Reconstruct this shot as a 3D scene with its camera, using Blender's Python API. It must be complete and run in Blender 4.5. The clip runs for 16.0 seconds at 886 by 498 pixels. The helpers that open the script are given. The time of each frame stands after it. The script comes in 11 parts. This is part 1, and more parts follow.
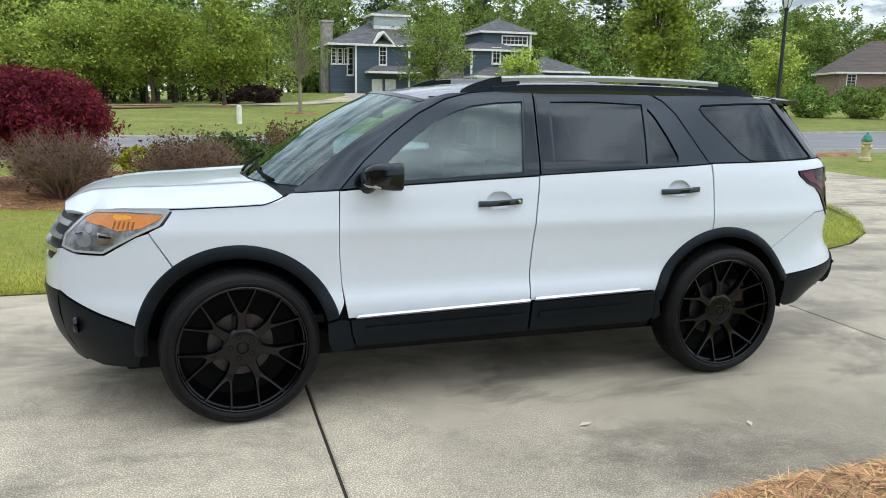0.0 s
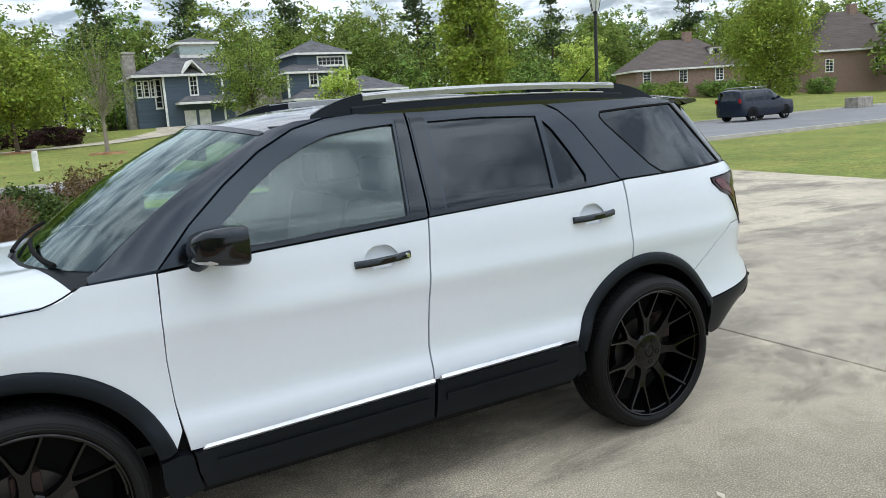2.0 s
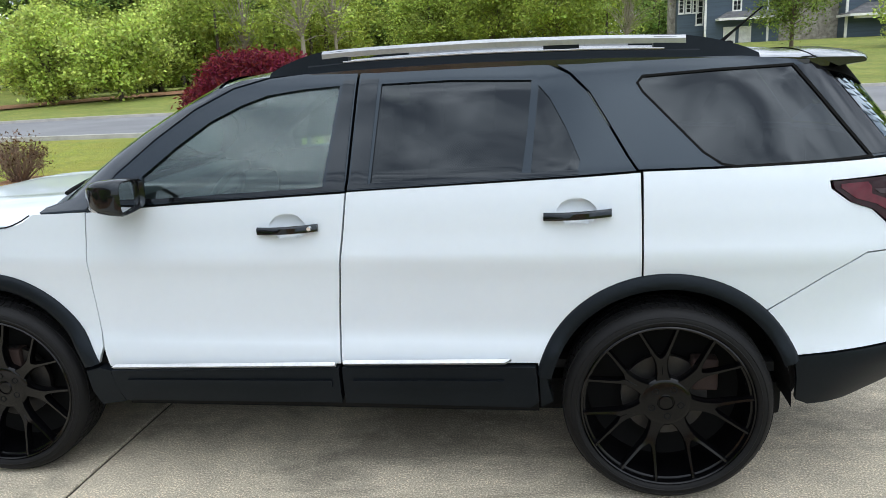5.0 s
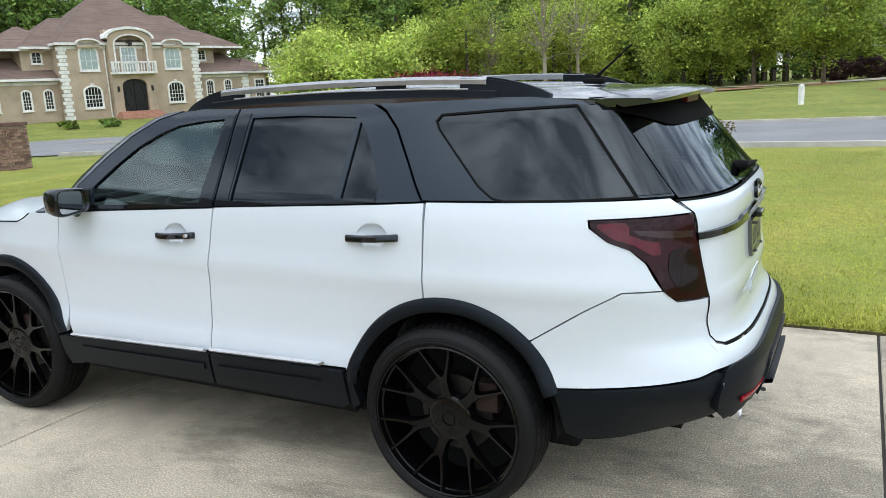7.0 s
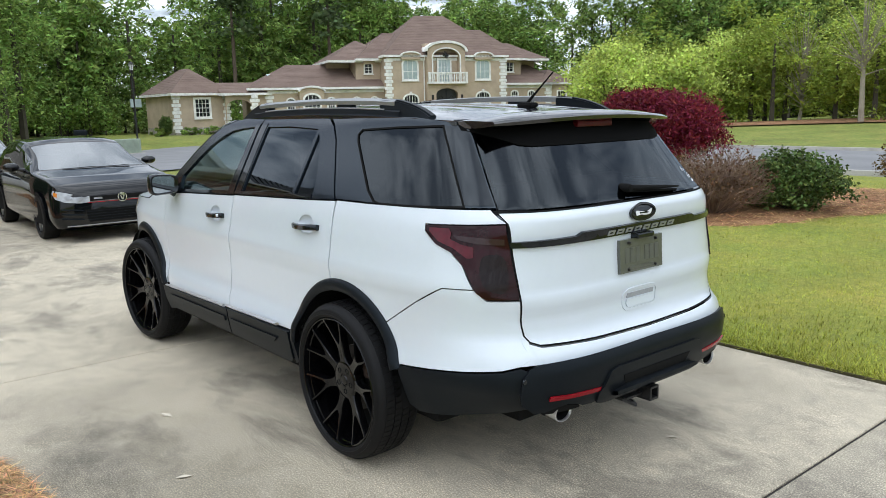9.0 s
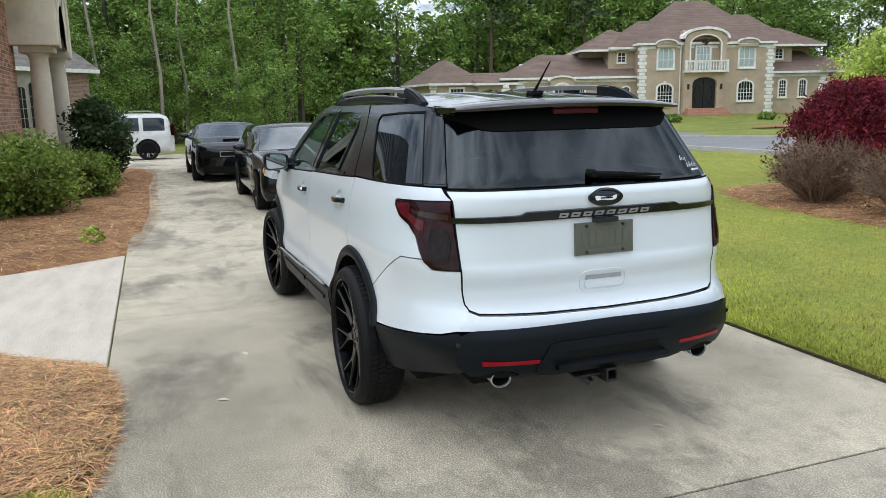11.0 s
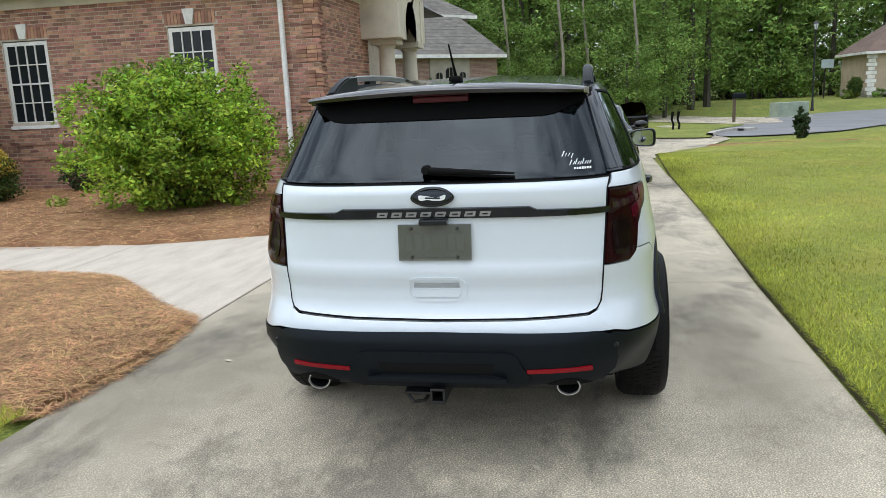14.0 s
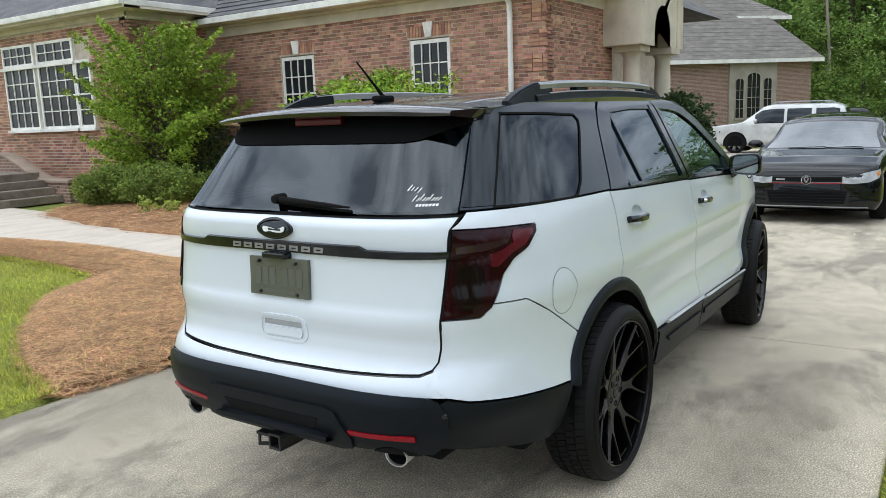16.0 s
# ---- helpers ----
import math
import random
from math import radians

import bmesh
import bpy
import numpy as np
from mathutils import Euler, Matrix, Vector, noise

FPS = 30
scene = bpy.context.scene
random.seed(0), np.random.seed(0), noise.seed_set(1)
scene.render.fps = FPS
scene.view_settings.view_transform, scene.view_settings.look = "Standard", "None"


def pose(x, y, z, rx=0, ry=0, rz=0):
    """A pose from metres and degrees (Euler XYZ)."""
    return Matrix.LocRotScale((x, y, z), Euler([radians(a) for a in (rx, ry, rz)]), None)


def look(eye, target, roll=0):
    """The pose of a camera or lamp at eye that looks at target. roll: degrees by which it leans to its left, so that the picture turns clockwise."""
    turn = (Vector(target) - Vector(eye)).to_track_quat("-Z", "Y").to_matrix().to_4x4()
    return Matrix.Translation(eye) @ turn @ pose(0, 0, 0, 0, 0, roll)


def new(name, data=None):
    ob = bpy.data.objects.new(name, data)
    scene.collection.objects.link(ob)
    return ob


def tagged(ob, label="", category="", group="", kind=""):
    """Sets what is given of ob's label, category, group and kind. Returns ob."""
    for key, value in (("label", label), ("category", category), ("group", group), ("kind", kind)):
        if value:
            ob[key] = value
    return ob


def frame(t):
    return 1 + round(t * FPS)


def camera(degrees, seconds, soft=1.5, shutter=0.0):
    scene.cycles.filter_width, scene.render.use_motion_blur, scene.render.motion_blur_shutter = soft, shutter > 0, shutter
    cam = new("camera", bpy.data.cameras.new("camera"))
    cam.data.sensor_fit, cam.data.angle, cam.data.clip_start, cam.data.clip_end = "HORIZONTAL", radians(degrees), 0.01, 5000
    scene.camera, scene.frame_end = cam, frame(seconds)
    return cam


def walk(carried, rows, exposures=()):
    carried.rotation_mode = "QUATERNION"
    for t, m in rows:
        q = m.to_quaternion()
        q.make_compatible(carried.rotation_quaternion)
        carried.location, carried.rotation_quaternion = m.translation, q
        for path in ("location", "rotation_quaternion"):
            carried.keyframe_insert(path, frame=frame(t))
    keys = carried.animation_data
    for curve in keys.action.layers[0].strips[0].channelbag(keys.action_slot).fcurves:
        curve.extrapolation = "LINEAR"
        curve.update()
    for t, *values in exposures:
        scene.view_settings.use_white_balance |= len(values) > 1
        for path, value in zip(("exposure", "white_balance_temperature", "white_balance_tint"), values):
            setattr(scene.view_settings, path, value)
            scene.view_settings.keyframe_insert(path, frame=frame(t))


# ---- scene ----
cam = camera(59.5, 16.0, soft=0.7)
PATH = [
    (0, (-1.591, -4.847, 1.666), (-1.001, -2.976, 1.276), 0.9),
    (0.5, (-1.622, -4.646, 1.665), (-0.906, -2.822, 1.267), 0.0),
    (1, (-1.573, -4.329, 1.65), (-0.724, -2.561, 1.258), -1.2),
    (1.5, (-1.527, -4.029, 1.677), (-0.588, -2.303, 1.303), -2.5),
    (2, (-1.37, -3.787, 1.684), (-0.394, -2.077, 1.331), -3.6),
    (2.5, (-1.037, -3.774, 1.673), (-0.087, -2.047, 1.34), -4.0),
    (3, (-0.661, -3.764, 1.666), (0.149, -1.962, 1.357), -4.0),
    (3.5, (-0.171, -3.748, 1.708), (0.368, -1.851, 1.369), -3.7),
    (4, (0.247, -3.858, 1.691), (0.446, -1.913, 1.266), -2.8),
    (4.2, (0.42, -3.883, 1.716), (0.495, -1.937, 1.262), -2.7),
    (6.3, (2.17, -3.689, 1.739), (1.423, -1.891, 1.28), -3.1),
    (6.5, (2.386, -3.684, 1.726), (1.581, -1.908, 1.282), -3.1),
    (7, (2.856, -3.597, 1.743), (1.921, -1.877, 1.331), -2.9),
    (7.5, (3.366, -3.394, 1.744), (2.288, -1.753, 1.364), -2.4),
    (8, (3.832, -3.224, 1.72), (2.601, -1.691, 1.355), -1.9),
    (8.5, (4.264, -3.064, 1.722), (2.876, -1.669, 1.367), -1.4),
    (9, (4.611, -2.912, 1.718), (3.084, -1.67, 1.363), -1.4),
    (9.5, (4.975, -2.806, 1.726), (3.338, -1.713, 1.368), -1.9),
    (10, (5.219, -2.57, 1.71), (3.499, -1.615, 1.351), -2.1),
    (12.3, (5.897, -0.944, 1.663), (3.952, -0.682, 1.276), -0.7),
    (12.5, (5.912, -0.754, 1.672), (3.959, -0.568, 1.283), -1.0),
    (13, (5.826, -0.27, 1.656), (3.865, -0.278, 1.264), -1.5),
    (13.5, (5.75, 0.209, 1.65), (3.799, 0.014, 1.258), -2.1),
    (14, (5.615, 0.64, 1.649), (3.688, 0.269, 1.262), -2.6),
    (14.5, (5.369, 1.032, 1.661), (3.481, 0.486, 1.289), -3.0),
    (15, (5.189, 1.48, 1.658), (3.358, 0.757, 1.301), -3.2),
    (15.5, (4.93, 1.862, 1.641), (3.179, 0.957, 1.301), -2.8),
    (16, (4.592, 2.181, 1.643), (2.95, 1.091, 1.304), -2.2),
]
walk(cam, [(t, look(eye, target, roll)) for t, eye, target, roll in PATH],
     exposures=((0, 0.04), (2, 0.0), (4, 0.17), (6.5, 0.20), (9, 0.08), (12.5, -0.03), (16, 0.10)))

SKY_CLOUD, SUN_POWER, SKY_GLOW = 1.08, 0.38, 0.90

# ---- sky and sun ----
world = bpy.data.worlds.new("sky")
scene.world = world
world.use_nodes = True
wn, wl = world.node_tree.nodes, world.node_tree.links
wn.clear()
SUN_EL, SUN_AZ = radians(66), radians(138)
sky = wn.new("ShaderNodeTexSky")
sky.sky_type, sky.sun_disc = "NISHITA", False
sky.sun_elevation, sky.sun_rotation = SUN_EL, SUN_AZ
coord = wn.new("ShaderNodeTexCoord")
sep = wn.new("ShaderNodeSeparateXYZ")
wl.new(coord.outputs["Generated"], sep.inputs[0])
# cloud sheet: the direction laid on a plane overhead, so that clouds shrink towards the horizon
lift = wn.new("ShaderNodeMath"); lift.operation = "MAXIMUM"; lift.inputs[1].default_value = 0.0
wl.new(sep.outputs["Z"], lift.inputs[0])
plus = wn.new("ShaderNodeMath"); plus.operation = "ADD"; plus.inputs[1].default_value = 0.22
wl.new(lift.outputs[0], plus.inputs[0])
div = wn.new("ShaderNodeVectorMath"); div.operation = "DIVIDE"
wl.new(coord.outputs["Generated"], div.inputs[0])
comb = wn.new("ShaderNodeCombineXYZ")
wl.new(plus.outputs[0], comb.inputs[0]); wl.new(plus.outputs[0], comb.inputs[1]); comb.inputs[2].default_value = 1.0
wl.new(comb.outputs[0], div.inputs[1])
cloud = wn.new("ShaderNodeTexNoise")
cloud.inputs["Scale"].default_value, cloud.inputs["Detail"].default_value, cloud.inputs["Roughness"].default_value = 6.0, 8.0, 0.55
cloud.inputs["Distortion"].default_value = 0.35
wl.new(div.outputs[0], cloud.inputs["Vector"])
tone = wn.new("ShaderNodeValToRGB")
tone.color_ramp.elements[0].position, tone.color_ramp.elements[0].color = 0.38, (0.33, 0.375, 0.44, 1)
tone.color_ramp.elements[1].position, tone.color_ramp.elements[1].color = 0.63, (1.38, 1.44, 1.52, 1)
mid = tone.color_ramp.elements.new(0.48)
mid.color = (0.76, 0.82, 0.89, 1)
wl.new(cloud.outputs["Fac"], tone.inputs[0])
scaled = wn.new("ShaderNodeVectorMath"); scaled.operation = "SCALE"; scaled.inputs["Scale"].default_value = SKY_CLOUD
wl.new(tone.outputs[0], scaled.inputs[0])
zen = wn.new("ShaderNodeMath"); zen.operation = "MULTIPLY_ADD"; zen.inputs[1].default_value, zen.inputs[2].default_value = 0.55 * SKY_CLOUD, 0.62 * SKY_CLOUD
wl.new(lift.outputs[0], zen.inputs[0]); wl.new(zen.outputs[0], scaled.inputs["Scale"])
blue = wn.new("ShaderNodeVectorMath"); blue.operation = "SCALE"; blue.inputs["Scale"].default_value = 0.05
wl.new(sky.outputs[0], blue.inputs[0])
summed = wn.new("ShaderNodeVectorMath"); summed.operation = "ADD"
wl.new(scaled.outputs[0], summed.inputs[0]); wl.new(blue.outputs[0], summed.inputs[1])
# the cloud is brighter, in a wide soft patch, where the sun stands behind it
aim = wn.new("ShaderNodeVectorMath"); aim.operation = "DOT_PRODUCT"
wl.new(coord.outputs["Generated"], aim.inputs[0])
aim.inputs[1].default_value = (math.sin(SUN_AZ) * math.cos(SUN_EL), math.cos(SUN_AZ) * math.cos(SUN_EL), math.sin(SUN_EL))
pos = wn.new("ShaderNodeMath"); pos.operation = "MAXIMUM"; pos.inputs[1].default_value = 0.0
wl.new(aim.outputs["Value"], pos.inputs[0])
lobe = wn.new("ShaderNodeMath"); lobe.operation = "POWER"; lobe.inputs[1].default_value = 4.0
wl.new(pos.outputs[0], lobe.inputs[0])
thick = wn.new("ShaderNodeVectorMath"); thick.operation = "MULTIPLY"; thick.inputs[1].default_value = (SKY_GLOW * 0.97, SKY_GLOW, SKY_GLOW * 1.01)
wl.new(tone.outputs[0], thick.inputs[0])
glow = wn.new("ShaderNodeVectorMath"); glow.operation = "SCALE"
wl.new(thick.outputs[0], glow.inputs[0]); wl.new(lobe.outputs[0], glow.inputs["Scale"])
with_glow = wn.new("ShaderNodeVectorMath"); with_glow.operation = "ADD"
wl.new(summed.outputs[0], with_glow.inputs[0]); wl.new(glow.outputs[0], with_glow.inputs[1])
summed = with_glow
bg = wn.new("ShaderNodeBackground")
wl.new(summed.outputs[0], bg.inputs["Color"])
bg.inputs["Strength"].default_value = 1.0
wo = wn.new("ShaderNodeOutputWorld")
wl.new(bg.outputs[0], wo.inputs["Surface"])

sun = new("sun", bpy.data.lights.new("sun", "SUN"))
sun.data.energy, sun.data.angle, sun.data.color = SUN_POWER, radians(120), (1.0, 0.98, 0.95)
sun.matrix_world = look((math.sin(SUN_AZ) * math.cos(SUN_EL) * 50, math.cos(SUN_AZ) * math.cos(SUN_EL) * 50, math.sin(SUN_EL) * 50), (0, 0, 0))


# ---- materials ----
def material(name, base, rough=0.6, metal=0.0, dark=None, light=None, scale=3.0, fine=60.0, bump=0.1, bump_scale=None,
             coat=0.0, random=0.0, island=0.0, stretch=(1, 1, 1), spec=0.5, fine_mix=0.35, bump_dist=0.01):
    """A principled surface whose colour wanders at two scales, with a fine relief."""
    m = bpy.data.materials.new(name)
    m.use_nodes = True
    n, l = m.node_tree.nodes, m.node_tree.links
    p = n["Principled BSDF"]
    p.inputs["Roughness"].default_value, p.inputs["Metallic"].default_value = rough, metal
    p.inputs["Specular IOR Level"].default_value = spec
    p.inputs["Coat Weight"].default_value = coat
    p.inputs["Coat Roughness"].default_value = 0.03
    dark = dark or tuple(c * 0.75 for c in base)
    light = light or tuple(min(c * 1.2, 1) for c in base)
    tc = n.new("ShaderNodeTexCoord")
    mp = n.new("ShaderNodeMapping")
    mp.inputs["Scale"].default_value = stretch
    l.new(tc.outputs["Object"], mp.inputs["Vector"])
    big = n.new("ShaderNodeTexNoise")
    big.inputs["Scale"].default_value, big.inputs["Detail"].default_value, big.inputs["Roughness"].default_value = scale, 6.0, 0.6
    l.new(mp.outputs[0], big.inputs["Vector"])
    small = n.new("ShaderNodeTexNoise")
    small.inputs["Scale"].default_value, small.inputs["Detail"].default_value, small.inputs["Roughness"].default_value = fine, 4.0, 0.7
    l.new(mp.outputs[0], small.inputs["Vector"])
    mix = n.new("ShaderNodeMix")
    mix.data_type = "FLOAT"
    mix.inputs[0].default_value = fine_mix
    l.new(big.outputs["Fac"], mix.inputs[2]); l.new(small.outputs["Fac"], mix.inputs[3])
    ramp = n.new("ShaderNodeValToRGB")
    ramp.color_ramp.elements[0].position, ramp.color_ramp.elements[0].color = 0.34, (*dark, 1)
    ramp.color_ramp.elements[1].position, ramp.color_ramp.elements[1].color = 0.66, (*light, 1)
    e = ramp.color_ramp.elements.new(0.5)
    e.color = (*base, 1)
    l.new(mix.outputs[0], ramp.inputs[0])
    last = ramp.outputs[0]
    if random or island:
        hsv = n.new("ShaderNodeHueSaturation")
        src = n.new("ShaderNodeObjectInfo").outputs["Random"] if random else n.new("ShaderNodeNewGeometry").outputs["Random Per Island"]
        k = random or island
        rng = n.new("ShaderNodeMapRange")
        rng.inputs["To Min"].default_value, rng.inputs["To Max"].default_value = 1 - k, 1 + k
        l.new(src, rng.inputs["Value"]); l.new(rng.outputs[0], hsv.inputs["Value"])
        hue = n.new("ShaderNodeMapRange")
        hue.inputs["To Min"].default_value, hue.inputs["To Max"].default_value = 0.5 - 0.04 * k, 0.5 + 0.04 * k
        sc = n.new("ShaderNodeMath"); sc.operation = "FRACT"
        ml = n.new("ShaderNodeMath"); ml.operation = "MULTIPLY"; ml.inputs[1].default_value = 7.31
        l.new(src, ml.inputs[0]); l.new(ml.outputs[0], sc.inputs[0]); l.new(sc.outputs[0], hue.inputs["Value"])
        l.new(hue.outputs[0], hsv.inputs["Hue"])
        l.new(last, hsv.inputs["Color"])
        last = hsv.outputs[0]
    l.new(last, p.inputs["Base Color"])
    if bump:
        b = n.new("ShaderNodeBump")
        b.inputs["Strength"].default_value, b.inputs["Distance"].default_value = bump, bump_dist
        if bump_scale:
            t = n.new("ShaderNodeTexNoise")
            t.inputs["Scale"].default_value, t.inputs["Detail"].default_value = bump_scale, 5.0
            l.new(mp.outputs[0], t.inputs["Vector"])
            l.new(t.outputs["Fac"], b.inputs["Height"])
        else:
            l.new(small.outputs["Fac"], b.inputs["Height"])
        l.new(b.outputs[0], p.inputs["Normal"])
    return m


def leafy(name, base, island=0.45, through_light=0.3, rough=0.55):
    """Leaves: each one a little different, and some light comes through."""
    m = material(name, base, rough, island=island, bump=0, scale=0.55, fine=9, spec=0.15, dark=tuple(c * 0.5 for c in base), light=tuple(c * 1.5 for c in base), fine_mix=0.2)
    n, l = m.node_tree.nodes, m.node_tree.links
    p, out = n["Principled BSDF"], n["Material Output"]
    tr = n.new("ShaderNodeBsdfTranslucent")
    l.new(p.inputs["Base Color"].links[0].from_socket, tr.inputs["Color"])
    mx = n.new("ShaderNodeMixShader")
    mx.inputs[0].default_value = through_light
    l.new(p.outputs[0], mx.inputs[1]); l.new(tr.outputs[0], mx.inputs[2]); l.new(mx.outputs[0], out.inputs["Surface"])
    return m


def glass(name, tint, rough=0.0, index=1.75, gloss_tint=(1.0, 1.0, 1.0)):
    m = bpy.data.materials.new(name)
    m.use_nodes = True
    n, l = m.node_tree.nodes, m.node_tree.links
    n.remove(n["Principled BSDF"])
    clear = n.new("ShaderNodeBsdfTransparent")
    clear.inputs[0].default_value = (*tint, 1)
    gloss = n.new("ShaderNodeBsdfGlossy")
    gloss.inputs["Roughness"].default_value = rough
    gloss.inputs["Color"].default_value = (*gloss_tint, 1)
    fr = n.new("ShaderNodeFresnel")
    fr.inputs[0].default_value = index
    mx = n.new("ShaderNodeMixShader")
    l.new(fr.outputs[0], mx.inputs[0]); l.new(clear.outputs[0], mx.inputs[1]); l.new(gloss.outputs[0], mx.inputs[2])
    l.new(mx.outputs[0], n["Material Output"].inputs["Surface"])
    return m


M = {}
def stained(m, dark=0.55, spills=()):
    """Adds broad, streaked dark stains and pale grit to a concrete surface."""
    n, l = m.node_tree.nodes, m.node_tree.links
    p = n["Principled BSDF"]
    src = p.inputs["Base Color"].links[0].from_socket
    tc = n.new("ShaderNodeTexCoord")
    mp = n.new("ShaderNodeMapping")
    mp.inputs["Scale"].default_value = (0.55, 1.15, 1.0)
    l.new(tc.outputs["Object"], mp.inputs["Vector"])
    a = n.new("ShaderNodeTexNoise")
    a.inputs["Scale"].default_value, a.inputs["Detail"].default_value, a.inputs["Roughness"].default_value, a.inputs["Distortion"].default_value = 0.95, 13.0, 0.70, 0.35
    l.new(mp.outputs[0], a.inputs["Vector"])
    r = n.new("ShaderNodeValToRGB")
    r.color_ramp.elements[0].position, r.color_ramp.elements[0].color = 0.49, (1, 1, 1, 1)
    r.color_ramp.elements[1].position, r.color_ramp.elements[1].color = 0.60, (dark, dark, dark * 1.02, 1)
    l.new(a.outputs["Fac"], r.inputs[0])
    g = n.new("ShaderNodeTexNoise")
    g.inputs["Scale"].default_value, g.inputs["Detail"].default_value, g.inputs["Roughness"].default_value = 125.0, 2.5, 0.6
    l.new(tc.outputs["Object"], g.inputs["Vector"])
    gr = n.new("ShaderNodeValToRGB")
    gr.color_ramp.elements[0].position, gr.color_ramp.elements[0].color = 0.40, (0.66, 0.66, 0.66, 1)
    gr.color_ramp.elements[1].position, gr.color_ramp.elements[1].color = 0.63, (1.60, 1.60, 1.57, 1)
    for at, v in ((0.47, 0.92), (0.555, 1.05)):
        e = gr.color_ramp.elements.new(at)
        e.color = (v, v, v, 1)
    l.new(g.outputs["Fac"], gr.inputs[0])
    k = n.new("ShaderNodeTexNoise")
    k.inputs["Scale"].default_value, k.inputs["Detail"].default_value, k.inputs["Roughness"].default_value, k.inputs["Distortion"].default_value = 4.5, 9.0, 0.72, 0.6
    l.new(tc.outputs["Object"], k.inputs["Vector"])
    kr = n.new("ShaderNodeValToRGB")
    kr.color_ramp.elements[0].position, kr.color_ramp.elements[0].color = 0.42, (1.04, 1.04, 1.03, 1)
    kr.color_ramp.elements[1].position, kr.color_ramp.elements[1].color = 0.68, (0.74, 0.745, 0.755, 1)
    l.new(k.outputs["Fac"], kr.inputs[0])
    m0 = n.new("ShaderNodeMix"); m0.data_type, m0.blend_type = "RGBA", "MULTIPLY"; m0.inputs[0].default_value = 1.0
    l.new(src, m0.inputs[6]); l.new(kr.outputs[0], m0.inputs[7])
    src = m0.outputs[2]
    m1 = n.new("ShaderNodeMix"); m1.data_type, m1.blend_type = "RGBA", "MULTIPLY"; m1.inputs[0].default_value = 1.0
    m2 = n.new("ShaderNodeMix"); m2.data_type, m2.blend_type = "RGBA", "MULTIPLY"; m2.inputs[0].default_value = 1.0
    l.new(src, m1.inputs[6]); l.new(r.outputs[0], m1.inputs[7]); l.new(m1.outputs[2], m2.inputs[6]); l.new(gr.outputs[0], m2.inputs[7])
    last = m2.outputs[2]
    for spill in spills:
        # an old mouldy patch of its own shape, where the slab stays damp
        off = n.new("ShaderNodeMapping")
        off.vector_type = "TEXTURE"
        off.inputs["Location"].default_value, off.inputs["Scale"].default_value = (spill[0], spill[1], 0), (spill[2], spill[3], 1)
        l.new(tc.outputs["Object"], off.inputs["Vector"])
        far = n.new("ShaderNodeVectorMath"); far.operation = "LENGTH"
        l.new(off.outputs[0], far.inputs[0])
        rag = n.new("ShaderNodeMath"); rag.operation = "MULTIPLY_ADD"; rag.inputs[1].default_value = 2.6
        l.new(k.outputs["Fac"], rag.inputs[0]); l.new(far.outputs["Value"], rag.inputs[2])
        edge = n.new("ShaderNodeMapRange")
        edge.inputs["From Min"].default_value, edge.inputs["From Max"].default_value = 1.55, 2.35
        edge.inputs["To Min"].default_value, edge.inputs["To Max"].default_value = 1.0, 0.0
        l.new(rag.outputs[0], edge.inputs["Value"])
        m3 = n.new("ShaderNodeMix"); m3.data_type, m3.blend_type = "RGBA", "MULTIPLY"
        l.new(edge.outputs[0], m3.inputs[0]); l.new(last, m3.inputs[6]); m3.inputs[7].default_value = (0.58, 0.58, 0.57, 1)
        last = m3.outputs[2]
    l.new(last, p.inputs["Base Color"])
    return m


M["concrete"] = stained(material("concrete", (0.525, 0.462, 0.352), 0.85, dark=(0.37, 0.325, 0.25), light=(0.60, 0.525, 0.405), scale=0.7, fine=26, bump=0.4, bump_scale=70, fine_mix=0.3, bump_dist=0.004), spills=((1.5, -1.9, 2.1, 1.0), (0.75, 1.5, 2.0, 0.42)))
M["concrete_old"] = stained(material("weathered_concrete", (0.405, 0.36, 0.28), 0.85, dark=(0.305, 0.27, 0.21), light=(0.48, 0.425, 0.33), scale=0.9, fine=22, bump=0.45, bump_scale=60, fine_mix=0.35, bump_dist=0.005), 0.62)
M["concrete_new"] = material("pale_concrete", (0.575, 0.51, 0.425), 0.85, dark=(0.45, 0.395, 0.325), light=(0.66, 0.59, 0.50), scale=1.5, fine=45, bump=0.7, bump_scale=26, bump_dist=0.012, stretch=(1, 3, 1), fine_mix=0.4)
M["cut_edge"] = material("cut_turf_edge", (0.10, 0.085, 0.045), 0.95, scale=4, fine=40, bump=0.6)
M["joint"] = material("joint_filler", (0.035, 0.03, 0.025), 0.95, bump=0.2)
M["asphalt"] = material("asphalt", (0.215, 0.215, 0.22), 0.9, dark=(0.175, 0.175, 0.18), light=(0.265, 0.265, 0.27), scale=0.4, fine=40, bump=0.3)
M["kerb"] = material("kerb_concrete", (0.42, 0.4, 0.36), 0.9, scale=2, fine=40)
M["soil"] = material("lawn_ground", (0.20, 0.235, 0.04), 0.95, dark=(0.13, 0.165, 0.028), light=(0.28, 0.30, 0.07), scale=0.35, fine=7, bump=0.6, bump_scale=40, bump_dist=0.03, fine_mix=0.4)
M["lawn"] = material("mown_lawn", (0.25, 0.275, 0.042), 0.95, dark=(0.18, 0.21, 0.032), light=(0.34, 0.35, 0.07), scale=0.6, fine=14, bump=0.7, bump_scale=70, bump_dist=0.02, fine_mix=0.45)
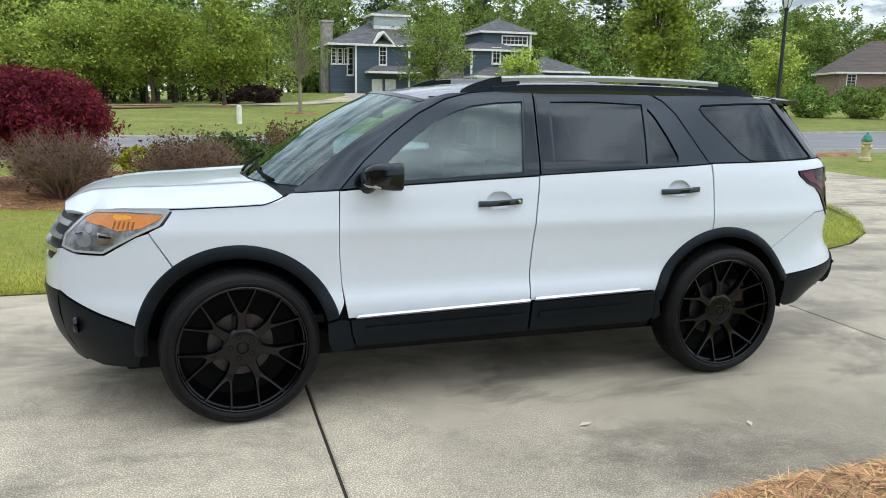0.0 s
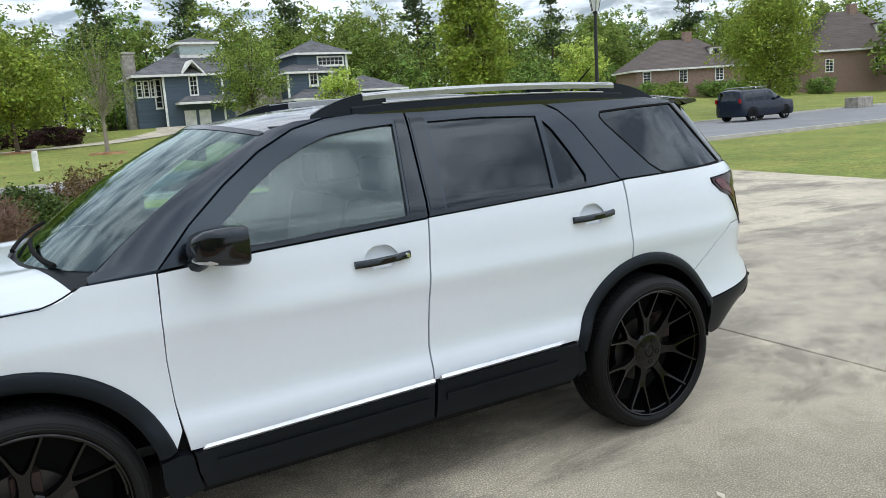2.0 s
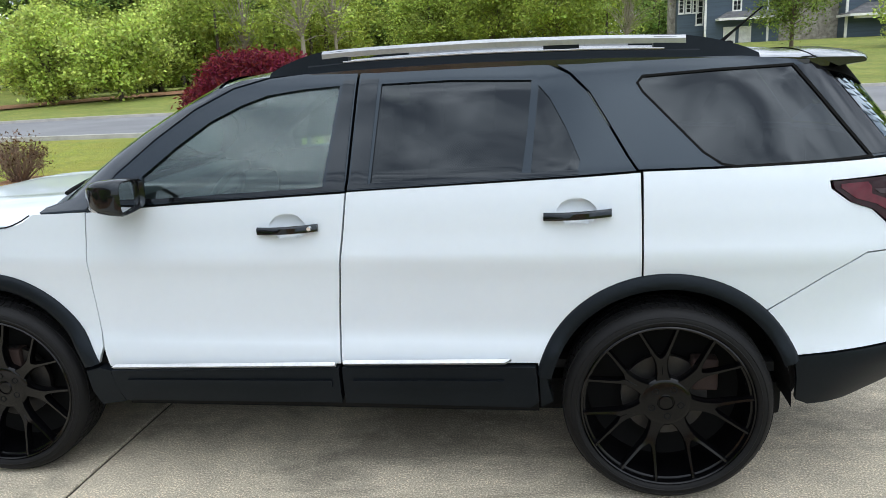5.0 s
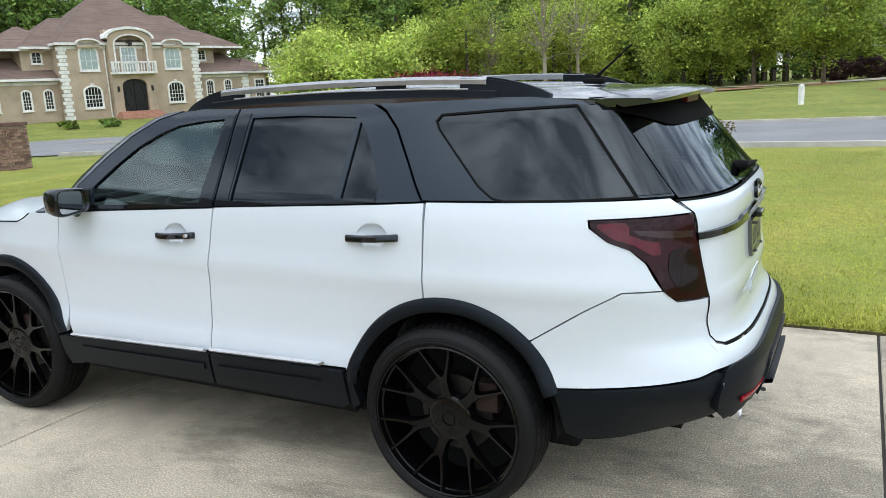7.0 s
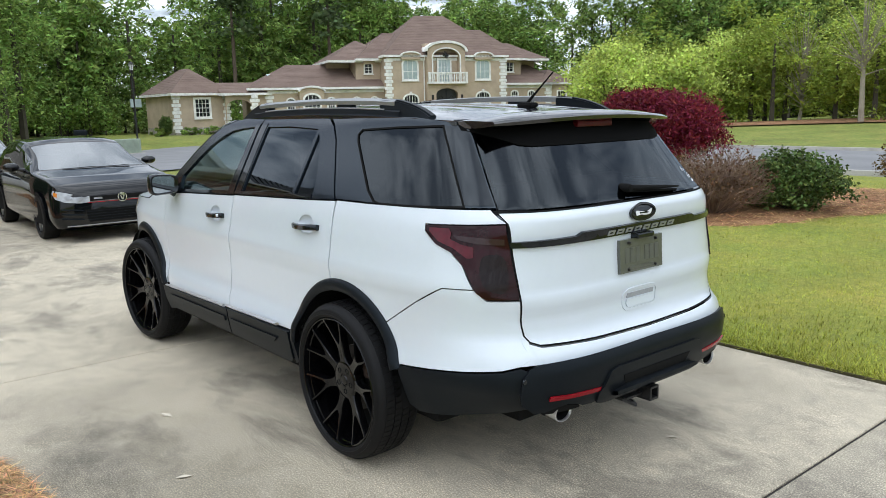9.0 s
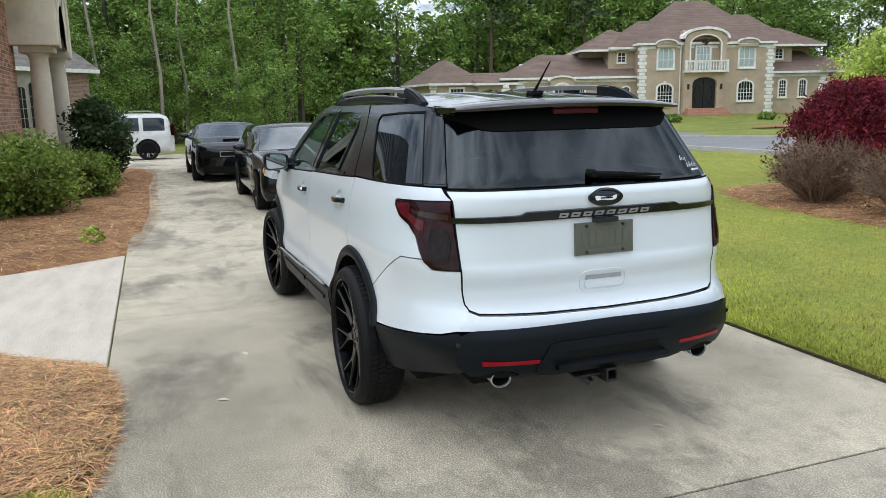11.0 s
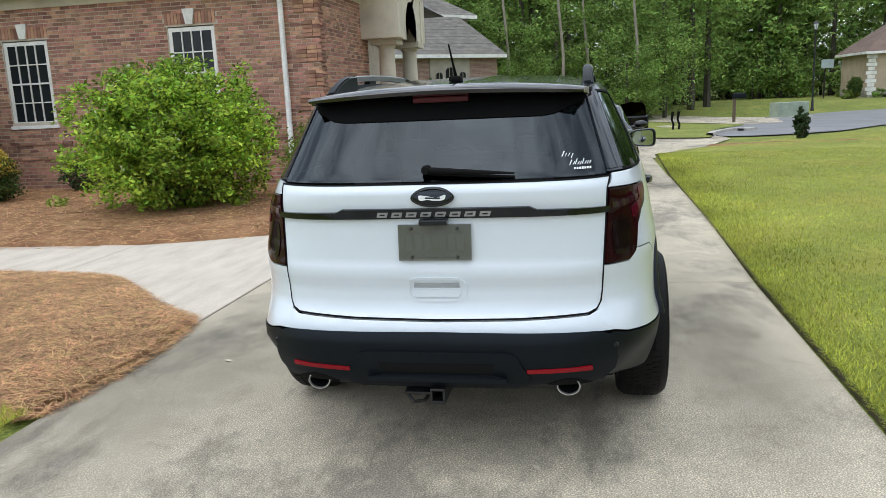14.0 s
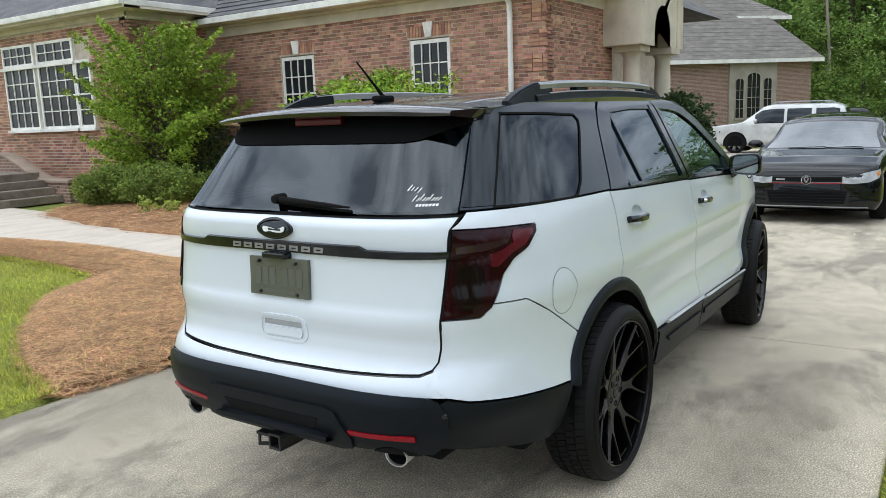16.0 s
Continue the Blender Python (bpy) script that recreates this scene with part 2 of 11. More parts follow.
def turf(m, grain):
    """Adds the fine light and dark of standing grass, and broad yellowed patches."""
    n, l = m.node_tree.nodes, m.node_tree.links
    p = n["Principled BSDF"]
    src = p.inputs["Base Color"].links[0].from_socket
    tc = n.new("ShaderNodeTexCoord")
    for scale, detail, lo, hi, dark, pale in ((grain, 3.0, 0.36, 0.64, (0.50, 0.52, 0.46), (1.42, 1.38, 1.30)), (grain * 0.14, 4.0, 0.36, 0.66, (0.80, 0.84, 0.80), (1.14, 1.10, 1.12)), (0.8, 5.0, 0.40, 0.68, (0.92, 1.0, 0.95), (1.22, 1.04, 1.20))):
        t = n.new("ShaderNodeTexNoise")
        t.inputs["Scale"].default_value, t.inputs["Detail"].default_value, t.inputs["Roughness"].default_value = scale, detail, 0.65
        l.new(tc.outputs["Object"], t.inputs["Vector"])
        r = n.new("ShaderNodeValToRGB")
        r.color_ramp.elements[0].position, r.color_ramp.elements[0].color = lo, (*dark, 1)
        r.color_ramp.elements[1].position, r.color_ramp.elements[1].color = hi, (*pale, 1)
        l.new(t.outputs["Fac"], r.inputs[0])
        k = n.new("ShaderNodeMix"); k.data_type, k.blend_type = "RGBA", "MULTIPLY"; k.inputs[0].default_value = 1.0
        l.new(src, k.inputs[6]); l.new(r.outputs[0], k.inputs[7])
        src = k.outputs[2]
    l.new(src, p.inputs["Base Color"])
    return m


turf(M["lawn"], 95.0)
turf(M["soil"], 22.0)
M["blade"] = leafy("grass_blade", (0.40, 0.43, 0.068), island=0.45, through_light=0.25)
M["straw_bed"] = material("pine_straw_bed", (0.30, 0.15, 0.068), 0.95, dark=(0.15, 0.07, 0.032), light=(0.45, 0.265, 0.13), scale=2.5, fine=40, bump=0.8, bump_scale=60, bump_dist=0.02)
M["needle"] = material("pine_needle", (0.56, 0.335, 0.16), 0.85, island=0.75, bump=0, scale=3, fine=30)
M["bark"] = material("bark", (0.12, 0.09, 0.065), 0.95, scale=3, fine=25, bump=0.8, bump_dist=0.03)
M["pale_bark"] = material("pale_bark", (0.3, 0.26, 0.21), 0.95, scale=2, fine=25, bump=0.5, bump_dist=0.02)
M["brick"] = material("brick", (0.41, 0.212, 0.146), 0.9, dark=(0.255, 0.122, 0.085), light=(0.50, 0.295, 0.212), scale=6, fine=50, bump=0.4, random=0.42)
M["brick_wall"] = material("brick_rows", (0.41, 0.212, 0.146), 0.9, dark=(0.255, 0.122, 0.085), light=(0.50, 0.295, 0.212), scale=6, fine=50, bump=0.4, island=0.42)
M["mortar"] = material("mortar", (0.56, 0.49, 0.41), 0.95, scale=5, fine=60)
def coursed(name, brick, deep, joint):
    """Far brickwork: courses laid along a wall, for walls square to their house."""
    m = material(name, brick, 0.9, bump=0.2, scale=2, fine=30)
    n, l = m.node_tree.nodes, m.node_tree.links
    tc, sp = n.new("ShaderNodeTexCoord"), n.new("ShaderNodeSeparateXYZ")
    l.new(tc.outputs["Object"], sp.inputs[0])
    add, cb = n.new("ShaderNodeMath"), n.new("ShaderNodeCombineXYZ")
    l.new(sp.outputs[0], add.inputs[0]); l.new(sp.outputs[1], add.inputs[1])
    l.new(add.outputs[0], cb.inputs[0]); l.new(sp.outputs[2], cb.inputs[1])
    t = n.new("ShaderNodeTexBrick")
    t.inputs["Scale"].default_value, t.inputs["Brick Width"].default_value, t.inputs["Row Height"].default_value = 1.0, 0.21, 0.075
    t.inputs["Mortar Size"].default_value, t.inputs["Mortar Smooth"].default_value = 0.010, 0.2
    t.inputs["Color1"].default_value, t.inputs["Color2"].default_value, t.inputs["Mortar"].default_value = (*brick, 1), (*deep, 1), (*joint, 1)
    l.new(cb.outputs[0], t.inputs["Vector"])
    l.new(t.outputs["Color"], n["Principled BSDF"].inputs["Base Color"])
    return m


M["brick_far"] = coursed("coursed_brick", (0.31, 0.175, 0.135), (0.17, 0.09, 0.07), (0.40, 0.34, 0.28))
M["step_stone"] = material("weathered_step", (0.20, 0.165, 0.13), 0.9, dark=(0.11, 0.09, 0.07), light=(0.30, 0.25, 0.20), scale=3, fine=30, bump=0.4)
M["white_trim"] = material("white_trim", (0.82, 0.81, 0.77), 0.55, scale=2, fine=30, bump=0.05)
M["cream"] = material("cream_render", (0.62, 0.56, 0.45), 0.8, scale=1.5, fine=40, bump=0.1)
M["stucco"] = material("tan_stucco", (0.48, 0.380, 0.28), 0.9, scale=0.6, fine=30, bump=0.2)
M["grey_shingle"] = material("grey_shingles", (0.12, 0.12, 0.125), 0.9, dark=(0.07, 0.07, 0.075), light=(0.19, 0.185, 0.18), scale=1.5, fine=9, bump=0.4, stretch=(1, 1, 4))
M["brown_shingle"] = material("brown_shingles", (0.185, 0.128, 0.103), 0.9, dark=(0.145, 0.10, 0.08), light=(0.225, 0.162, 0.133), scale=0.6, fine=7, bump=0.4, stretch=(1, 1, 4))
M["blue_siding"] = material("blue_siding", (0.075, 0.105, 0.14), 0.8, scale=0.5, fine=5, bump=0.3, stretch=(0.3, 0.3, 8))
M["stone"] = material("chimney_stone", (0.33, 0.30, 0.26), 0.9, dark=(0.15, 0.13, 0.11), light=(0.5, 0.47, 0.42), scale=2.5, fine=9, bump=0.5)
M["dark_pane"] = material("window_pane", (0.02, 0.023, 0.027), 0.06, bump=0, spec=0.35, scale=0.6, fine=3)
M["pale_pane"] = material("pale_window_pane", (0.42, 0.5, 0.5), 0.1, bump=0, spec=0.6, scale=0.8, fine=3)
M["black_metal"] = material("black_painted_metal", (0.012, 0.012, 0.013), 0.45, scale=4, fine=40, bump=0.05)
M["lamp_glass"] = material("frosted_lamp_glass", (0.7, 0.72, 0.72), 0.3, bump=0)


# ---- mesh helpers ----
def put(name, verts, faces, mat, parent=None, label="", smooth=False, m=None, flat_angle=None):
    """One mesh object from points and faces, under a parent where one is given."""
    me = bpy.data.meshes.new(name)
    me.from_pydata([tuple(v) for v in verts], [], [tuple(f) for f in faces])
    for one in (mat if isinstance(mat, (list, tuple)) else [mat]):
        me.materials.append(one)
    if smooth:
        me.polygons.foreach_set("use_smooth", [True] * len(me.polygons))
        if flat_angle:
            me.set_sharp_from_angle(angle=radians(flat_angle))
    me.update()
    ob = new(name, me)
    if parent is not None:
        ob.parent = parent
    if m is not None:
        ob.matrix_basis = m
    return tagged(ob, label)


def part(name, bm, mat, parent=None, label="", smooth=False, m=None, flat_angle=40):
    """One mesh object from a bmesh, under a thing or a part."""
    me = bpy.data.meshes.new(name)
    bm.normal_update()
    bm.to_mesh(me)
    bm.free()
    for one in (mat if isinstance(mat, (list, tuple)) else [mat]):
        me.materials.append(one)
    if smooth:
        me.polygons.foreach_set("use_smooth", [True] * len(me.polygons))
        me.set_sharp_from_angle(angle=radians(flat_angle))
    ob = new(name, me)
    if parent is not None:
        ob.parent = parent
    if m is not None:
        ob.matrix_basis = m
    return tagged(ob, label)


def thing(name, at, label, category, group="", kind="", rz=0.0):
    ob = new(name)
    ob.matrix_basis = pose(*at, 0, 0, rz)
    return tagged(ob, label, category, group, kind)


def box(bm, x0, x1, y0, y1, z0, z1, bevel=0.0, m=None):
    """A box between two corners, with its edges broken where bevel is given."""
    r = bmesh.ops.create_cube(bm, size=1.0)
    vs = r["verts"]
    for v in vs:
        v.co = Vector((x0 + (v.co.x + 0.5) * (x1 - x0), y0 + (v.co.y + 0.5) * (y1 - y0), z0 + (v.co.z + 0.5) * (z1 - z0)))
    if bevel:
        es = list({e for v in vs for e in v.link_edges})
        r2 = bmesh.ops.bevel(bm, geom=es, offset=bevel, segments=2, profile=0.6, affect="EDGES")
        vs = list({v for f in r2["faces"] for v in f.verts} | {v for v in vs if v.is_valid})
    if m is not None:
        bmesh.ops.transform(bm, matrix=m, verts=vs)
    return vs


def boxed(name, dims, mat, parent=None, label="", bevel=0.0, m=None):
    bm = bmesh.new()
    box(bm, *dims, bevel=bevel)
    return part(name, bm, mat, parent, label, m=m)


def tube(bm, points, radius, sides=8, caps=True):
    """A round bar through points; radius may be one value or one for each point."""
    pts = [Vector(p) for p in points]
    rad = radius if isinstance(radius, (list, tuple)) else [radius] * len(pts)
    rings = []
    for i, p in enumerate(pts):
        d = (pts[min(i + 1, len(pts) - 1)] - pts[max(i - 1, 0)]).normalized()
        a = d.orthogonal().normalized() if i == 0 else (a - d * a.dot(d)).normalized()
        b = d.cross(a)
        rings.append([bm.verts.new(p + rad[i] * (math.cos(t) * a + math.sin(t) * b)) for t in (2 * math.pi * k / sides for k in range(sides))])
    for r0, r1 in zip(rings, rings[1:]):
        for k in range(sides):
            bm.faces.new((r0[k], r0[(k + 1) % sides], r1[(k + 1) % sides], r1[k]))
    if caps:
        bm.faces.new(rings[0][::-1]); bm.faces.new(rings[-1])


def lathe(bm, profile, segments=32, axis="z", centre=(0, 0, 0), close=False):
    """A turned shape: rows of (radius, height) round an axis."""
    c = Vector(centre)
    rings = []
    for r, h in profile:
        ring = []
        for k in range(segments):
            t = 2 * math.pi * k / segments
            a, b = r * math.cos(t), r * math.sin(t)
            ring.append(bm.verts.new(c + (Vector((a, b, h)) if axis == "z" else Vector((a, h, b)) if axis == "y" else Vector((h, a, b)))))
        rings.append(ring)
    pairs = list(zip(rings, rings[1:])) + ([(rings[-1], rings[0])] if close else [])
    for r0, r1 in pairs:
        for k in range(segments):
            bm.faces.new((r0[k], r0[(k + 1) % segments], r1[(k + 1) % segments], r1[k]))
    return rings


def slab(name, outline, z0, z1, mat, parent=None, label="", bevel=0.0):
    """A flat piece with the given outline, from z0 up to z1."""
    bm = bmesh.new()
    low = [bm.verts.new((x, y, z0)) for x, y in outline]
    high = [bm.verts.new((x, y, z1)) for x, y in outline]
    bm.faces.new(high)
    bm.faces.new(low[::-1])
    n = len(outline)
    for i in range(n):
        bm.faces.new((low[i], low[(i + 1) % n], high[(i + 1) % n], high[i]))
    bmesh.ops.recalc_face_normals(bm, faces=bm.faces)
    if bevel:
        top = [e for e in bm.edges if all(v.co.z > z1 - 1e-5 for v in e.verts)]
        bmesh.ops.bevel(bm, geom=top, offset=bevel, segments=1, affect="EDGES")
    return part(name, bm, mat, parent, label)


def inside(px, py, poly):
    """Which of the points lie inside a polygon."""
    poly = np.asarray(poly, float)
    hit = np.zeros(len(px), bool)
    j = len(poly) - 1
    for i in range(len(poly)):
        xi, yi, xj, yj = *poly[i], *poly[j]
        with np.errstate(divide="ignore", invalid="ignore"):
            cross = ((yi > py) != (yj > py)) & (px < (xj - xi) * (py - yi) / (yj - yi + 1e-12) + xi)
        hit ^= cross
        j = i
    return hit


def smooth_outline(points, steps=6):
    """A closed smooth outline through the points."""
    n, out = len(points), []
    for i in range(n):
        p0, p1, p2, p3 = (np.array(points[(i + k - 1) % n], float) for k in range(4))
        for s in range(steps):
            t = s / steps
            out.append(tuple(0.5 * (2 * p1 + (p2 - p0) * t + (2 * p0 - 5 * p1 + 4 * p2 - p3) * t**2 + (3 * p1 - p0 - 3 * p2 + p3) * t**3)))
    return out

# ---- lie of the land ----
def smoothstep(a, b, v):
    t = np.clip((np.asarray(v, float) - a) / (b - a), 0, 1)
    return t * t * (3 - 2 * t)


def land(x, y):
    """Height of the open ground: level round the drive, rising behind the road, falling a little past the house."""
    x, y = np.asarray(x, float), np.asarray(y, float)
    return 0.5 * smoothstep(27, 52, y) + 1.2 * smoothstep(50, 76, y) * smoothstep(-6, 13, x) - 0.75 * smoothstep(-14, -50, x) * (1 - smoothstep(-52, -62, x) * 0.9)


DRIVE_N, DRIVE_S = 2.0, -2.36      # the two long edges of the drive (y)
DRIVE = [(-60, DRIVE_S), (2.7, DRIVE_S), (9.0, DRIVE_S - 0.1), (12.2, DRIVE_S + 0.6), (12.2, 4.0), (12.4, 6.0), (12.8, 9.0), (12.9, 12.7), (14.5, 15.9),
         (6.0, 15.9), (8.1, 12.5), (8.55, 9.0), (8.45, 6.6), (8.05, 5.1), (7.4, 3.9), (6.6, 2.95), (5.7, 2.3), (4.7, 2.03), (-14.3, 2.25), (-16.5, 3.8), (-19, 6.5), (-60, 7)]

gx = np.concatenate([np.linspace(-1500, -120, 14), np.linspace(-110, 110, 111), np.linspace(120, 1500, 14)])
gy = np.concatenate([np.linspace(-1500, -60, 12), np.linspace(-56, 120, 89), np.linspace(130, 1500, 12)])
GX, GY = np.meshgrid(gx, gy, indexing="ij")
GZ = land(GX, GY) - 0.03
nx, ny = len(gx), len(gy)
idx = np.arange(nx * ny).reshape(nx, ny)
ground = put("ground", np.stack([GX.ravel(), GY.ravel(), GZ.ravel()], 1), np.stack([idx[:-1, :-1], idx[1:, :-1], idx[1:, 1:], idx[:-1, 1:]], -1).reshape(-1, 4).tolist(), M["soil"], smooth=True)
tagged(ground, "wide mown lawn ground running out to the woods", "ground", kind="structure")


def strip(name, left, right, lift, mat, label, category, n_across=4):
    """A band of ground between two lines of (x, y), laid on the land."""
    rows = []
    for a, b in zip(left, right):
        for k in range(n_across + 1):
            f = k / n_across
            x, y = a[0] + (b[0] - a[0]) * f, a[1] + (b[1] - a[1]) * f
            rows.append((x, y, float(land(x, y)) + lift))
    w = n_across + 1
    faces = [(i * w + k, i * w + k + 1, (i + 1) * w + k + 1, (i + 1) * w + k) for i in range(len(left) - 1) for k in range(n_across)]
    ob = put(name, rows, faces, mat, smooth=True)
    return tagged(ob, label, category, kind="structure")


# ---- road with kerbs ----
def road_edge(x):
    """The near and the far edge of the road (y) at x."""
    near = 15.9 + 0.0045 * max(x, 0) ** 1.3
    far = 24.4 + 0.13 * max(x, 0) ** 0.95
    return near, far


rx = np.linspace(-34, 120, 78)
near_line = [(float(x), road_edge(float(x))[0]) for x in rx]
far_line = [(float(x), road_edge(float(x))[1]) for x in rx]
strip("road", near_line, far_line, 0.012, M["asphalt"], "grey asphalt residential street", "road")
turn = smooth_outline([(-34, 15.9), (-30, 24.4), (-34, 30), (-44, 33), (-53, 28), (-54, 18), (-48, 11), (-40, 8), (-32, 6.8), (-22, 5.0), (-22.5, 8.5), (-27, 11.5)])
tv = [(x, y, float(land(x, y)) + 0.016) for x, y in turn]
bm = bmesh.new()
bm.faces.new([bm.verts.new(v) for v in tv])
bmesh.ops.triangulate(bm, faces=bm.faces[:])
tagged(part("turning_circle", bm, M["asphalt"]), "grey asphalt turning circle at the end of the street", "road", kind="structure")


def patch_of(name, outline, lift, mat, label, category):
    """A level patch with a rounded outline, laid on the land."""
    me = bmesh.new()
    me.faces.new([me.verts.new((x, y, float(land(x, y)) + lift)) for x, y in smooth_outline(outline, 5)])
    bmesh.ops.triangulate(me, faces=me.faces[:])
    return tagged(part(name, me, mat), label, category, kind="structure")


patch_of("grass_island", [(-21.6, 1.2), (-21.4, 3.0), (-20.9, 4.5), (-24.5, 4.95), (-30, 6.2), (-37.5, 8.6), (-42.5, 8.8), (-48, 6.6), (-52, 4.3), (-51, 2.2), (-38, 1.6), (-28, 1.0)], 0.035, M["soil"], "small lawn between the drive and the turning circle", "lawn")
patch_of("side_walk", [(-52.2, 3.8), (-48, 6.9), (-42.5, 9.2), (-38.5, 9.0), (-43.8, 13.6), (-48.5, 13.4), (-53.5, 9.4), (-56, 4.6)], 0.028, M["concrete"], "pale concrete drive apron beyond the turning circle", "pavement")


def kerb_line(name, pts, width=0.3, height=0.11):
    bm = bmesh.new()
    rows = []
    for i, (x, y) in enumerate(pts):
        a, b = Vector(pts[max(i - 1, 0)]), Vector(pts[min(i + 1, len(pts) - 1)])
        d = (b - a).normalized()
        nrm = Vector((-d.y, d.x)) * width / 2
        z = float(land(x, y))
        rows.append([bm.verts.new((x + s * nrm.x, y + s * nrm.y, z + h)) for s, h in ((-1, -0.05), (-0.8, height), (0.8, height), (1, -0.05))])
    for r0, r1 in zip(rows, rows[1:]):
        for k in range(3):
            bm.faces.new((r0[k], r0[k + 1], r1[k + 1], r1[k]))
    return tagged(part(name, bm, M["kerb"]), "pale concrete kerb along the street", "kerb", kind="structure")


fd_near = [(-26.0, 66.0), (-14.0, 64.0), (-9.0, 62.3), (-3.0, 59.6), (3.0, 58.2), (7.0, 58.6), (11.0, 61.5), (14.5, 67.0), (16.0, 73.6)]
fd_far = [(-26.0, 68.6), (-14.0, 66.6), (-8.0, 64.8), (-2.5, 62.2), (2.5, 61.0), (6.0, 61.3), (8.6, 63.4), (11.6, 68.0), (12.6, 73.8)]
strip("far_drive", fd_near, fd_far, 0.02, M["concrete"], "pale concrete drive curving to the blue house", "driveway")
kerb_line("kerb_far", [(x, y + 0.15) for x, y in far_line])
kerb_line("kerb_near_east", [(x, y - 0.15) for x, y in near_line if x > 15])
kerb_line("kerb_near_west", [(x, y - 0.15) for x, y in near_line if -26 < x < 5.5])
kerb_line("kerb_island", smooth_outline([(-22.2, 4.7), (-24, 5.1), (-27.4, 6.3), (-27.7, 7.2), (-26, 6.2), (-23.8, 4.3)])[:24])


# ---- drive: concrete bays with joints between them ----
def bays():
    """Cut lines across the drive, every four metres or so, and the bays between them."""
    cuts = [-13.2, -9.15, -5.1, -1.06, 3.03]
    drive = tagged(new("driveway"), "grey weathered concrete driveway with dark joints", "driveway", kind="structure")
    for a, b in zip(cuts, cuts[1:]):
        slab("bay", [(a + 0.008, DRIVE_S), (b - 0.008, DRIVE_S), (b - 0.008, DRIVE_N + 0.0 if b > -2 else DRIVE_N + 0.1), (a + 0.008, DRIVE_N if a > -2 else DRIVE_N + 0.12)], -0.12, 0.0, M["concrete"], drive, bevel=0.006)
    slab("bay", [(3.038, DRIVE_S), (9.0, DRIVE_S - 0.1), (12.2, DRIVE_S + 0.6), (12.2, 2.35), (5.75, 2.35), (5.2, 2.12), (4.7, 2.03), (3.038, DRIVE_N)], -0.12, 0.0, M["concrete_old"], drive, bevel=0.006)
    slab("bay", [(12.2, 2.366), (12.2, 4.0), (12.4, 6.0), (12.55, 7.0), (8.5, 7.0), (8.35, 6.0), (8.05, 5.1), (7.4, 3.9), (6.6, 2.95), (5.8, 2.366)], -0.12, 0.0, M["concrete"], drive, bevel=0.006)
    slab("bay", [(12.55, 7.016), (12.8, 9.0), (12.9, 12.7), (14.5, 15.95), (6.0, 15.95), (8.1, 12.5), (8.55, 9.0), (8.5, 7.016)], -0.12, 0.0, M["concrete"], drive, bevel=0.006)
    far = [(-13.216, DRIVE_S), (-13.216, 2.2), (-14.3, 2.25), (-16.5, 3.8), (-20, 5.0), (-28, 5.4), (-46, 5.2), (-46, 1.5), (-36, 0.5), (-33, -8), (-22, -9), (-20, DRIVE_S)]
    v = [(x, y, float(land(x, y)) - 0.0) for x, y in far]
    bm = bmesh.new()
    bm.faces.new([bm.verts.new(p) for p in v])
    bmesh.ops.triangulate(bm, faces=bm.faces[:])
    part("bay", bm, M["concrete"], drive)
    edge = [(-14.2, 2.30), (-9, 2.13), (-5.0, 2.10), (-1.0, 2.03), (4.6, 2.04), (5.2, 2.14), (5.7, 2.33), (6.2, 2.68)]
    slab("turf_edge", [(x, y - 0.004) for x, y in edge] + [(x, y + 0.012) for x, y in edge[::-1]], -0.1, 0.006, M["cut_edge"], drive, "dark cut edge of the lawn")
    boxed("joint_bed", (-14, 3.5, DRIVE_S + 0.01, DRIVE_N - 0.01, -0.1, -0.012), M["joint"], drive)


bays()

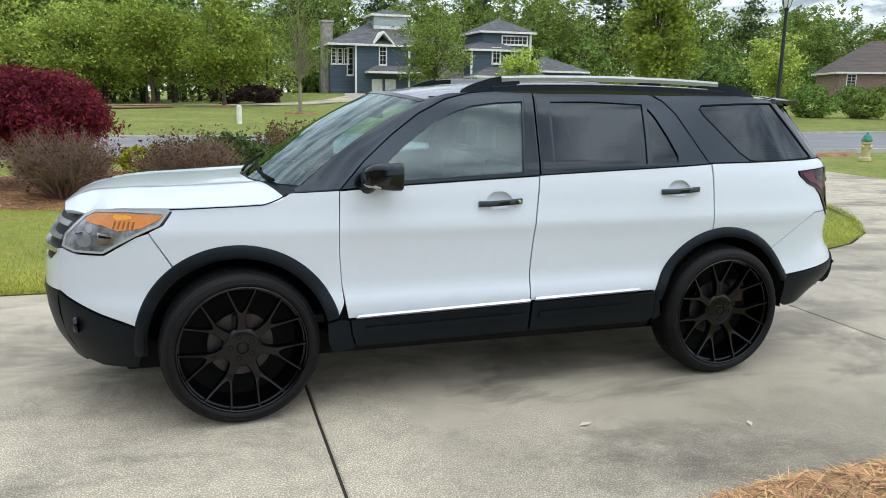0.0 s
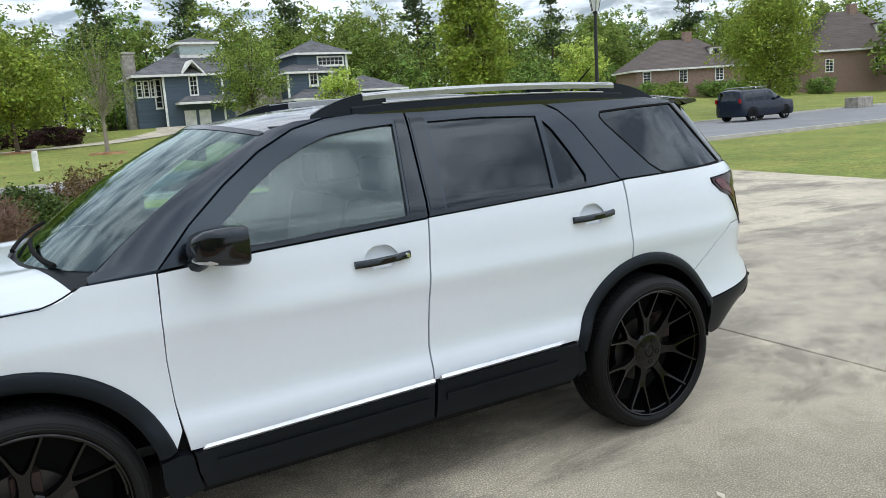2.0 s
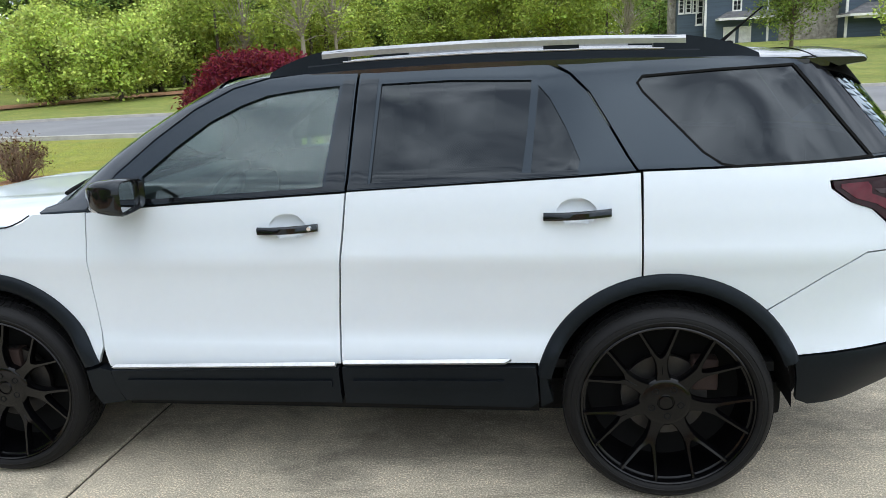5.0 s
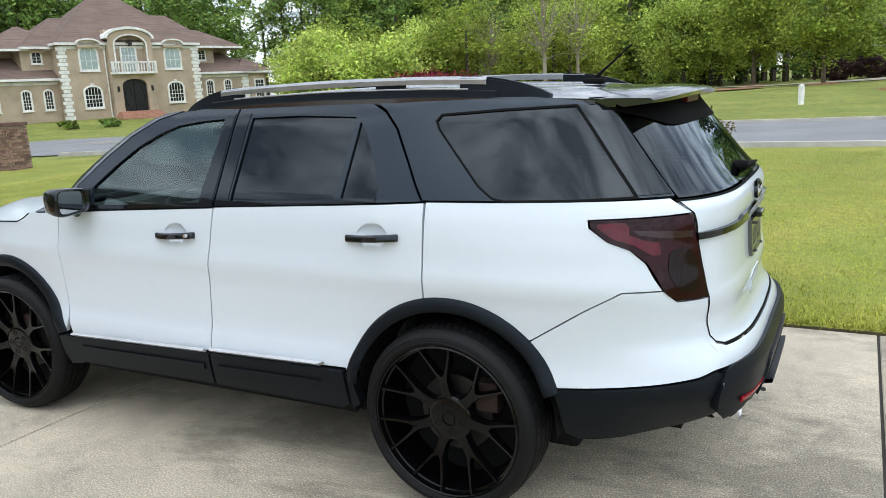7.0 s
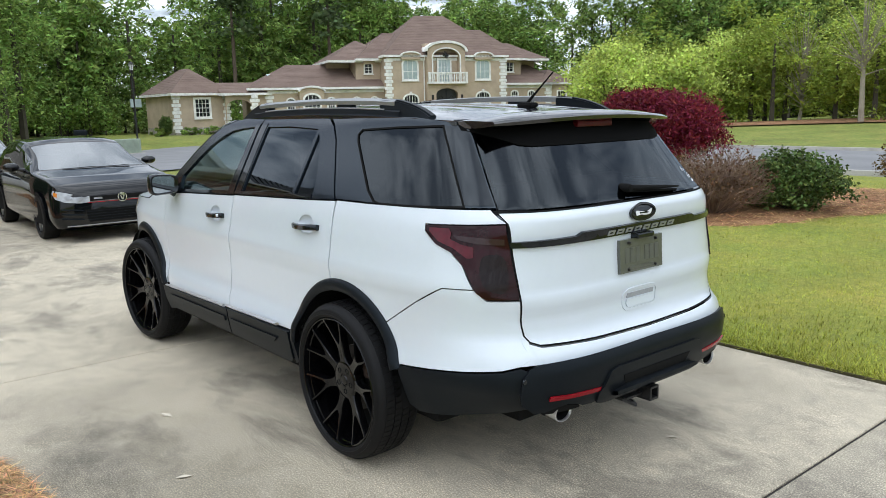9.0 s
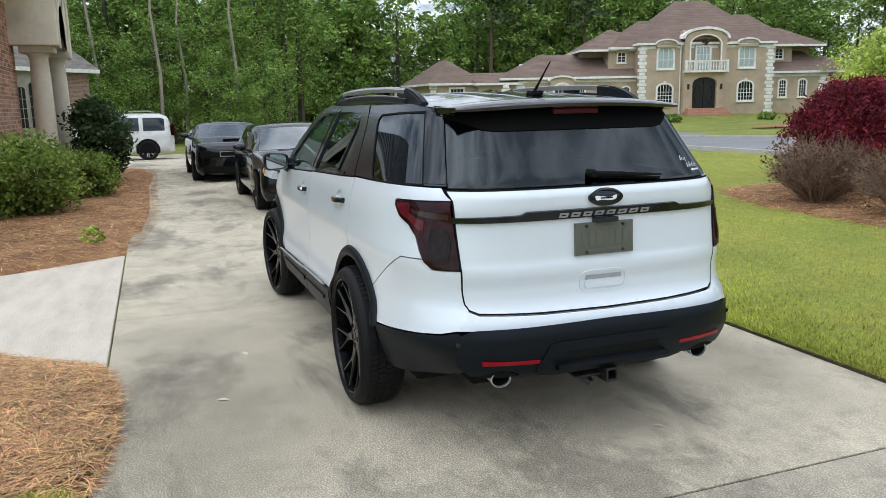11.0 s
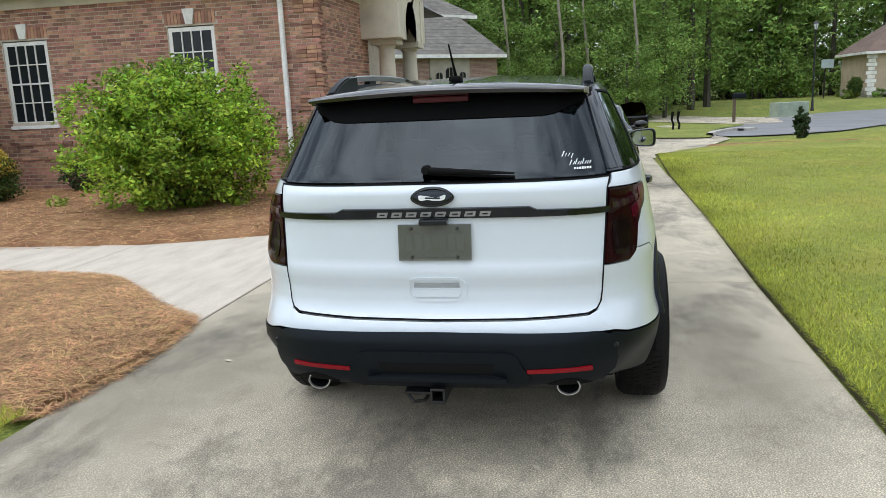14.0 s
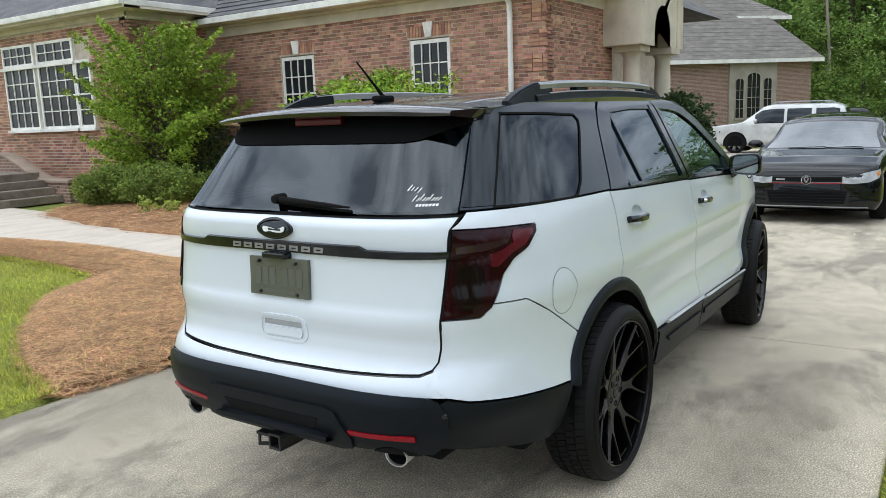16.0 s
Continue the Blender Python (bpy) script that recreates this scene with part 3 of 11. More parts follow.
# ---- buildings ----
def hip_roof(name, x0, x1, y0, y1, z0, z1, mat, parent, over=0.45, ridge=None, label=""):
    """A hipped roof over a rectangle, with an eave board's thickness."""
    x0, x1, y0, y1 = x0 - over, x1 + over, y0 - over, y1 + over
    run = min(x1 - x0, y1 - y0) / 2
    if ridge is None:
        ridge = (x0 + run, (y0 + y1) / 2, x1 - run, (y0 + y1) / 2) if x1 - x0 >= y1 - y0 else ((x0 + x1) / 2, y0 + run, (x0 + x1) / 2, y1 - run)
    ra, rb = (ridge[0], ridge[1], z1), (ridge[2] + 0.01, ridge[3] + 0.01, z1)
    v = [(x0, y0, z0), (x1, y0, z0), (x1, y1, z0), (x0, y1, z0), (x0, y0, z0 + 0.14), (x1, y0, z0 + 0.14), (x1, y1, z0 + 0.14), (x0, y1, z0 + 0.14), ra, rb]
    along_x = abs(ridge[2] - ridge[0]) >= abs(ridge[3] - ridge[1])
    tops = [(4, 5, 9, 8), (5, 6, 9), (6, 7, 8, 9), (7, 4, 8)] if along_x else [(4, 5, 8), (5, 6, 9, 8), (6, 7, 9), (7, 4, 8, 9)]
    f = [(3, 2, 1, 0), (0, 1, 5, 4), (1, 2, 6, 5), (2, 3, 7, 6), (3, 0, 4, 7)] + tops
    bm = bmesh.new()
    vs = [bm.verts.new(p) for p in v]
    for q in f:
        bm.faces.new([vs[i] for i in q])
    bmesh.ops.recalc_face_normals(bm, faces=bm.faces)
    roof = part(name, bm, mat, parent, label)
    # courses of shingles, as thin steps up each slope
    bm = bmesh.new()
    for q in tops:
        P = [Vector(v[i]) for i in q]
        a, b, c = P[0], P[1], P[2]
        d = P[3] if len(P) == 4 else P[2]
        n = (b - a).cross(c - a).normalized()
        if n.z < 0:
            n = -n
        rise = (c.z - a.z)
        steps = max(6, int((c - b).length / 0.36))
        for k in range(steps):
            f0, f1 = k / steps, (k + 1) / steps
            p = [a.lerp(d, f0) + n * 0.014, b.lerp(c, f0) + n * 0.014, b.lerp(c, f1) + n * 0.003, a.lerp(d, f1) + n * 0.003]
            w_ = [bm.verts.new(x) for x in p]
            bm.faces.new(w_)
            lo = [bm.verts.new(a.lerp(d, f0)), bm.verts.new(b.lerp(c, f0))]
            bm.faces.new((lo[0], lo[1], w_[1], w_[0]))
    tagged(part("roof_shingle_rest", bm, mat, roof), kind="stuff")
    # white eave board
    bm = bmesh.new()
    for p, q in (((x0, y0), (x1, y0)), ((x1, y0), (x1, y1)), ((x1, y1), (x0, y1)), ((x0, y1), (x0, y0))):
        dx, dy = (0.06, 0) if p[0] == q[0] else (0, 0.06)
        box(bm, min(p[0], q[0]) - dx, max(p[0], q[0]) + dx, min(p[1], q[1]) - dy, max(p[1], q[1]) + dy, z0 - 0.10, z0 + 0.12)
    part("eave_board", bm, M["white_trim"], roof, "white eave board")
    return roof


def window(parent, x, z, w, h, cols, rows, mat=None, frame_w=0.12, arched=False, y=0.0, pane=None, deep=0.10, bar=0.02):
    """A window in a wall that looks along -y: frame, sill, pane and glazing bars. x: its middle, z: its sill."""
    win = new("window")
    win.parent = parent
    win.matrix_basis = pose(x, y, z)
    mat = mat or M["white_trim"]
    bm = bmesh.new()
    top = h
    for d in ((-w / 2 - frame_w, -w / 2, -deep, 0.08, 0, top), (w / 2, w / 2 + frame_w, -deep, 0.08, 0, top), (-w / 2 - frame_w, w / 2 + frame_w, -deep, 0.08, -frame_w, 0)):
        box(bm, *d)
    if arched:
        n = 10
        rise = 0.30 * w
        for k in range(n):
            a0, a1 = math.pi * k / n, math.pi * (k + 1) / n
            pts = []
            for r0, r1 in ((w / 2, rise), (w / 2 + frame_w, rise + frame_w)):
                for a in (a0, a1):
                    pts.append((r0 * math.cos(a), top - 0.02 + r1 * math.sin(a)))
            vs = [bm.verts.new((p[0], yy, p[1])) for yy in (-deep, 0.08) for p in pts]
            for q in ((0, 1, 3, 2), (4, 6, 7, 5), (2, 3, 7, 6), (0, 4, 5, 1)):
                bm.faces.new([vs[i] for i in q])
    else:
        box(bm, -w / 2 - frame_w, w / 2 + frame_w, -deep, 0.08, top, top + frame_w)
    bmesh.ops.recalc_face_normals(bm, faces=bm.faces)
    part("window_frame", bm, mat, win, "white window frame")
    boxed("window_sill", (-w / 2 - frame_w - 0.05, w / 2 + frame_w + 0.05, -deep - 0.06, 0.08, -frame_w - 0.07, -frame_w), mat, win)
    bm = bmesh.new()
    if arched:
        pts = [(-w / 2, 0.0), (w / 2, 0.0)] + [(w / 2 * math.cos(a), top - 0.02 + 0.30 * w * math.sin(a)) for a in (math.pi * k / 10 for k in range(11))]
    else:
        pts = [(-w / 2, 0), (w / 2, 0), (w / 2, top), (-w / 2, top)]
    bm.faces.new([bm.verts.new((p[0], -0.02, p[1])) for p in pts])
    part("pane", bm, pane or M["dark_pane"], win)
    full = top + (0.26 * w if arched else 0)
    for k in range(1, cols):
        xx = -w / 2 + w * k / cols
        boxed("glazing_bar", (xx - bar, xx + bar, -0.05, -0.022, 0, full - (0.3 * w * (1 - math.sin(math.acos(min(1, abs(2 * xx / w))))) if arched else 0)), mat, win)
    for k in range(1, rows):
        zz = top * k / rows
        thick = bar * (1.6 if rows == 4 and k == 2 else 1)
        boxed("glazing_bar", (-w / 2, w / 2, -0.053, -0.022, zz - thick, zz + thick), mat, win)
    return win


def quoins(parent, x, z0, z1, mat, y=-0.06):
    """Corner blocks, long and short in turn."""
    k, z = 0, z0
    while z < z1 - 0.2:
        w = 0.45 if k % 2 else 0.30
        boxed("quoin", (x - w, x + w, y - 0.02, y + 0.14, z, z + 0.30), mat, parent, bevel=0.02)
        z += 0.345
        k += 1


def arch_band(bm, cx, half, rise, z0, thick, y0, y1, n=14):
    """A curved band over an opening: an arc of the given half width and rise, thick upwards."""
    rows = []
    for k in range(n + 1):
        a = math.pi * k / n
        c, q = math.cos(a), math.sin(a)
        pts = ((cx - half * c, z0 + rise * q), (cx - (half + thick) * c, z0 + (rise + thick) * q))
        rows.append([bm.verts.new((x, y, z)) for x, z in pts for y in (y0, y1)])
    for r0, r1 in zip(rows, rows[1:]):
        for i, j in ((0, 1), (1, 3), (3, 2), (2, 0)):
            bm.faces.new((r0[i], r0[j], r1[j], r1[i]))
    bm.faces.new((rows[0][0], rows[0][1], rows[0][3], rows[0][2]))
    bm.faces.new((rows[-1][2], rows[-1][3], rows[-1][1], rows[-1][0]))


def arch_fill(bm, cx, half, rise, z0, z1, y0, y1, n=14):
    """A solid block with a curved head: from z0 up to z1, and an arc of the given rise over it."""
    edge = [(cx + half * math.cos(math.pi * k / n), z1 + rise * math.sin(math.pi * k / n)) for k in range(n + 1)]
    pts = [(cx - half, z0), (cx + half, z0)] + edge
    fr = [bm.verts.new((x, y0, z)) for x, z in pts]
    bk = [bm.verts.new((x, y1, z)) for x, z in pts]
    bm.faces.new(fr); bm.faces.new(bk[::-1])
    for i in range(len(pts)):
        j = (i + 1) % len(pts)
        bm.faces.new((fr[i], bk[i], bk[j], fr[j]))


def eyebrow(h, x, half, rise, z, y, thick, deep):
    """A curved white drip head over a window, breaking the eave, with the wall carried up under it."""
    bm = bmesh.new()
    arch_fill(bm, x, half, rise, z - 0.35, z, y, y + deep)
    bmesh.ops.recalc_face_normals(bm, faces=bm.faces)
    part("head_wall", bm, M["stucco"], h)
    bm = bmesh.new()
    arch_band(bm, x, half, rise, z, thick, y - 0.12, y + deep + 0.5)
    bmesh.ops.recalc_face_normals(bm, faces=bm.faces)
    part("curved_head", bm, M["white_trim"], h, "white curved drip head")


def downspout(h, x, y, z0, z1):
    bm = bmesh.new()
    tube(bm, [(x, y - 0.42, z1 + 0.08), (x, y - 0.10, z1 - 0.32), (x, y - 0.10, z0 + 0.15), (x, y - 0.28, z0)], 0.065, 6)
    part("downspout", bm, M["white_trim"], h, "white downspout")


def tan_house():
    h = thing("stucco_house", (-61, 46, 0), "large tan stucco house with brown hipped roofs", "house", rz=math.degrees(math.atan2(0.954, 0.3)))
    wall, trim, roof = M["stucco"], M["white_trim"], M["brown_shingle"]
    boxed("wall", (-2.0, 11.4, 0, 10, -1.0, 7.15), wall, h)
    boxed("frieze", (-2.02, 11.42, -0.05, 0.0, 6.72, 6.98), trim, h)
    hip_roof("roof", -2.0, 11.4, 0, 10, 7.15, 11.8, roof, h, over=0.30, label="brown shingle hipped roof")
    # the entrance bay: a wall with the door's arch below and the balcony's arch above
    CX = 4.32
    bm = bmesh.new()
    for x0, x1, z0, z1 in ((CX - 2.12, CX - 1.22, -1.0, 4.45), (CX + 1.22, CX + 2.12, -1.0, 4.45), (CX - 2.12, CX - 1.52, 4.45, 7.05), (CX + 1.52, CX + 2.12, 4.45, 7.05)):
        box(bm, x0, x1, -0.75, 0.0, z0, z1)
    n = 14
    for half, zs, rise, top in ((1.22, 3.25, 0.62, lambda x: 4.45), (1.52, 7.05, 0.85, lambda x: 7.6 + 0.85 * math.sqrt(max(0.0, 1 - ((x - CX) / 2.125) ** 2)))):
        arc_ = [(CX - half * math.cos(math.pi * k / n), zs + rise * math.sin(math.pi * k / n)) for k in range(n + 1)]
        if top(CX) > 5:
            arc_ = [(CX - 2.12, 7.05)] + arc_ + [(CX + 2.12, 7.05)]
        for p, q in zip(arc_, arc_[1:]):
            f = [bm.verts.new((x, y, z)) for y in (-0.75, 0.0) for x, z in (p, q, (q[0], top(q[0])), (p[0], top(p[0])))]
            for g in ((0, 1, 2, 3), (7, 6, 5, 4), (0, 4, 5, 1), (3, 2, 6, 7)):
                bm.faces.new([f[j] for j in g])
    bmesh.ops.recalc_face_normals(bm, faces=bm.faces)
    part("entrance_bay", bm, wall, h, "tan entrance bay with two arched openings")
    boxed("bay_back", (CX - 2.1, CX + 2.1, -0.02, 1.2, 6.9, 8.45), wall, h)
    bm = bmesh.new()
    arch_band(bm, CX, 2.14, 0.86, 7.6, 0.24, -0.92, 2.2, 18)
    bmesh.ops.recalc_face_normals(bm, faces=bm.faces)
    part("curved_head", bm, trim, h, "white curved head over the balcony")
    bm = bmesh.new()
    arch_band(bm, CX, 1.50, 0.84, 7.05, 0.13, -0.80, -0.70, 18)
    for s_ in (-1, 1):
        box(bm, CX + s_ * 1.565 - 0.065, CX + s_ * 1.565 + 0.065, -0.80, -0.70, 4.55, 7.05)
    bmesh.ops.recalc_face_normals(bm, faces=bm.faces)
    part("arch_surround", bm, trim, h, "white arched balcony surround")
    window(h, CX - 0.02, 4.55, 1.3, 2.25, 4, 3, y=-0.1, pane=M["pale_pane"], frame_w=0.16)
    # dark starburst lantern in the balcony arch
    bm = bmesh.new()
    rngl = random.Random(4)
    for k in range(26):
        d = Vector((rngl.gauss(0, 1), rngl.gauss(0, 0.6), rngl.gauss(0, 1))).normalized()
        tube(bm, [(CX, -0.45, 7.28), (CX + d.x * 0.42, -0.45 + d.y * 0.3, 7.28 + d.z * 0.40)], [0.06, 0.02], 4)
    part("lantern", bm, M["black_metal"], h, "dark starburst hanging lantern")
    bm = bmesh.new()
    box(bm, CX - 2.2, CX + 2.2, -1.25, -0.75, 4.32, 4.52)
    box(bm, CX - 2.15, CX + 2.15, -1.22, -1.06, 5.34, 5.48)
    for s_ in (-1, 1):
        box(bm, CX + s_ * 2.06 - 0.12, CX + s_ * 2.06 + 0.12, -1.24, -1.02, 4.52, 5.5)
    for k in range(14):
        lathe(bm, [(0.06, 4.52), (0.045, 4.62), (0.085, 4.85), (0.05, 5.15), (0.06, 5.36)], 8, "z", (CX - 1.79 + k * 0.275, -1.14, 0))
    part("balustrade", bm, trim, h, "white stone balcony balustrade")
    bm = bmesh.new()
    arch_fill(bm, CX, 1.2, 0.58, 0.85, 3.25, -0.42, -0.34)
    bmesh.ops.recalc_face_normals(bm, faces=bm.faces)
    door = part("front_door", bm, M["black_metal"], h, "dark arched iron front door")
    bm = bmesh.new()
    box(bm, CX - 0.03, CX + 0.03, -0.46, -0.42, 0.85, 3.8)
    for s_ in (-1, 1):
        tube(bm, [(CX + s_ * (0.6 + 0.32 * math.cos(a)), -0.44, 2.2 + 0.9 * math.sin(a)) for a in (2 * math.pi * k / 16 for k in range(17))], 0.035, 4)
    part("door_scroll", bm, M["dark_pane"], door, "iron scrollwork")
    for k in range(4):
        boxed("porch_step", (CX - 1.9 - 0.12 * k, CX + 1.9 + 0.12 * k, -1.5 - 0.32 * k, -0.75, -1.0, 0.84 - 0.17 * k), M["brick_wall"], h, bevel=0.03)
    for s_ in (-1, 1):
        boxed("wall_lantern", (CX + s_ * 1.66 - 0.09, CX + s_ * 1.66 + 0.09, -0.93, -0.75, 2.7, 3.2), M["black_metal"], h, bevel=0.03)
        downspout(h, CX + s_ * 2.28, 0.0, 0.3, 7.0)
    for x in (0.55, 8.78):
        window(h, x, 4.85, 1.5, 1.55, 3, 2, arched=True, pane=M["pale_pane"], frame_w=0.17)
        eyebrow(h, x, 1.02, 0.34, 7.16, -0.36, 0.14, 0.5)
    for x, z in ((0.55, 1.42), (8.78, 1.58)):
        window(h, x, z, 1.45, 1.42, 5, 4, arched=True, frame_w=0.17)
        boxed("keystone", (x - 0.12, x + 0.12, -0.14, 0.02, z + 1.80, z + 2.16), trim, h, bevel=0.02)
    for x in (-1.78, 11.2):
        quoins(h, x, 0.0, 7.0, trim)
    # low wing with its arched dormer, and the upper set-back parts
    boxed("wing_wall", (-15.4, -2.0, 1.2, 9, -1.0, 4.05), wall, h)
    boxed("wing_frieze", (-15.4, -2.0, 1.15, 1.2, 3.62, 3.90), trim, h)
    hip_roof("wing_roof", -15.4, -1.0, 1.2, 9.5, 4.05, 6.6, roof, h)
    for x in (-13.25, -12.45):
        boxed("skylight", (-0.32, 0.32, -0.45, 0.45, 0.0, 0.10), M["pale_pane"], h, bevel=0.02, m=pose(x, 3.3, 5.32, 31, 0, 0))
    boxed("upper_wall", (-4.62, -1.8, 2.2, 9, 4.0, 6.75), wall, h)
    boxed("upper_wall", (-7.1, -4.62, 4.6, 9, 4.5, 6.75), wall, h)
    hip_roof("upper_roof", -7.2, 0.0, 2.2, 9, 6.75, 9.1, roof, h, over=0.35)
    hip_roof("shoulder_roof", -4.5, 5.0, 1.6, 9.4, 6.9, 9.95, roof, h, over=0.2)
    window(h, -3.28, 5.62, 0.72, 0.78, 2, 3, arched=True, y=2.2, frame_w=0.14)
    eyebrow(h, -3.28, 0.62, 0.16, 6.84, 1.78, 0.10, 0.5)
    bm = bmesh.new()
    arch_fill(bm, -9.7, 1.22, 0.36, -0.5, 3.75, 0.5, 2.6)
    bmesh.ops.recalc_face_normals(bm, faces=bm.faces)
    part("dormer_wall", bm, wall, h)
    bm = bmesh.new()
    arch_band(bm, -9.7, 1.22, 0.38, 3.76, 0.18, 0.30, 2.8)
    bmesh.ops.recalc_face_normals(bm, faces=bm.faces)
    part("dormer_arch", bm, trim, h, "white curved dormer head")
    window(h, -9.7, 1.45, 1.5, 1.55, 4, 4, arched=True, frame_w=0.2, y=0.5)
    for x in (-11.7, -7.6, -4.92, -3.03):
        window(h, x, 1.45, 0.62, 1.45, 3, 5, y=1.2, frame_w=0.15, arched=True)
    for x in (-13.8,):
        quoins(h, x, 0.0, 3.9, trim, y=1.14)
    # carriage arch and pavilion
    bm = bmesh.new()
    n = 14
    pts = [(-18.0, -0.5)] + [(-16.72 - 1.22 * math.cos(math.pi * k / n), 2.35 + 0.75 * math.sin(math.pi * k / n)) for k in range(n + 1)] + [(-15.4, -0.5)]
    out = [(-18.02, -0.5)] + [(-18.02 + 2.64 * k / n, 3.55) for k in range(n + 1)] + [(-15.38, -0.5)]
    for i in range(len(pts) - 1):
        f = [bm.verts.new((p[0], y, p[1])) for y in (1.2, 1.6) for p in (out[i], out[i + 1], pts[i + 1], pts[i])]
        for q in ((0, 1, 2, 3), (7, 6, 5, 4), (2, 6, 7, 3)):
            bm.faces.new([f[j] for j in q])
    bmesh.ops.recalc_face_normals(bm, faces=bm.faces)
    part("carriage_arch", bm, wall, h, "tan arch over the carriageway")
    hip_roof("arch_roof", -18.0, -14.5, 1.2, 5.5, 3.6, 4.8, roof, h, ridge=(-19.0, 3.3, -13.5, 3.3))
    PM = pose(-22.77, 0.39, 0, 0, 0, 18)
    boxed("pavilion_wall", (0, 5.35, 0, 7.4, -1.0, 3.65), wall, h, m=PM)
    hip_roof("pavilion_roof", 0, 5.35, 0, 7.4, 3.65, 6.2, roof, h).matrix_basis = PM
    window(h, 0, 0, 1.35, 1.6, 4, 4, frame_w=0.2).matrix_basis = PM @ pose(2.7, 0, 1.58)
    boxed("stone_base", (-0.05, 5.4, -0.05, 7.4, -1.0, 0.55), M["stone"], h, m=PM)
    for x in (0.18, 5.2):
        for k in range(10):
            w = 0.42 if k % 2 else 0.28
            boxed("quoin", (x - w, x + w, -0.07, 0.1, 0.1 + 0.345 * k, 0.40 + 0.345 * k), trim, h, bevel=0.02, m=PM)
    quoins(h, -15.4, 0.4, 3.4, trim, y=0.0)
    # right wing and its bay
    boxed("side_wall", (11.4, 17.6, 1.0, 9, -1.0, 4.25), wall, h)
    boxed("side_frieze", (11.45, 17.6, 0.95, 1.0, 3.82, 4.10), trim, h)
    bm = bmesh.new()
    f = [[bm.verts.new((x, y, z)) for x, y in ((17.6, 1.3), (18.3, 0.9), (19.7, 0.9), (20.4, 1.7), (20.4, 8.0), (17.6, 8.0))] for z in (-1.0, 4.25)]
    for i in range(6):
        bm.faces.new((f[0][i], f[0][(i + 1) % 6], f[1][(i + 1) % 6], f[1][i]))
    bm.faces.new(f[1])
    bmesh.ops.recalc_face_normals(bm, faces=bm.faces)
    part("bay_wall", bm, wall, h)
    hip_roof("side_roof", 11.0, 18.2, 1.0, 9, 4.25, 6.9, roof, h, ridge=(11.2, 5.0, 16.1, 5.0))
    hip_roof("bay_roof", 16.4, 20.4, 0.9, 8.2, 4.25, 5.9, roof, h, over=0.35)
    boxed("upper_side_wall", (11.4, 14.5, 2.2, 8, 4.2, 6.9), wall, h)
    boxed("upper_side_wall", (14.5, 17.4, 4.4, 8, 4.6, 6.95), wall, h)
    hip_roof("upper_side_roof", 9.0, 17.6, 2.2, 8.5, 6.95, 9.0, roof, h, over=0.3)
    hip_roof("shoulder_roof", 4.0, 14.6, 1.4, 8.8, 6.95, 10.4, roof, h, over=0.2)
    window(h, 13.1, 5.72, 0.72, 0.78, 2, 3, arched=True, y=2.2, frame_w=0.14)
    eyebrow(h, 13.1, 0.62, 0.16, 6.98, 1.8, 0.10, 0.5)
    for x in (13.08, 15.17):
        window(h, x, 1.85, 0.68, 1.45, 3, 5, y=1.0, frame_w=0.15, arched=True)
    window(h, 19.0, 1.3, 1.0, 2.1, 3, 5, y=0.9, frame_w=0.13)
    downspout(h, 17.75, 1.2, 0.3, 4.2)
    quoins(h, 17.3, 0.0, 4.1, trim, y=0.94)
    return h


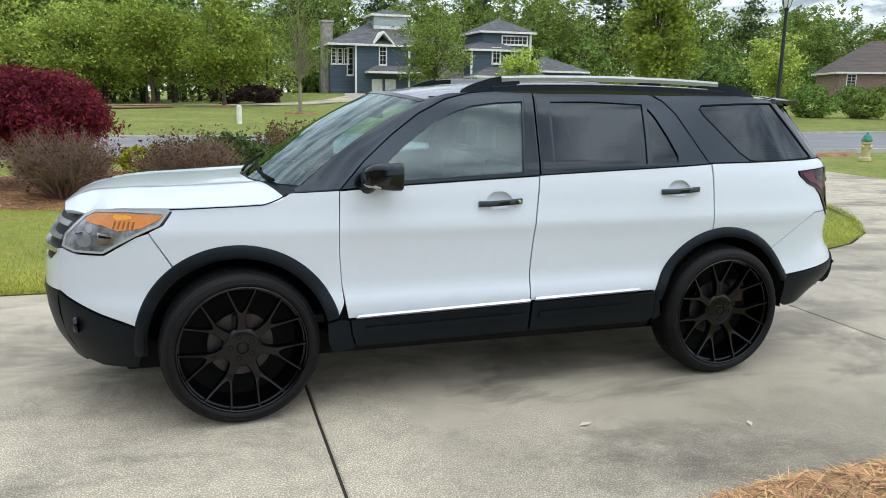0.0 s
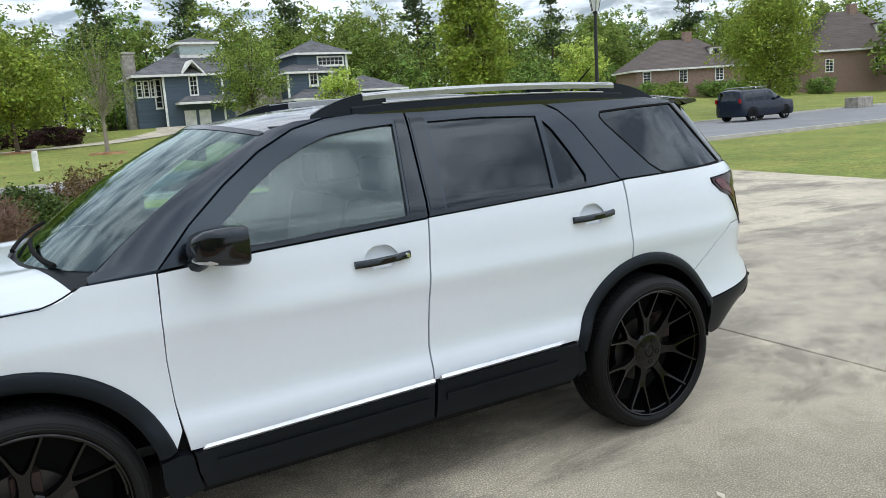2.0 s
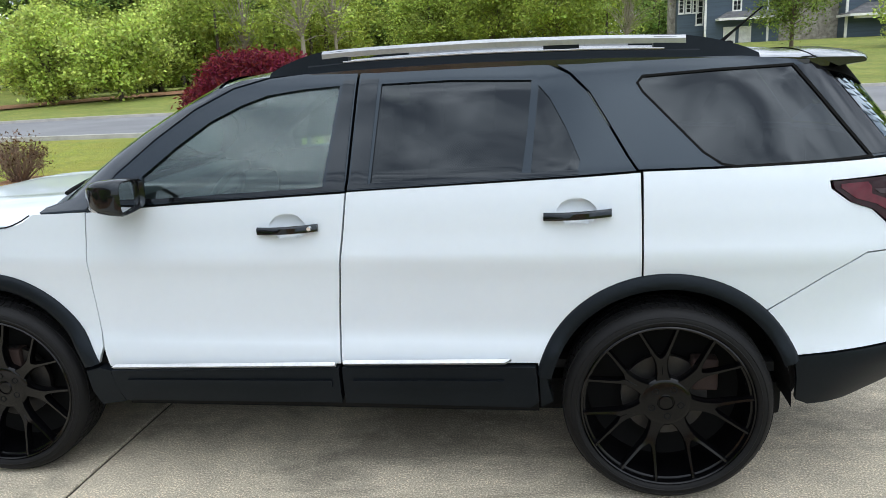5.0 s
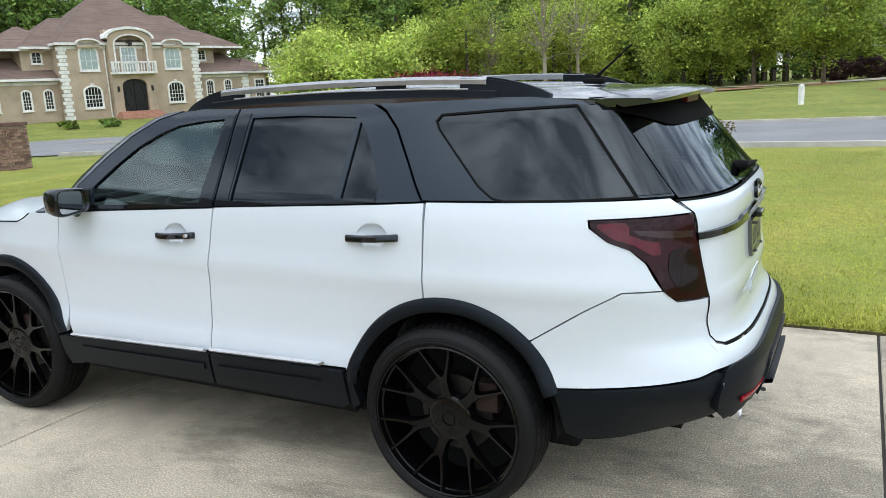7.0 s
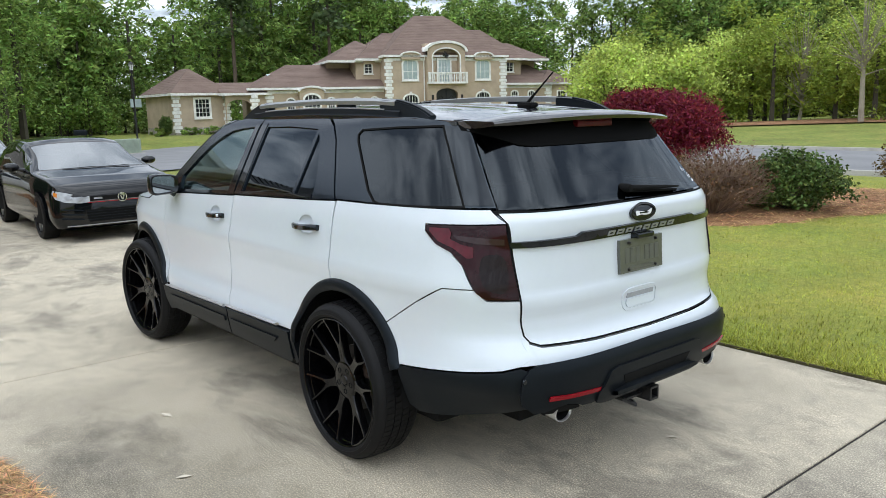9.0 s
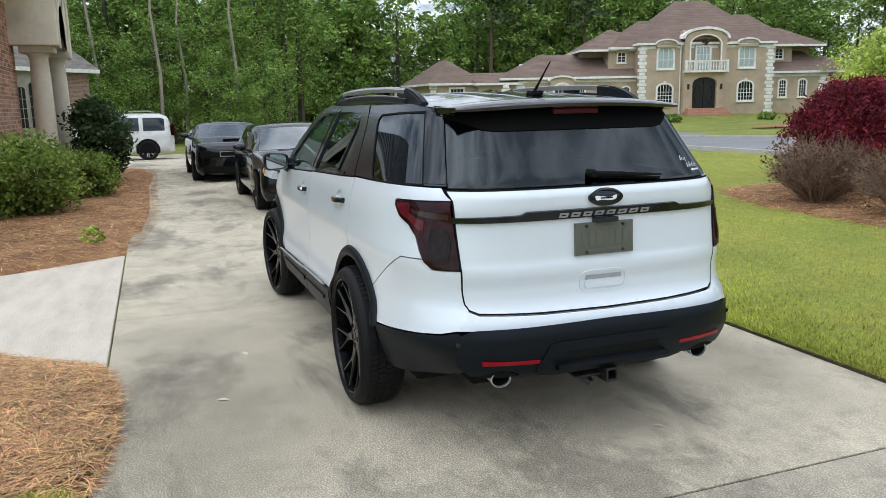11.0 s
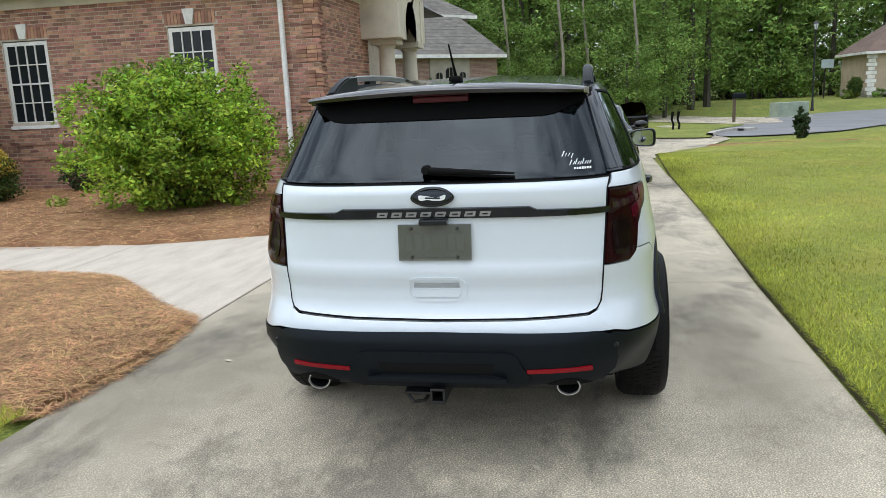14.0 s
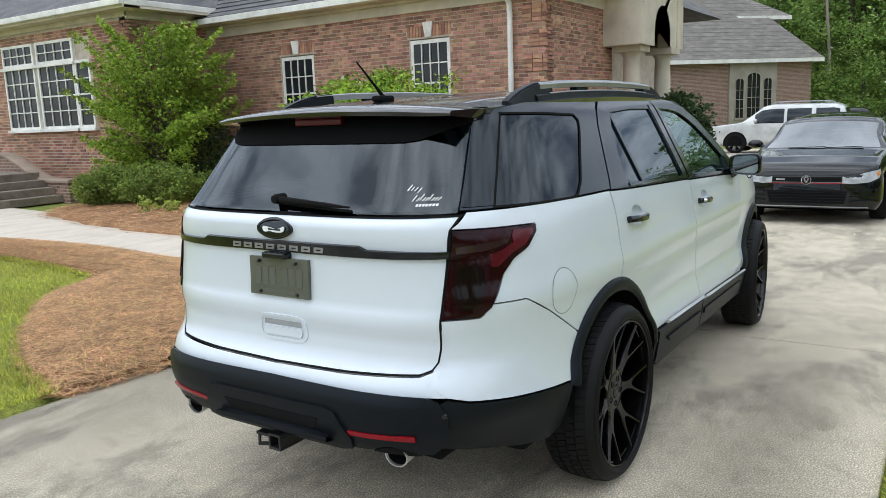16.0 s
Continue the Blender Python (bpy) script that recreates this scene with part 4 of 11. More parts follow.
def blue_house():
    h = thing("blue_house", (14, 75, 2.2), "slate-blue sided two-storey house with grey shingle roofs", "house")
    wall, trim, roof = M["blue_siding"], M["white_trim"], M["grey_shingle"]
    boxed("wall", (-2.4, 0.0, 1.2, 9, -1, 4.3), wall, h)
    boxed("wall", (0.0, 6.6, 0, 9, -1, 4.3), wall, h)
    hip_roof("roof", -2.4, 8.6, 0, 10, 4.3, 7.0, roof, h, label="grey shingle roof", ridge=(2.6, 5, 6.4, 5))
    bm = bmesh.new()
    box(bm, 2.6, 6.1, 3.2, 6.8, 6.2, 7.6)
    part("cupola", bm, trim, h, "white roof cupola")
    boxed("cupola_band", (2.55, 6.15, 3.15, 6.85, 6.55, 7.3), M["pale_pane"], h)
    hip_roof("cupola_roof", 2.6, 6.1, 3.2, 6.8, 7.6, 8.4, roof, h, over=0.35)
    boxed("chimney", (-3.0, -1.9, 2.5, 4.0, -1, 6.6), M["stone"], h, bevel=0.04)
    boxed("chimney_cap", (-3.1, -1.8, 2.4, 4.1, 6.6, 6.8), M["kerb"], h, bevel=0.02)
    hip_roof("porch_roof", 1.2, 6.6, -1.4, 0, 1.6, 2.3, roof, h, over=0.25)
    for x in (-2.05, -1.4, -0.75):
        window(h, x, 2.5, 0.35, 1.4, 1, 4, y=1.2, frame_w=0.10)
    window(h, -0.35, 1.4, 0.5, 2.6, 1, 5, y=1.2, frame_w=0.12)
    window(h, 2.8, 2.45, 0.6, 1.7, 2, 4, frame_w=0.13)
    bm = bmesh.new()
    for p, q in (((1.7, 4.3), (2.8, 5.5)), ((2.8, 5.5), (3.9, 4.3))):
        f = [bm.verts.new((x, y, z)) for y in (-0.5, 2.5) for x, z in (p, q, (q[0], q[1] + 0.25), (p[0], p[1] + 0.25))]
        for i in ((0, 1, 2, 3), (3, 2, 6, 7), (0, 4, 5, 1), (4, 7, 6, 5)):
            bm.faces.new([f[j] for j in i])
    bmesh.ops.recalc_face_normals(bm, faces=bm.faces)
    part("gable_trim", bm, trim, h, "white gable boards")
    for x in (2.2, 3.6):
        boxed("garage_door", (x - 0.55, x + 0.55, -0.05, 0.05, -0.7, 0.95), trim, h, "white panelled door")
        for zz in (-0.2, 0.35):
            boxed("door_panel", (x - 0.42, x + 0.42, -0.09, -0.05, zz - 0.2, zz + 0.2), trim, h, bevel=0.02)
    for x in (0.0, 5.6):
        boxed("corner_board", (x - 0.1, x + 0.1, -0.05, 0.1, -1, 4.3), trim, h)
    # middle range and tower
    boxed("middle_wall", (6.6, 12.6, 2.5, 9, -1, 3.9), M["stone"], h)
    hip_roof("middle_roof", 6.0, 13.4, 2.4, 9, 3.9, 6.0, roof, h)
    boxed("tower_wall", (14.2, 19.8, 1.5, 7.5, -1, 6.2), wall, h)
    hip_roof("tower_roof", 14.2, 19.8, 1.5, 7.5, 6.2, 7.9, roof, h)
    window(h, 17.9, 5.05, 2.8, 0.75, 6, 2, y=1.5, frame_w=0.15)
    boxed("corner_board", (19.65, 19.9, 1.42, 1.6, -1, 6.2), trim, h)
    boxed("gable_wall", (12.5, 17.4, 0.2, 6, -1, 4.2), wall, h)
    hip_roof("gable_roof", 12.5, 17.4, 0.2, 6, 4.2, 5.6, roof, h)
    window(h, 15.3, 2.95, 0.75, 1.45, 2, 3, y=0.2, frame_w=0.16)
    for x in (12.5, 17.4):
        boxed("corner_board", (x - 0.1, x + 0.1, 0.12, 0.3, -1, 4.2), trim, h)
    hip_roof("low_roof", 12.5, 20.5, -1.6, 1.6, 1.4, 2.5, roof, h, over=0.3)
    boxed("porch_beam", (12.6, 18.5, -1.6, -1.4, 1.1, 1.4), trim, h)
    boxed("garage_wall", (20.0, 26.5, 2.0, 9, -1, 2.2), wall, h)
    hip_roof("garage_roof", 20.0, 26.8, 2.0, 9, 2.2, 4.0, roof, h)
    return h


def far_brick_house(at, rz, length, eave, apex, label):
    h = thing("brick_house", at, label, "house", rz=rz)
    boxed("wall", (0, length, 0, 9, -2, eave), M["brick_far"], h)
    hip_roof("roof", 0, length, 0, 9, eave, apex, M["dusk_shingle"], h)
    n = max(2, int(length / 4.5))
    for k in range(n):
        window(h, length * (k + 0.5) / n - 1.0, 0.9, 0.9, 1.4, 2, 4, frame_w=0.09)
    dm = new("dormer")
    dm.parent = h
    dm.matrix_basis = pose(length * 0.78, 2.2, (eave + apex) / 2 - 0.4)
    boxed("dormer_wall", (-0.8, 0.8, -0.6, 2, -0.9, 1.0), M["white_trim"], dm)
    bm = bmesh.new()
    box(bm, -1.0, 1.0, -0.8, 2.4, 1.0, 1.12)
    part("dormer_roof", bm, M["dusk_shingle"], dm)
    boxed("dormer_pane", (-0.4, 0.4, -0.64, -0.6, -0.3, 0.8), M["dark_pane"], dm)
    boxed("chimney", (length * 0.55, length * 0.55 + 1.0, 4, 5, eave, apex + 0.9), M["brick_far"], h)
    return h


tan_house()
blue_house()
M["dusk_shingle"] = material("dusky_shingles", (0.125, 0.10, 0.09), 0.9, scale=0.6, fine=7, bump=0.4, stretch=(1, 1, 4))
far_brick_house((70.2, 69.9, 2.4), -26.6, 14.0, 2.5, 6.4, "far red-brick house with a dark brown hipped roof")
far_brick_house((91.0, 60.0, 2.6), -26.6, 13.0, 3.4, 8.6, "far red-brick house with a steep dark roof")


# ---- the near brick house ----
def brick_field(bm_list, y0, y1, z0, z1, to_world, holes, rng, proud=0.012):
    """Bricks in running bond over a wall, leaving the openings free; each entry is a corner pair."""
    course, length = 0.0775, 0.213
    out = []
    row = 0
    z = z0
    while z + 0.066 <= z1 + 1e-6:
        y = y0 - (length / 2 if row % 2 else 0)
        while y < y1:
            a, b = max(y + 0.008, y0), min(y + length - 0.008, y1)
            bits = [(a, b)]
            for h in holes:
                if z + 0.033 < h[3] and z + 0.033 > h[2]:
                    bits = [q for p, r in bits for q in ((p, min(r, h[0])), (max(p, h[1]), r)) if q[1] > q[0]] if any(p < h[1] and r > h[0] for p, r in bits) else bits
            out += [(p, r, z, z + 0.061) for p, r in dict.fromkeys(bits) if r - p > 0.03]
            y += length
        z += course
        row += 1
    return out


def brick_mesh(cells, to_world, d0=-0.02, d1=0.010):
    """Boxes for bricks: five faces each, in one list of points and faces."""
    V, Fs = [], []
    for a, b, z0, z1 in cells:
        i = len(V)
        for d in (d0, d1):
            V += [to_world(a, z0, d), to_world(b, z0, d), to_world(b, z1, d), to_world(a, z1, d)]
        Fs += [(i + 4, i + 5, i + 6, i + 7), (i, i + 1, i + 5, i + 4), (i + 1, i + 2, i + 6, i + 5), (i + 2, i + 3, i + 7, i + 6), (i + 3, i, i + 4, i + 7)]
    return V, Fs


def near_house():
    h = thing("brick_home", (0, 0, 0), "red-brick house with white windows, columns and grey shingle roof", "house")
    rng = random.Random(3)
    XF, YE, YW = -9.2, -4.45, -14.2
    wins = [(-11.40, -10.36, 1.48, 3.16), (-7.62, -6.62, 1.50, 3.24)]
    # masonry behind the bricks, in pieces round the openings
    wall = new("wall_front")
    wall.parent = h
    ys = [YW, wins[0][0], wins[0][1], wins[1][0], wins[1][1], YE]
    for i in range(5):
        if i % 2 == 0:
            boxed("masonry", (XF - 0.3, XF, ys[i], ys[i + 1], -0.1, 3.82), M["mortar"], wall)
        else:
            w = wins[i // 2]
            boxed("masonry", (XF - 0.3, XF, ys[i], ys[i + 1], -0.1, w[2]), M["mortar"], wall)
            boxed("masonry", (XF - 0.3, XF, ys[i], ys[i + 1], w[3], 3.82), M["mortar"], wall)
    front = lambda y, z, d: (XF + d, y, z)
    head = [(w[0] - 0.06, w[1] + 0.06, w[3] + 0.02, w[3] + 0.27) for w in wins]
    holes = [(w[0] - 0.02, w[1] + 0.02, w[2] - 0.12, w[3] + 0.03) for w in wins] + head
    cells = brick_field(None, YW, YE, 0.0, 3.80, front, holes, rng)
    bands = [(0.70, 0.775), (1.00, 1.08)]
    near = [c for c in cells if c[0] > -6.6 and 1.4 < c[2] < 3.2][:220]
    rest = [c for c in cells if c not in set(near)]
    V, Fs = brick_mesh([c for c in rest if not any(b[0] - 0.03 < c[2] < b[1] for b in bands)], front)
    tagged(put("brickwork_rest", V, Fs, M["brick_wall"], wall), kind="stuff")
    V, Fs = brick_mesh([c for c in rest if any(b[0] - 0.03 < c[2] < b[1] for b in bands)], front, d1=0.035)
    tagged(put("ledge_rest", V, Fs, M["brick_wall"], wall), kind="stuff")
    shared = {}
    for a, b, z0, z1 in near:
        w_ = round(b - a, 3)
        if w_ not in shared:
            v, f = brick_mesh([(0, b - a, 0, z1 - z0)], lambda y, z, d: (d, y, z))
            me = bpy.data.meshes.new("brick")
            me.from_pydata(v, [], f)
            me.materials.append(M["brick"])
            shared[w_] = me
        ob = new("brick", shared[w_])
        ob.parent = wall
        ob.matrix_basis = pose(XF + rng.uniform(-0.002, 0.003), a, z0)
    # soldier courses, keystones and windows
    for w in wins:
        n = 15
        pitch = (w[1] - w[0] + 0.10) / n
        V, Fs = brick_mesh([(w[0] - 0.05 + k * pitch + 0.005, w[0] - 0.05 + (k + 1) * pitch - 0.005, w[3] + 0.04, w[3] + 0.26) for k in range(n)], front, d1=0.014)
        tagged(put("soldier_course", V, Fs, M["brick_wall"], wall), kind="stuff")
        c = (w[0] + w[1]) / 2
        bm = bmesh.new()
        vs = [bm.verts.new((XF + d, c + y, z)) for d in (-0.02, 0.05) for y, z in ((-0.075, w[3] + 0.03), (0.075, w[3] + 0.03), (0.125, w[3] + 0.33), (-0.125, w[3] + 0.33))]
        for q in ((4, 5, 6, 7), (0, 1, 5, 4), (1, 2, 6, 5), (2, 3, 7, 6), (3, 0, 4, 7)):
            bm.faces.new([vs[i] for i in q])
        bmesh.ops.recalc_face_normals(bm, faces=bm.faces)
        part("keystone", bm, M["white_trim"], wall, "white keystone")
        win = window(h, 0, 0, w[1] - w[0] - 0.16, w[3] - w[2] - 0.12, 4, 4, frame_w=0.08, deep=0.03, bar=0.011)
        win.matrix_basis = pose(XF - 0.05, c, w[2] + 0.02, 0, 0, 90)
        # black box added behind the pane in place of an unlit room
        boxed("room_shade_box", (XF - 0.6, XF - 0.35, w[0] - 0.1, w[1] + 0.1, w[2] - 0.1, w[3] + 0.1), M["inner_black"], wall)
    # corner blocks of brick on the two faces
    z, k = 0.1, 0
    while z < 3.6:
        for ob_cells, tw in (([(YE - (0.48 if k % 2 else 0.33), YE + 0.03, z, z + 0.31)], front),):
            sub = []
            for a, b, q0, q1 in ob_cells:
                for r in range(4):
                    sub += [(y_, min(y_ + 0.203, b), q0 + r * 0.0775, q0 + r * 0.0775 + 0.066) for y_ in np.arange(a, b - 0.02, 0.213)]
            V, Fs = brick_mesh(sub, tw, d1=0.038)
            tagged(put("corner_block", V, Fs, M["brick_wall"], wall), kind="stuff")
        z += 0.465
        k += 1
    # gable end facing the drive
    side = new("wall_side")
    side.parent = h
    boxed("masonry", (-12.6, XF - 0.002, YE - 0.3, YE, -0.1, 3.82), M["mortar"], side)
    sw = lambda x, z, d: (x, YE + d, z)
    cells = brick_field(None, -12.6, XF, 0.0, 3.80, sw, [], rng)
    near2 = [c for c in cells if c[0] > -10.4 and 1.5 < c[2] < 2.6][:75]
    V, Fs = brick_mesh([c for c in cells if c not in set(near2)], sw)
    Fs = [f[::-1] for f in Fs]
    tagged(put("brickwork_rest", V, Fs, M["brick_wall"], side), kind="stuff")
    for a, b, z0, z1 in near2:
        w_ = ("s", round(b - a, 3))
        if w_ not in shared:
            v, f = brick_mesh([(0, b - a, 0, z1 - z0)], lambda y, z, d: (y, d, z))
            me = bpy.data.meshes.new("brick")
            me.from_pydata(v, [], [q[::-1] for q in f])
            me.materials.append(M["brick"])
            shared[w_] = me
        ob = new("brick", shared[w_])
        ob.parent = side
        ob.matrix_basis = pose(a, YE + rng.uniform(-0.002, 0.003), z0)
    # frieze, gutter, roof
    for d, mat, nm in (((XF - 0.02, XF + 0.05, YW - 8, YE + 0.05, 3.78, 4.02), M["cream"], "frieze"), ((XF - 0.02, XF + 0.16, YW - 8, YE + 0.16, 3.98, 4.04), M["cream"], "frieze_mould"), ((XF, XF + 0.42, YW - 8, YE + 0.42, 4.04, 4.08), M["cream"], "soffit"),
                       ((XF + 0.40, XF + 0.53, YW - 8, YE + 0.52, 4.06, 4.20), M["white_trim"], "gutter"), ((-12.6, XF + 0.05, YE, YE + 0.05, 3.78, 4.02), M["cream"], "frieze"), ((-12.6, XF + 0.4, YE, YE + 0.42, 4.04, 4.08), M["cream"], "soffit"), ((-12.6, XF + 0.53, YE + 0.40, YE + 0.53, 4.06, 4.20), M["white_trim"], "gutter")):
        boxed(nm, d, mat, h, bevel=0.01)
    bm = bmesh.new()
    E = 4.20
    pts = {"a": (XF + 0.45, YE + 0.45, E), "b": (XF + 0.45, -22, E), "c": (-15.0, -22, 8.6), "d": (-15.0, -10.2, 8.6), "e": (-20.5, YE + 0.45, E), "f": (-20.5, -22, E)}
    vs = {k: bm.verts.new(p) for k, p in pts.items()}
    bm.faces.new([vs[k] for k in "bcda"[::-1]]); bm.faces.new([vs[k] for k in "ade"]); bm.faces.new([vs[k] for k in "efcd"])
    bmesh.ops.recalc_face_normals(bm, faces=bm.faces)
    for f in bm.faces:
        if f.normal.z < 0:
            f.normal_flip()
    part("roof", bm, M["grey_shingle"], h, "grey shingle roof")
    bm = bmesh.new()
    for k in range(34):
        f0, f1 = k / 34, (k + 1) / 34
        A, B, C, D = (Vector(pts[q]) for q in "abcd")
        n = (B - A).cross(C - A).normalized()
        n = n if n.z > 0 else -n
        p = [A.lerp(D, f0) + n * 0.03, B.lerp(C, f0) + n * 0.03, B.lerp(C, f1) + n * 0.006, A.lerp(D, f1) + n * 0.006]
        w_ = [bm.verts.new(q) for q in p]
        bm.faces.new(w_[::-1])
        lo = [bm.verts.new(A.lerp(D, f0)), bm.verts.new(B.lerp(C, f0))]
        bm.faces.new((lo[0], lo[1], w_[1], w_[0]))
    tagged(part("roof_shingle_rest", bm, M["grey_shingle"], h), kind="stuff")
    # downspout
    bm = bmesh.new()
    tube(bm, [(XF + 0.46, -5.17, 4.08), (XF + 0.30, -5.17, 3.92), (XF + 0.10, -5.17, 3.72), (XF + 0.085, -5.17, 3.5), (XF + 0.085, -5.17, 0.25), (XF + 0.2, -5.17, 0.1)], 0.055, 10)
    part("downspout", bm, M["white_trim"], h, "white metal downspout", smooth=True)
    # columned porch on the drive side
    # the block over the columns: a beam towards the drive's mouth, and an arched wall along the drive
    boxed("porch_beam", (-12.45, -12.05, -4.5, -3.55, 3.0, 4.6), M["cream"], h, bevel=0.02)
    boxed("porch_beam", (-15.0, -14.55, -4.5, -3.55, 3.0, 4.6), M["cream"], h, bevel=0.02)
    bm = bmesh.new()
    arch_in = [(-13.50 + 0.56 * math.cos(math.pi * k / 16), 3.30 + 0.62 * math.sin(math.pi * k / 16)) for k in range(17)]
    ring = [(-12.452, 3.0), (-12.452, 4.598), (-14.548, 4.598), (-14.548, 3.0), (-14.06, 3.0)] + arch_in[::-1] + [(-12.94, 3.0)]
    front_v, back_v = [bm.verts.new((x, -3.58, z)) for x, z in ring], [bm.verts.new((x, -3.88, z)) for x, z in ring]
    bm.faces.new(front_v); bm.faces.new(back_v[::-1])
    for i in range(len(ring)):
        j = (i + 1) % len(ring)
        bm.faces.new((front_v[i], back_v[i], back_v[j], front_v[j]))
    bmesh.ops.triangulate(bm, faces=[f for f in bm.faces if len(f.verts) > 4])
    bmesh.ops.recalc_face_normals(bm, faces=bm.faces)
    part("porch_arch_wall", bm, M["cream"], h, "cream arched porch wall")
    boxed("porch_ceiling", (-14.55, -12.45, -5.6, -3.88, 4.50, 4.596), M["cream"], h)
    boxed("porch_cornice", (-15.2, -11.9, -4.55, -3.40, 4.6, 4.8), M["white_trim"], h, bevel=0.02)
    boxed("porch_roof", (-15.6, -11.7, -6.5, -3.2, 4.8, 4.95), M["white_trim"], h, bevel=0.02)
    boxed("porch_back", (-20, -12.6, -6.0, -5.7, 0, 4.2), M["mortar"], h)
    boxed("porch_floor", (-15.4, -12.3, -5.7, -3.5, -0.1, 0.18), M["kerb"], h, bevel=0.02)
    for x, y in ((-12.62, -4.0), (-14.35, -3.85)):
        col = new("column")
        col.parent = h
        col.matrix_basis = pose(x, y, 0.15)
        bm = bmesh.new()
        lathe(bm, [(0.27, 0.0), (0.27, 0.10), (0.22, 0.16), (0.20, 0.24), (0.205, 1.2), (0.19, 2.2), (0.175, 2.62), (0.20, 2.66), (0.24, 2.74), (0.24, 2.86)], 28, "z")
        part("shaft", bm, M["cream"], col, "smooth cream column shaft", smooth=True, flat_angle=45)
        boxed("capital", (-0.32, 0.32, -0.32, 0.32, 2.72, 2.88), M["cream"], col, bevel=0.02)
    # projecting wing with the large window, and the entrance steps
    WX = -6.9
    boxed("wing_masonry", (WX - 0.3, WX, -24, -13.9, -0.1, 4.17), M["mortar"], h)
    boxed("wing_return", (XF - 0.1, WX, -14.2, -13.9, -0.1, 4.30), M["mortar"], h)
    wf = lambda y, z, d: (WX + d, y, z)
    cells = brick_field(None, -21, -13.9, 0.0, 4.16, wf, [(-19.35, -15.46, 1.66, 3.87)], rng)
    V, Fs = brick_mesh(cells, wf)
    tagged(put("wing_brickwork_rest", V, Fs, M["brick_wall"], h), kind="stuff")
    rw_ = lambda x, z, d: (x, -13.9 + d, z)
    V, Fs = brick_mesh(brick_field(None, XF, WX, 0.0, 4.16, rw_, [], rng), rw_)
    tagged(put("wing_brickwork_rest", V, [f[::-1] for f in Fs], M["brick_wall"], h), kind="stuff")
    for y0, w_, z0, hh, c, r in ((-18.6, 1.35, 1.75, 1.5, 4, 4), (-16.9, 1.5, 1.75, 1.5, 4, 4), (-18.6, 1.35, 3.38, 0.42, 4, 2), (-16.9, 1.5, 3.38, 0.42, 4, 2), (-15.75, 0.5, 1.75, 1.5, 1, 4)):
        win = window(h, 0, 0, w_, hh, c, r, frame_w=0.07, deep=0.05, bar=0.012)
        win.matrix_basis = pose(WX + 0.03, y0, z0, 0, 0, 90)
    boxed("frieze", (WX - 0.02, WX + 0.06, -24, -13.85, 4.16, 4.28), M["cream"], h)
    boxed("gutter", (WX + 0.40, WX + 0.53, -24, -13.4, 4.34, 4.48), M["white_trim"], h, bevel=0.02)
    boxed("soffit", (WX, WX + 0.42, -24, -13.4, 4.28, 4.34), M["cream"], h)
    boxed("frieze", (XF - 0.6, WX + 0.06, -13.9, -13.84, 4.10, 4.282), M["cream"], h)
    boxed("soffit", (XF - 1.4, WX + 0.40, -13.9, -13.4, 4.284, 4.338), M["cream"], h)
    boxed("gutter", (XF - 1.2, WX + 0.398, -13.53, -13.40, 4.342, 4.478), M["white_trim"], h, bevel=0.02)
    # black filler added for the shaded hollow under the eave
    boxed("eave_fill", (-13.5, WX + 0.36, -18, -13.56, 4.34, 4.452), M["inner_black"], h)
    bm = bmesh.new()
    q = [(WX + 0.5, -13.4, 4.46), (WX + 0.5, -26, 4.46), (-13, -26, 9.0), (-13, -18.5, 9.0)]
    bm.faces.new([bm.verts.new(p) for p in q])
    q = [(WX + 0.5, -13.4, 4.46), (-13, -18.5, 9.0), (-14, -13.4, 4.46)]
    bm.faces.new([bm.verts.new(p) for p in q])
    for f in bm.faces:
        f.normal_update()
        if f.normal.z < 0:
            f.normal_flip()
    part("wing_roof", bm, M["grey_shingle"], h, "grey shingle roof over the wing")
    for k in range(4):
        boxed("step", (-5.62, -2.6, -18.8, -15.05 - 0.34 * k, 0.17 * k, 0.17 * (k + 1)), M["step_stone"], h, bevel=0.015)
    cheek = [(-5.80 + 0.12 * (1 - f) ** 2, -14.75 - 4.2 * f, 0.44 + 0.62 * float(smoothstep(0.22, 0.75, f))) for f in (k / 13 for k in range(14))]
    for nm, mat_, ring, lab in (("stair_cheek", M["brick_far"], ((-0.15, None), (-0.15, 0.0), (0.15, 0.0), (0.15, None)), "curved brick cheek wall"), ("cheek_cap", M["cheek_cap"], ((-0.20, 0.003), (-0.20, 0.055), (-0.14, 0.085), (0.14, 0.085), (0.20, 0.055), (0.20, 0.003)), "rounded tan stone capping")):
        bm = bmesh.new()
        rows = [[bm.verts.new((x + dx, y + (0.05 if lab.startswith("rounded") and k == 0 else 0.0), -0.05 if dz is None else z + dz)) for dx, dz in ring] for k, (x, y, z) in enumerate(cheek)]
        m_ = len(ring)
        for r0, r1 in zip(rows, rows[1:]):
            for j in range(m_):
                bm.faces.new((r0[j], r0[(j + 1) % m_], r1[(j + 1) % m_], r1[j]))
        bm.faces.new(rows[0]); bm.faces.new(rows[-1])
        bmesh.ops.recalc_face_normals(bm, faces=bm.faces)
        part(nm, bm, mat_, h, lab, smooth=lab.startswith("rounded"))
    # the garage wing further along the drive
    g = new("garage_wing")
    g.parent = h
    g.matrix_basis = pose(-46.75, -5.25, -0.3, 0, 0, 48)
    boxed("wall", (-9, 0, -13, 0, -0.9, 4.35), M["brick_far"], g)
    boxed("window_bay", (0, 0.12, -5.6, -2.45, -0.5, 4.35), M["bay_stucco"], g)
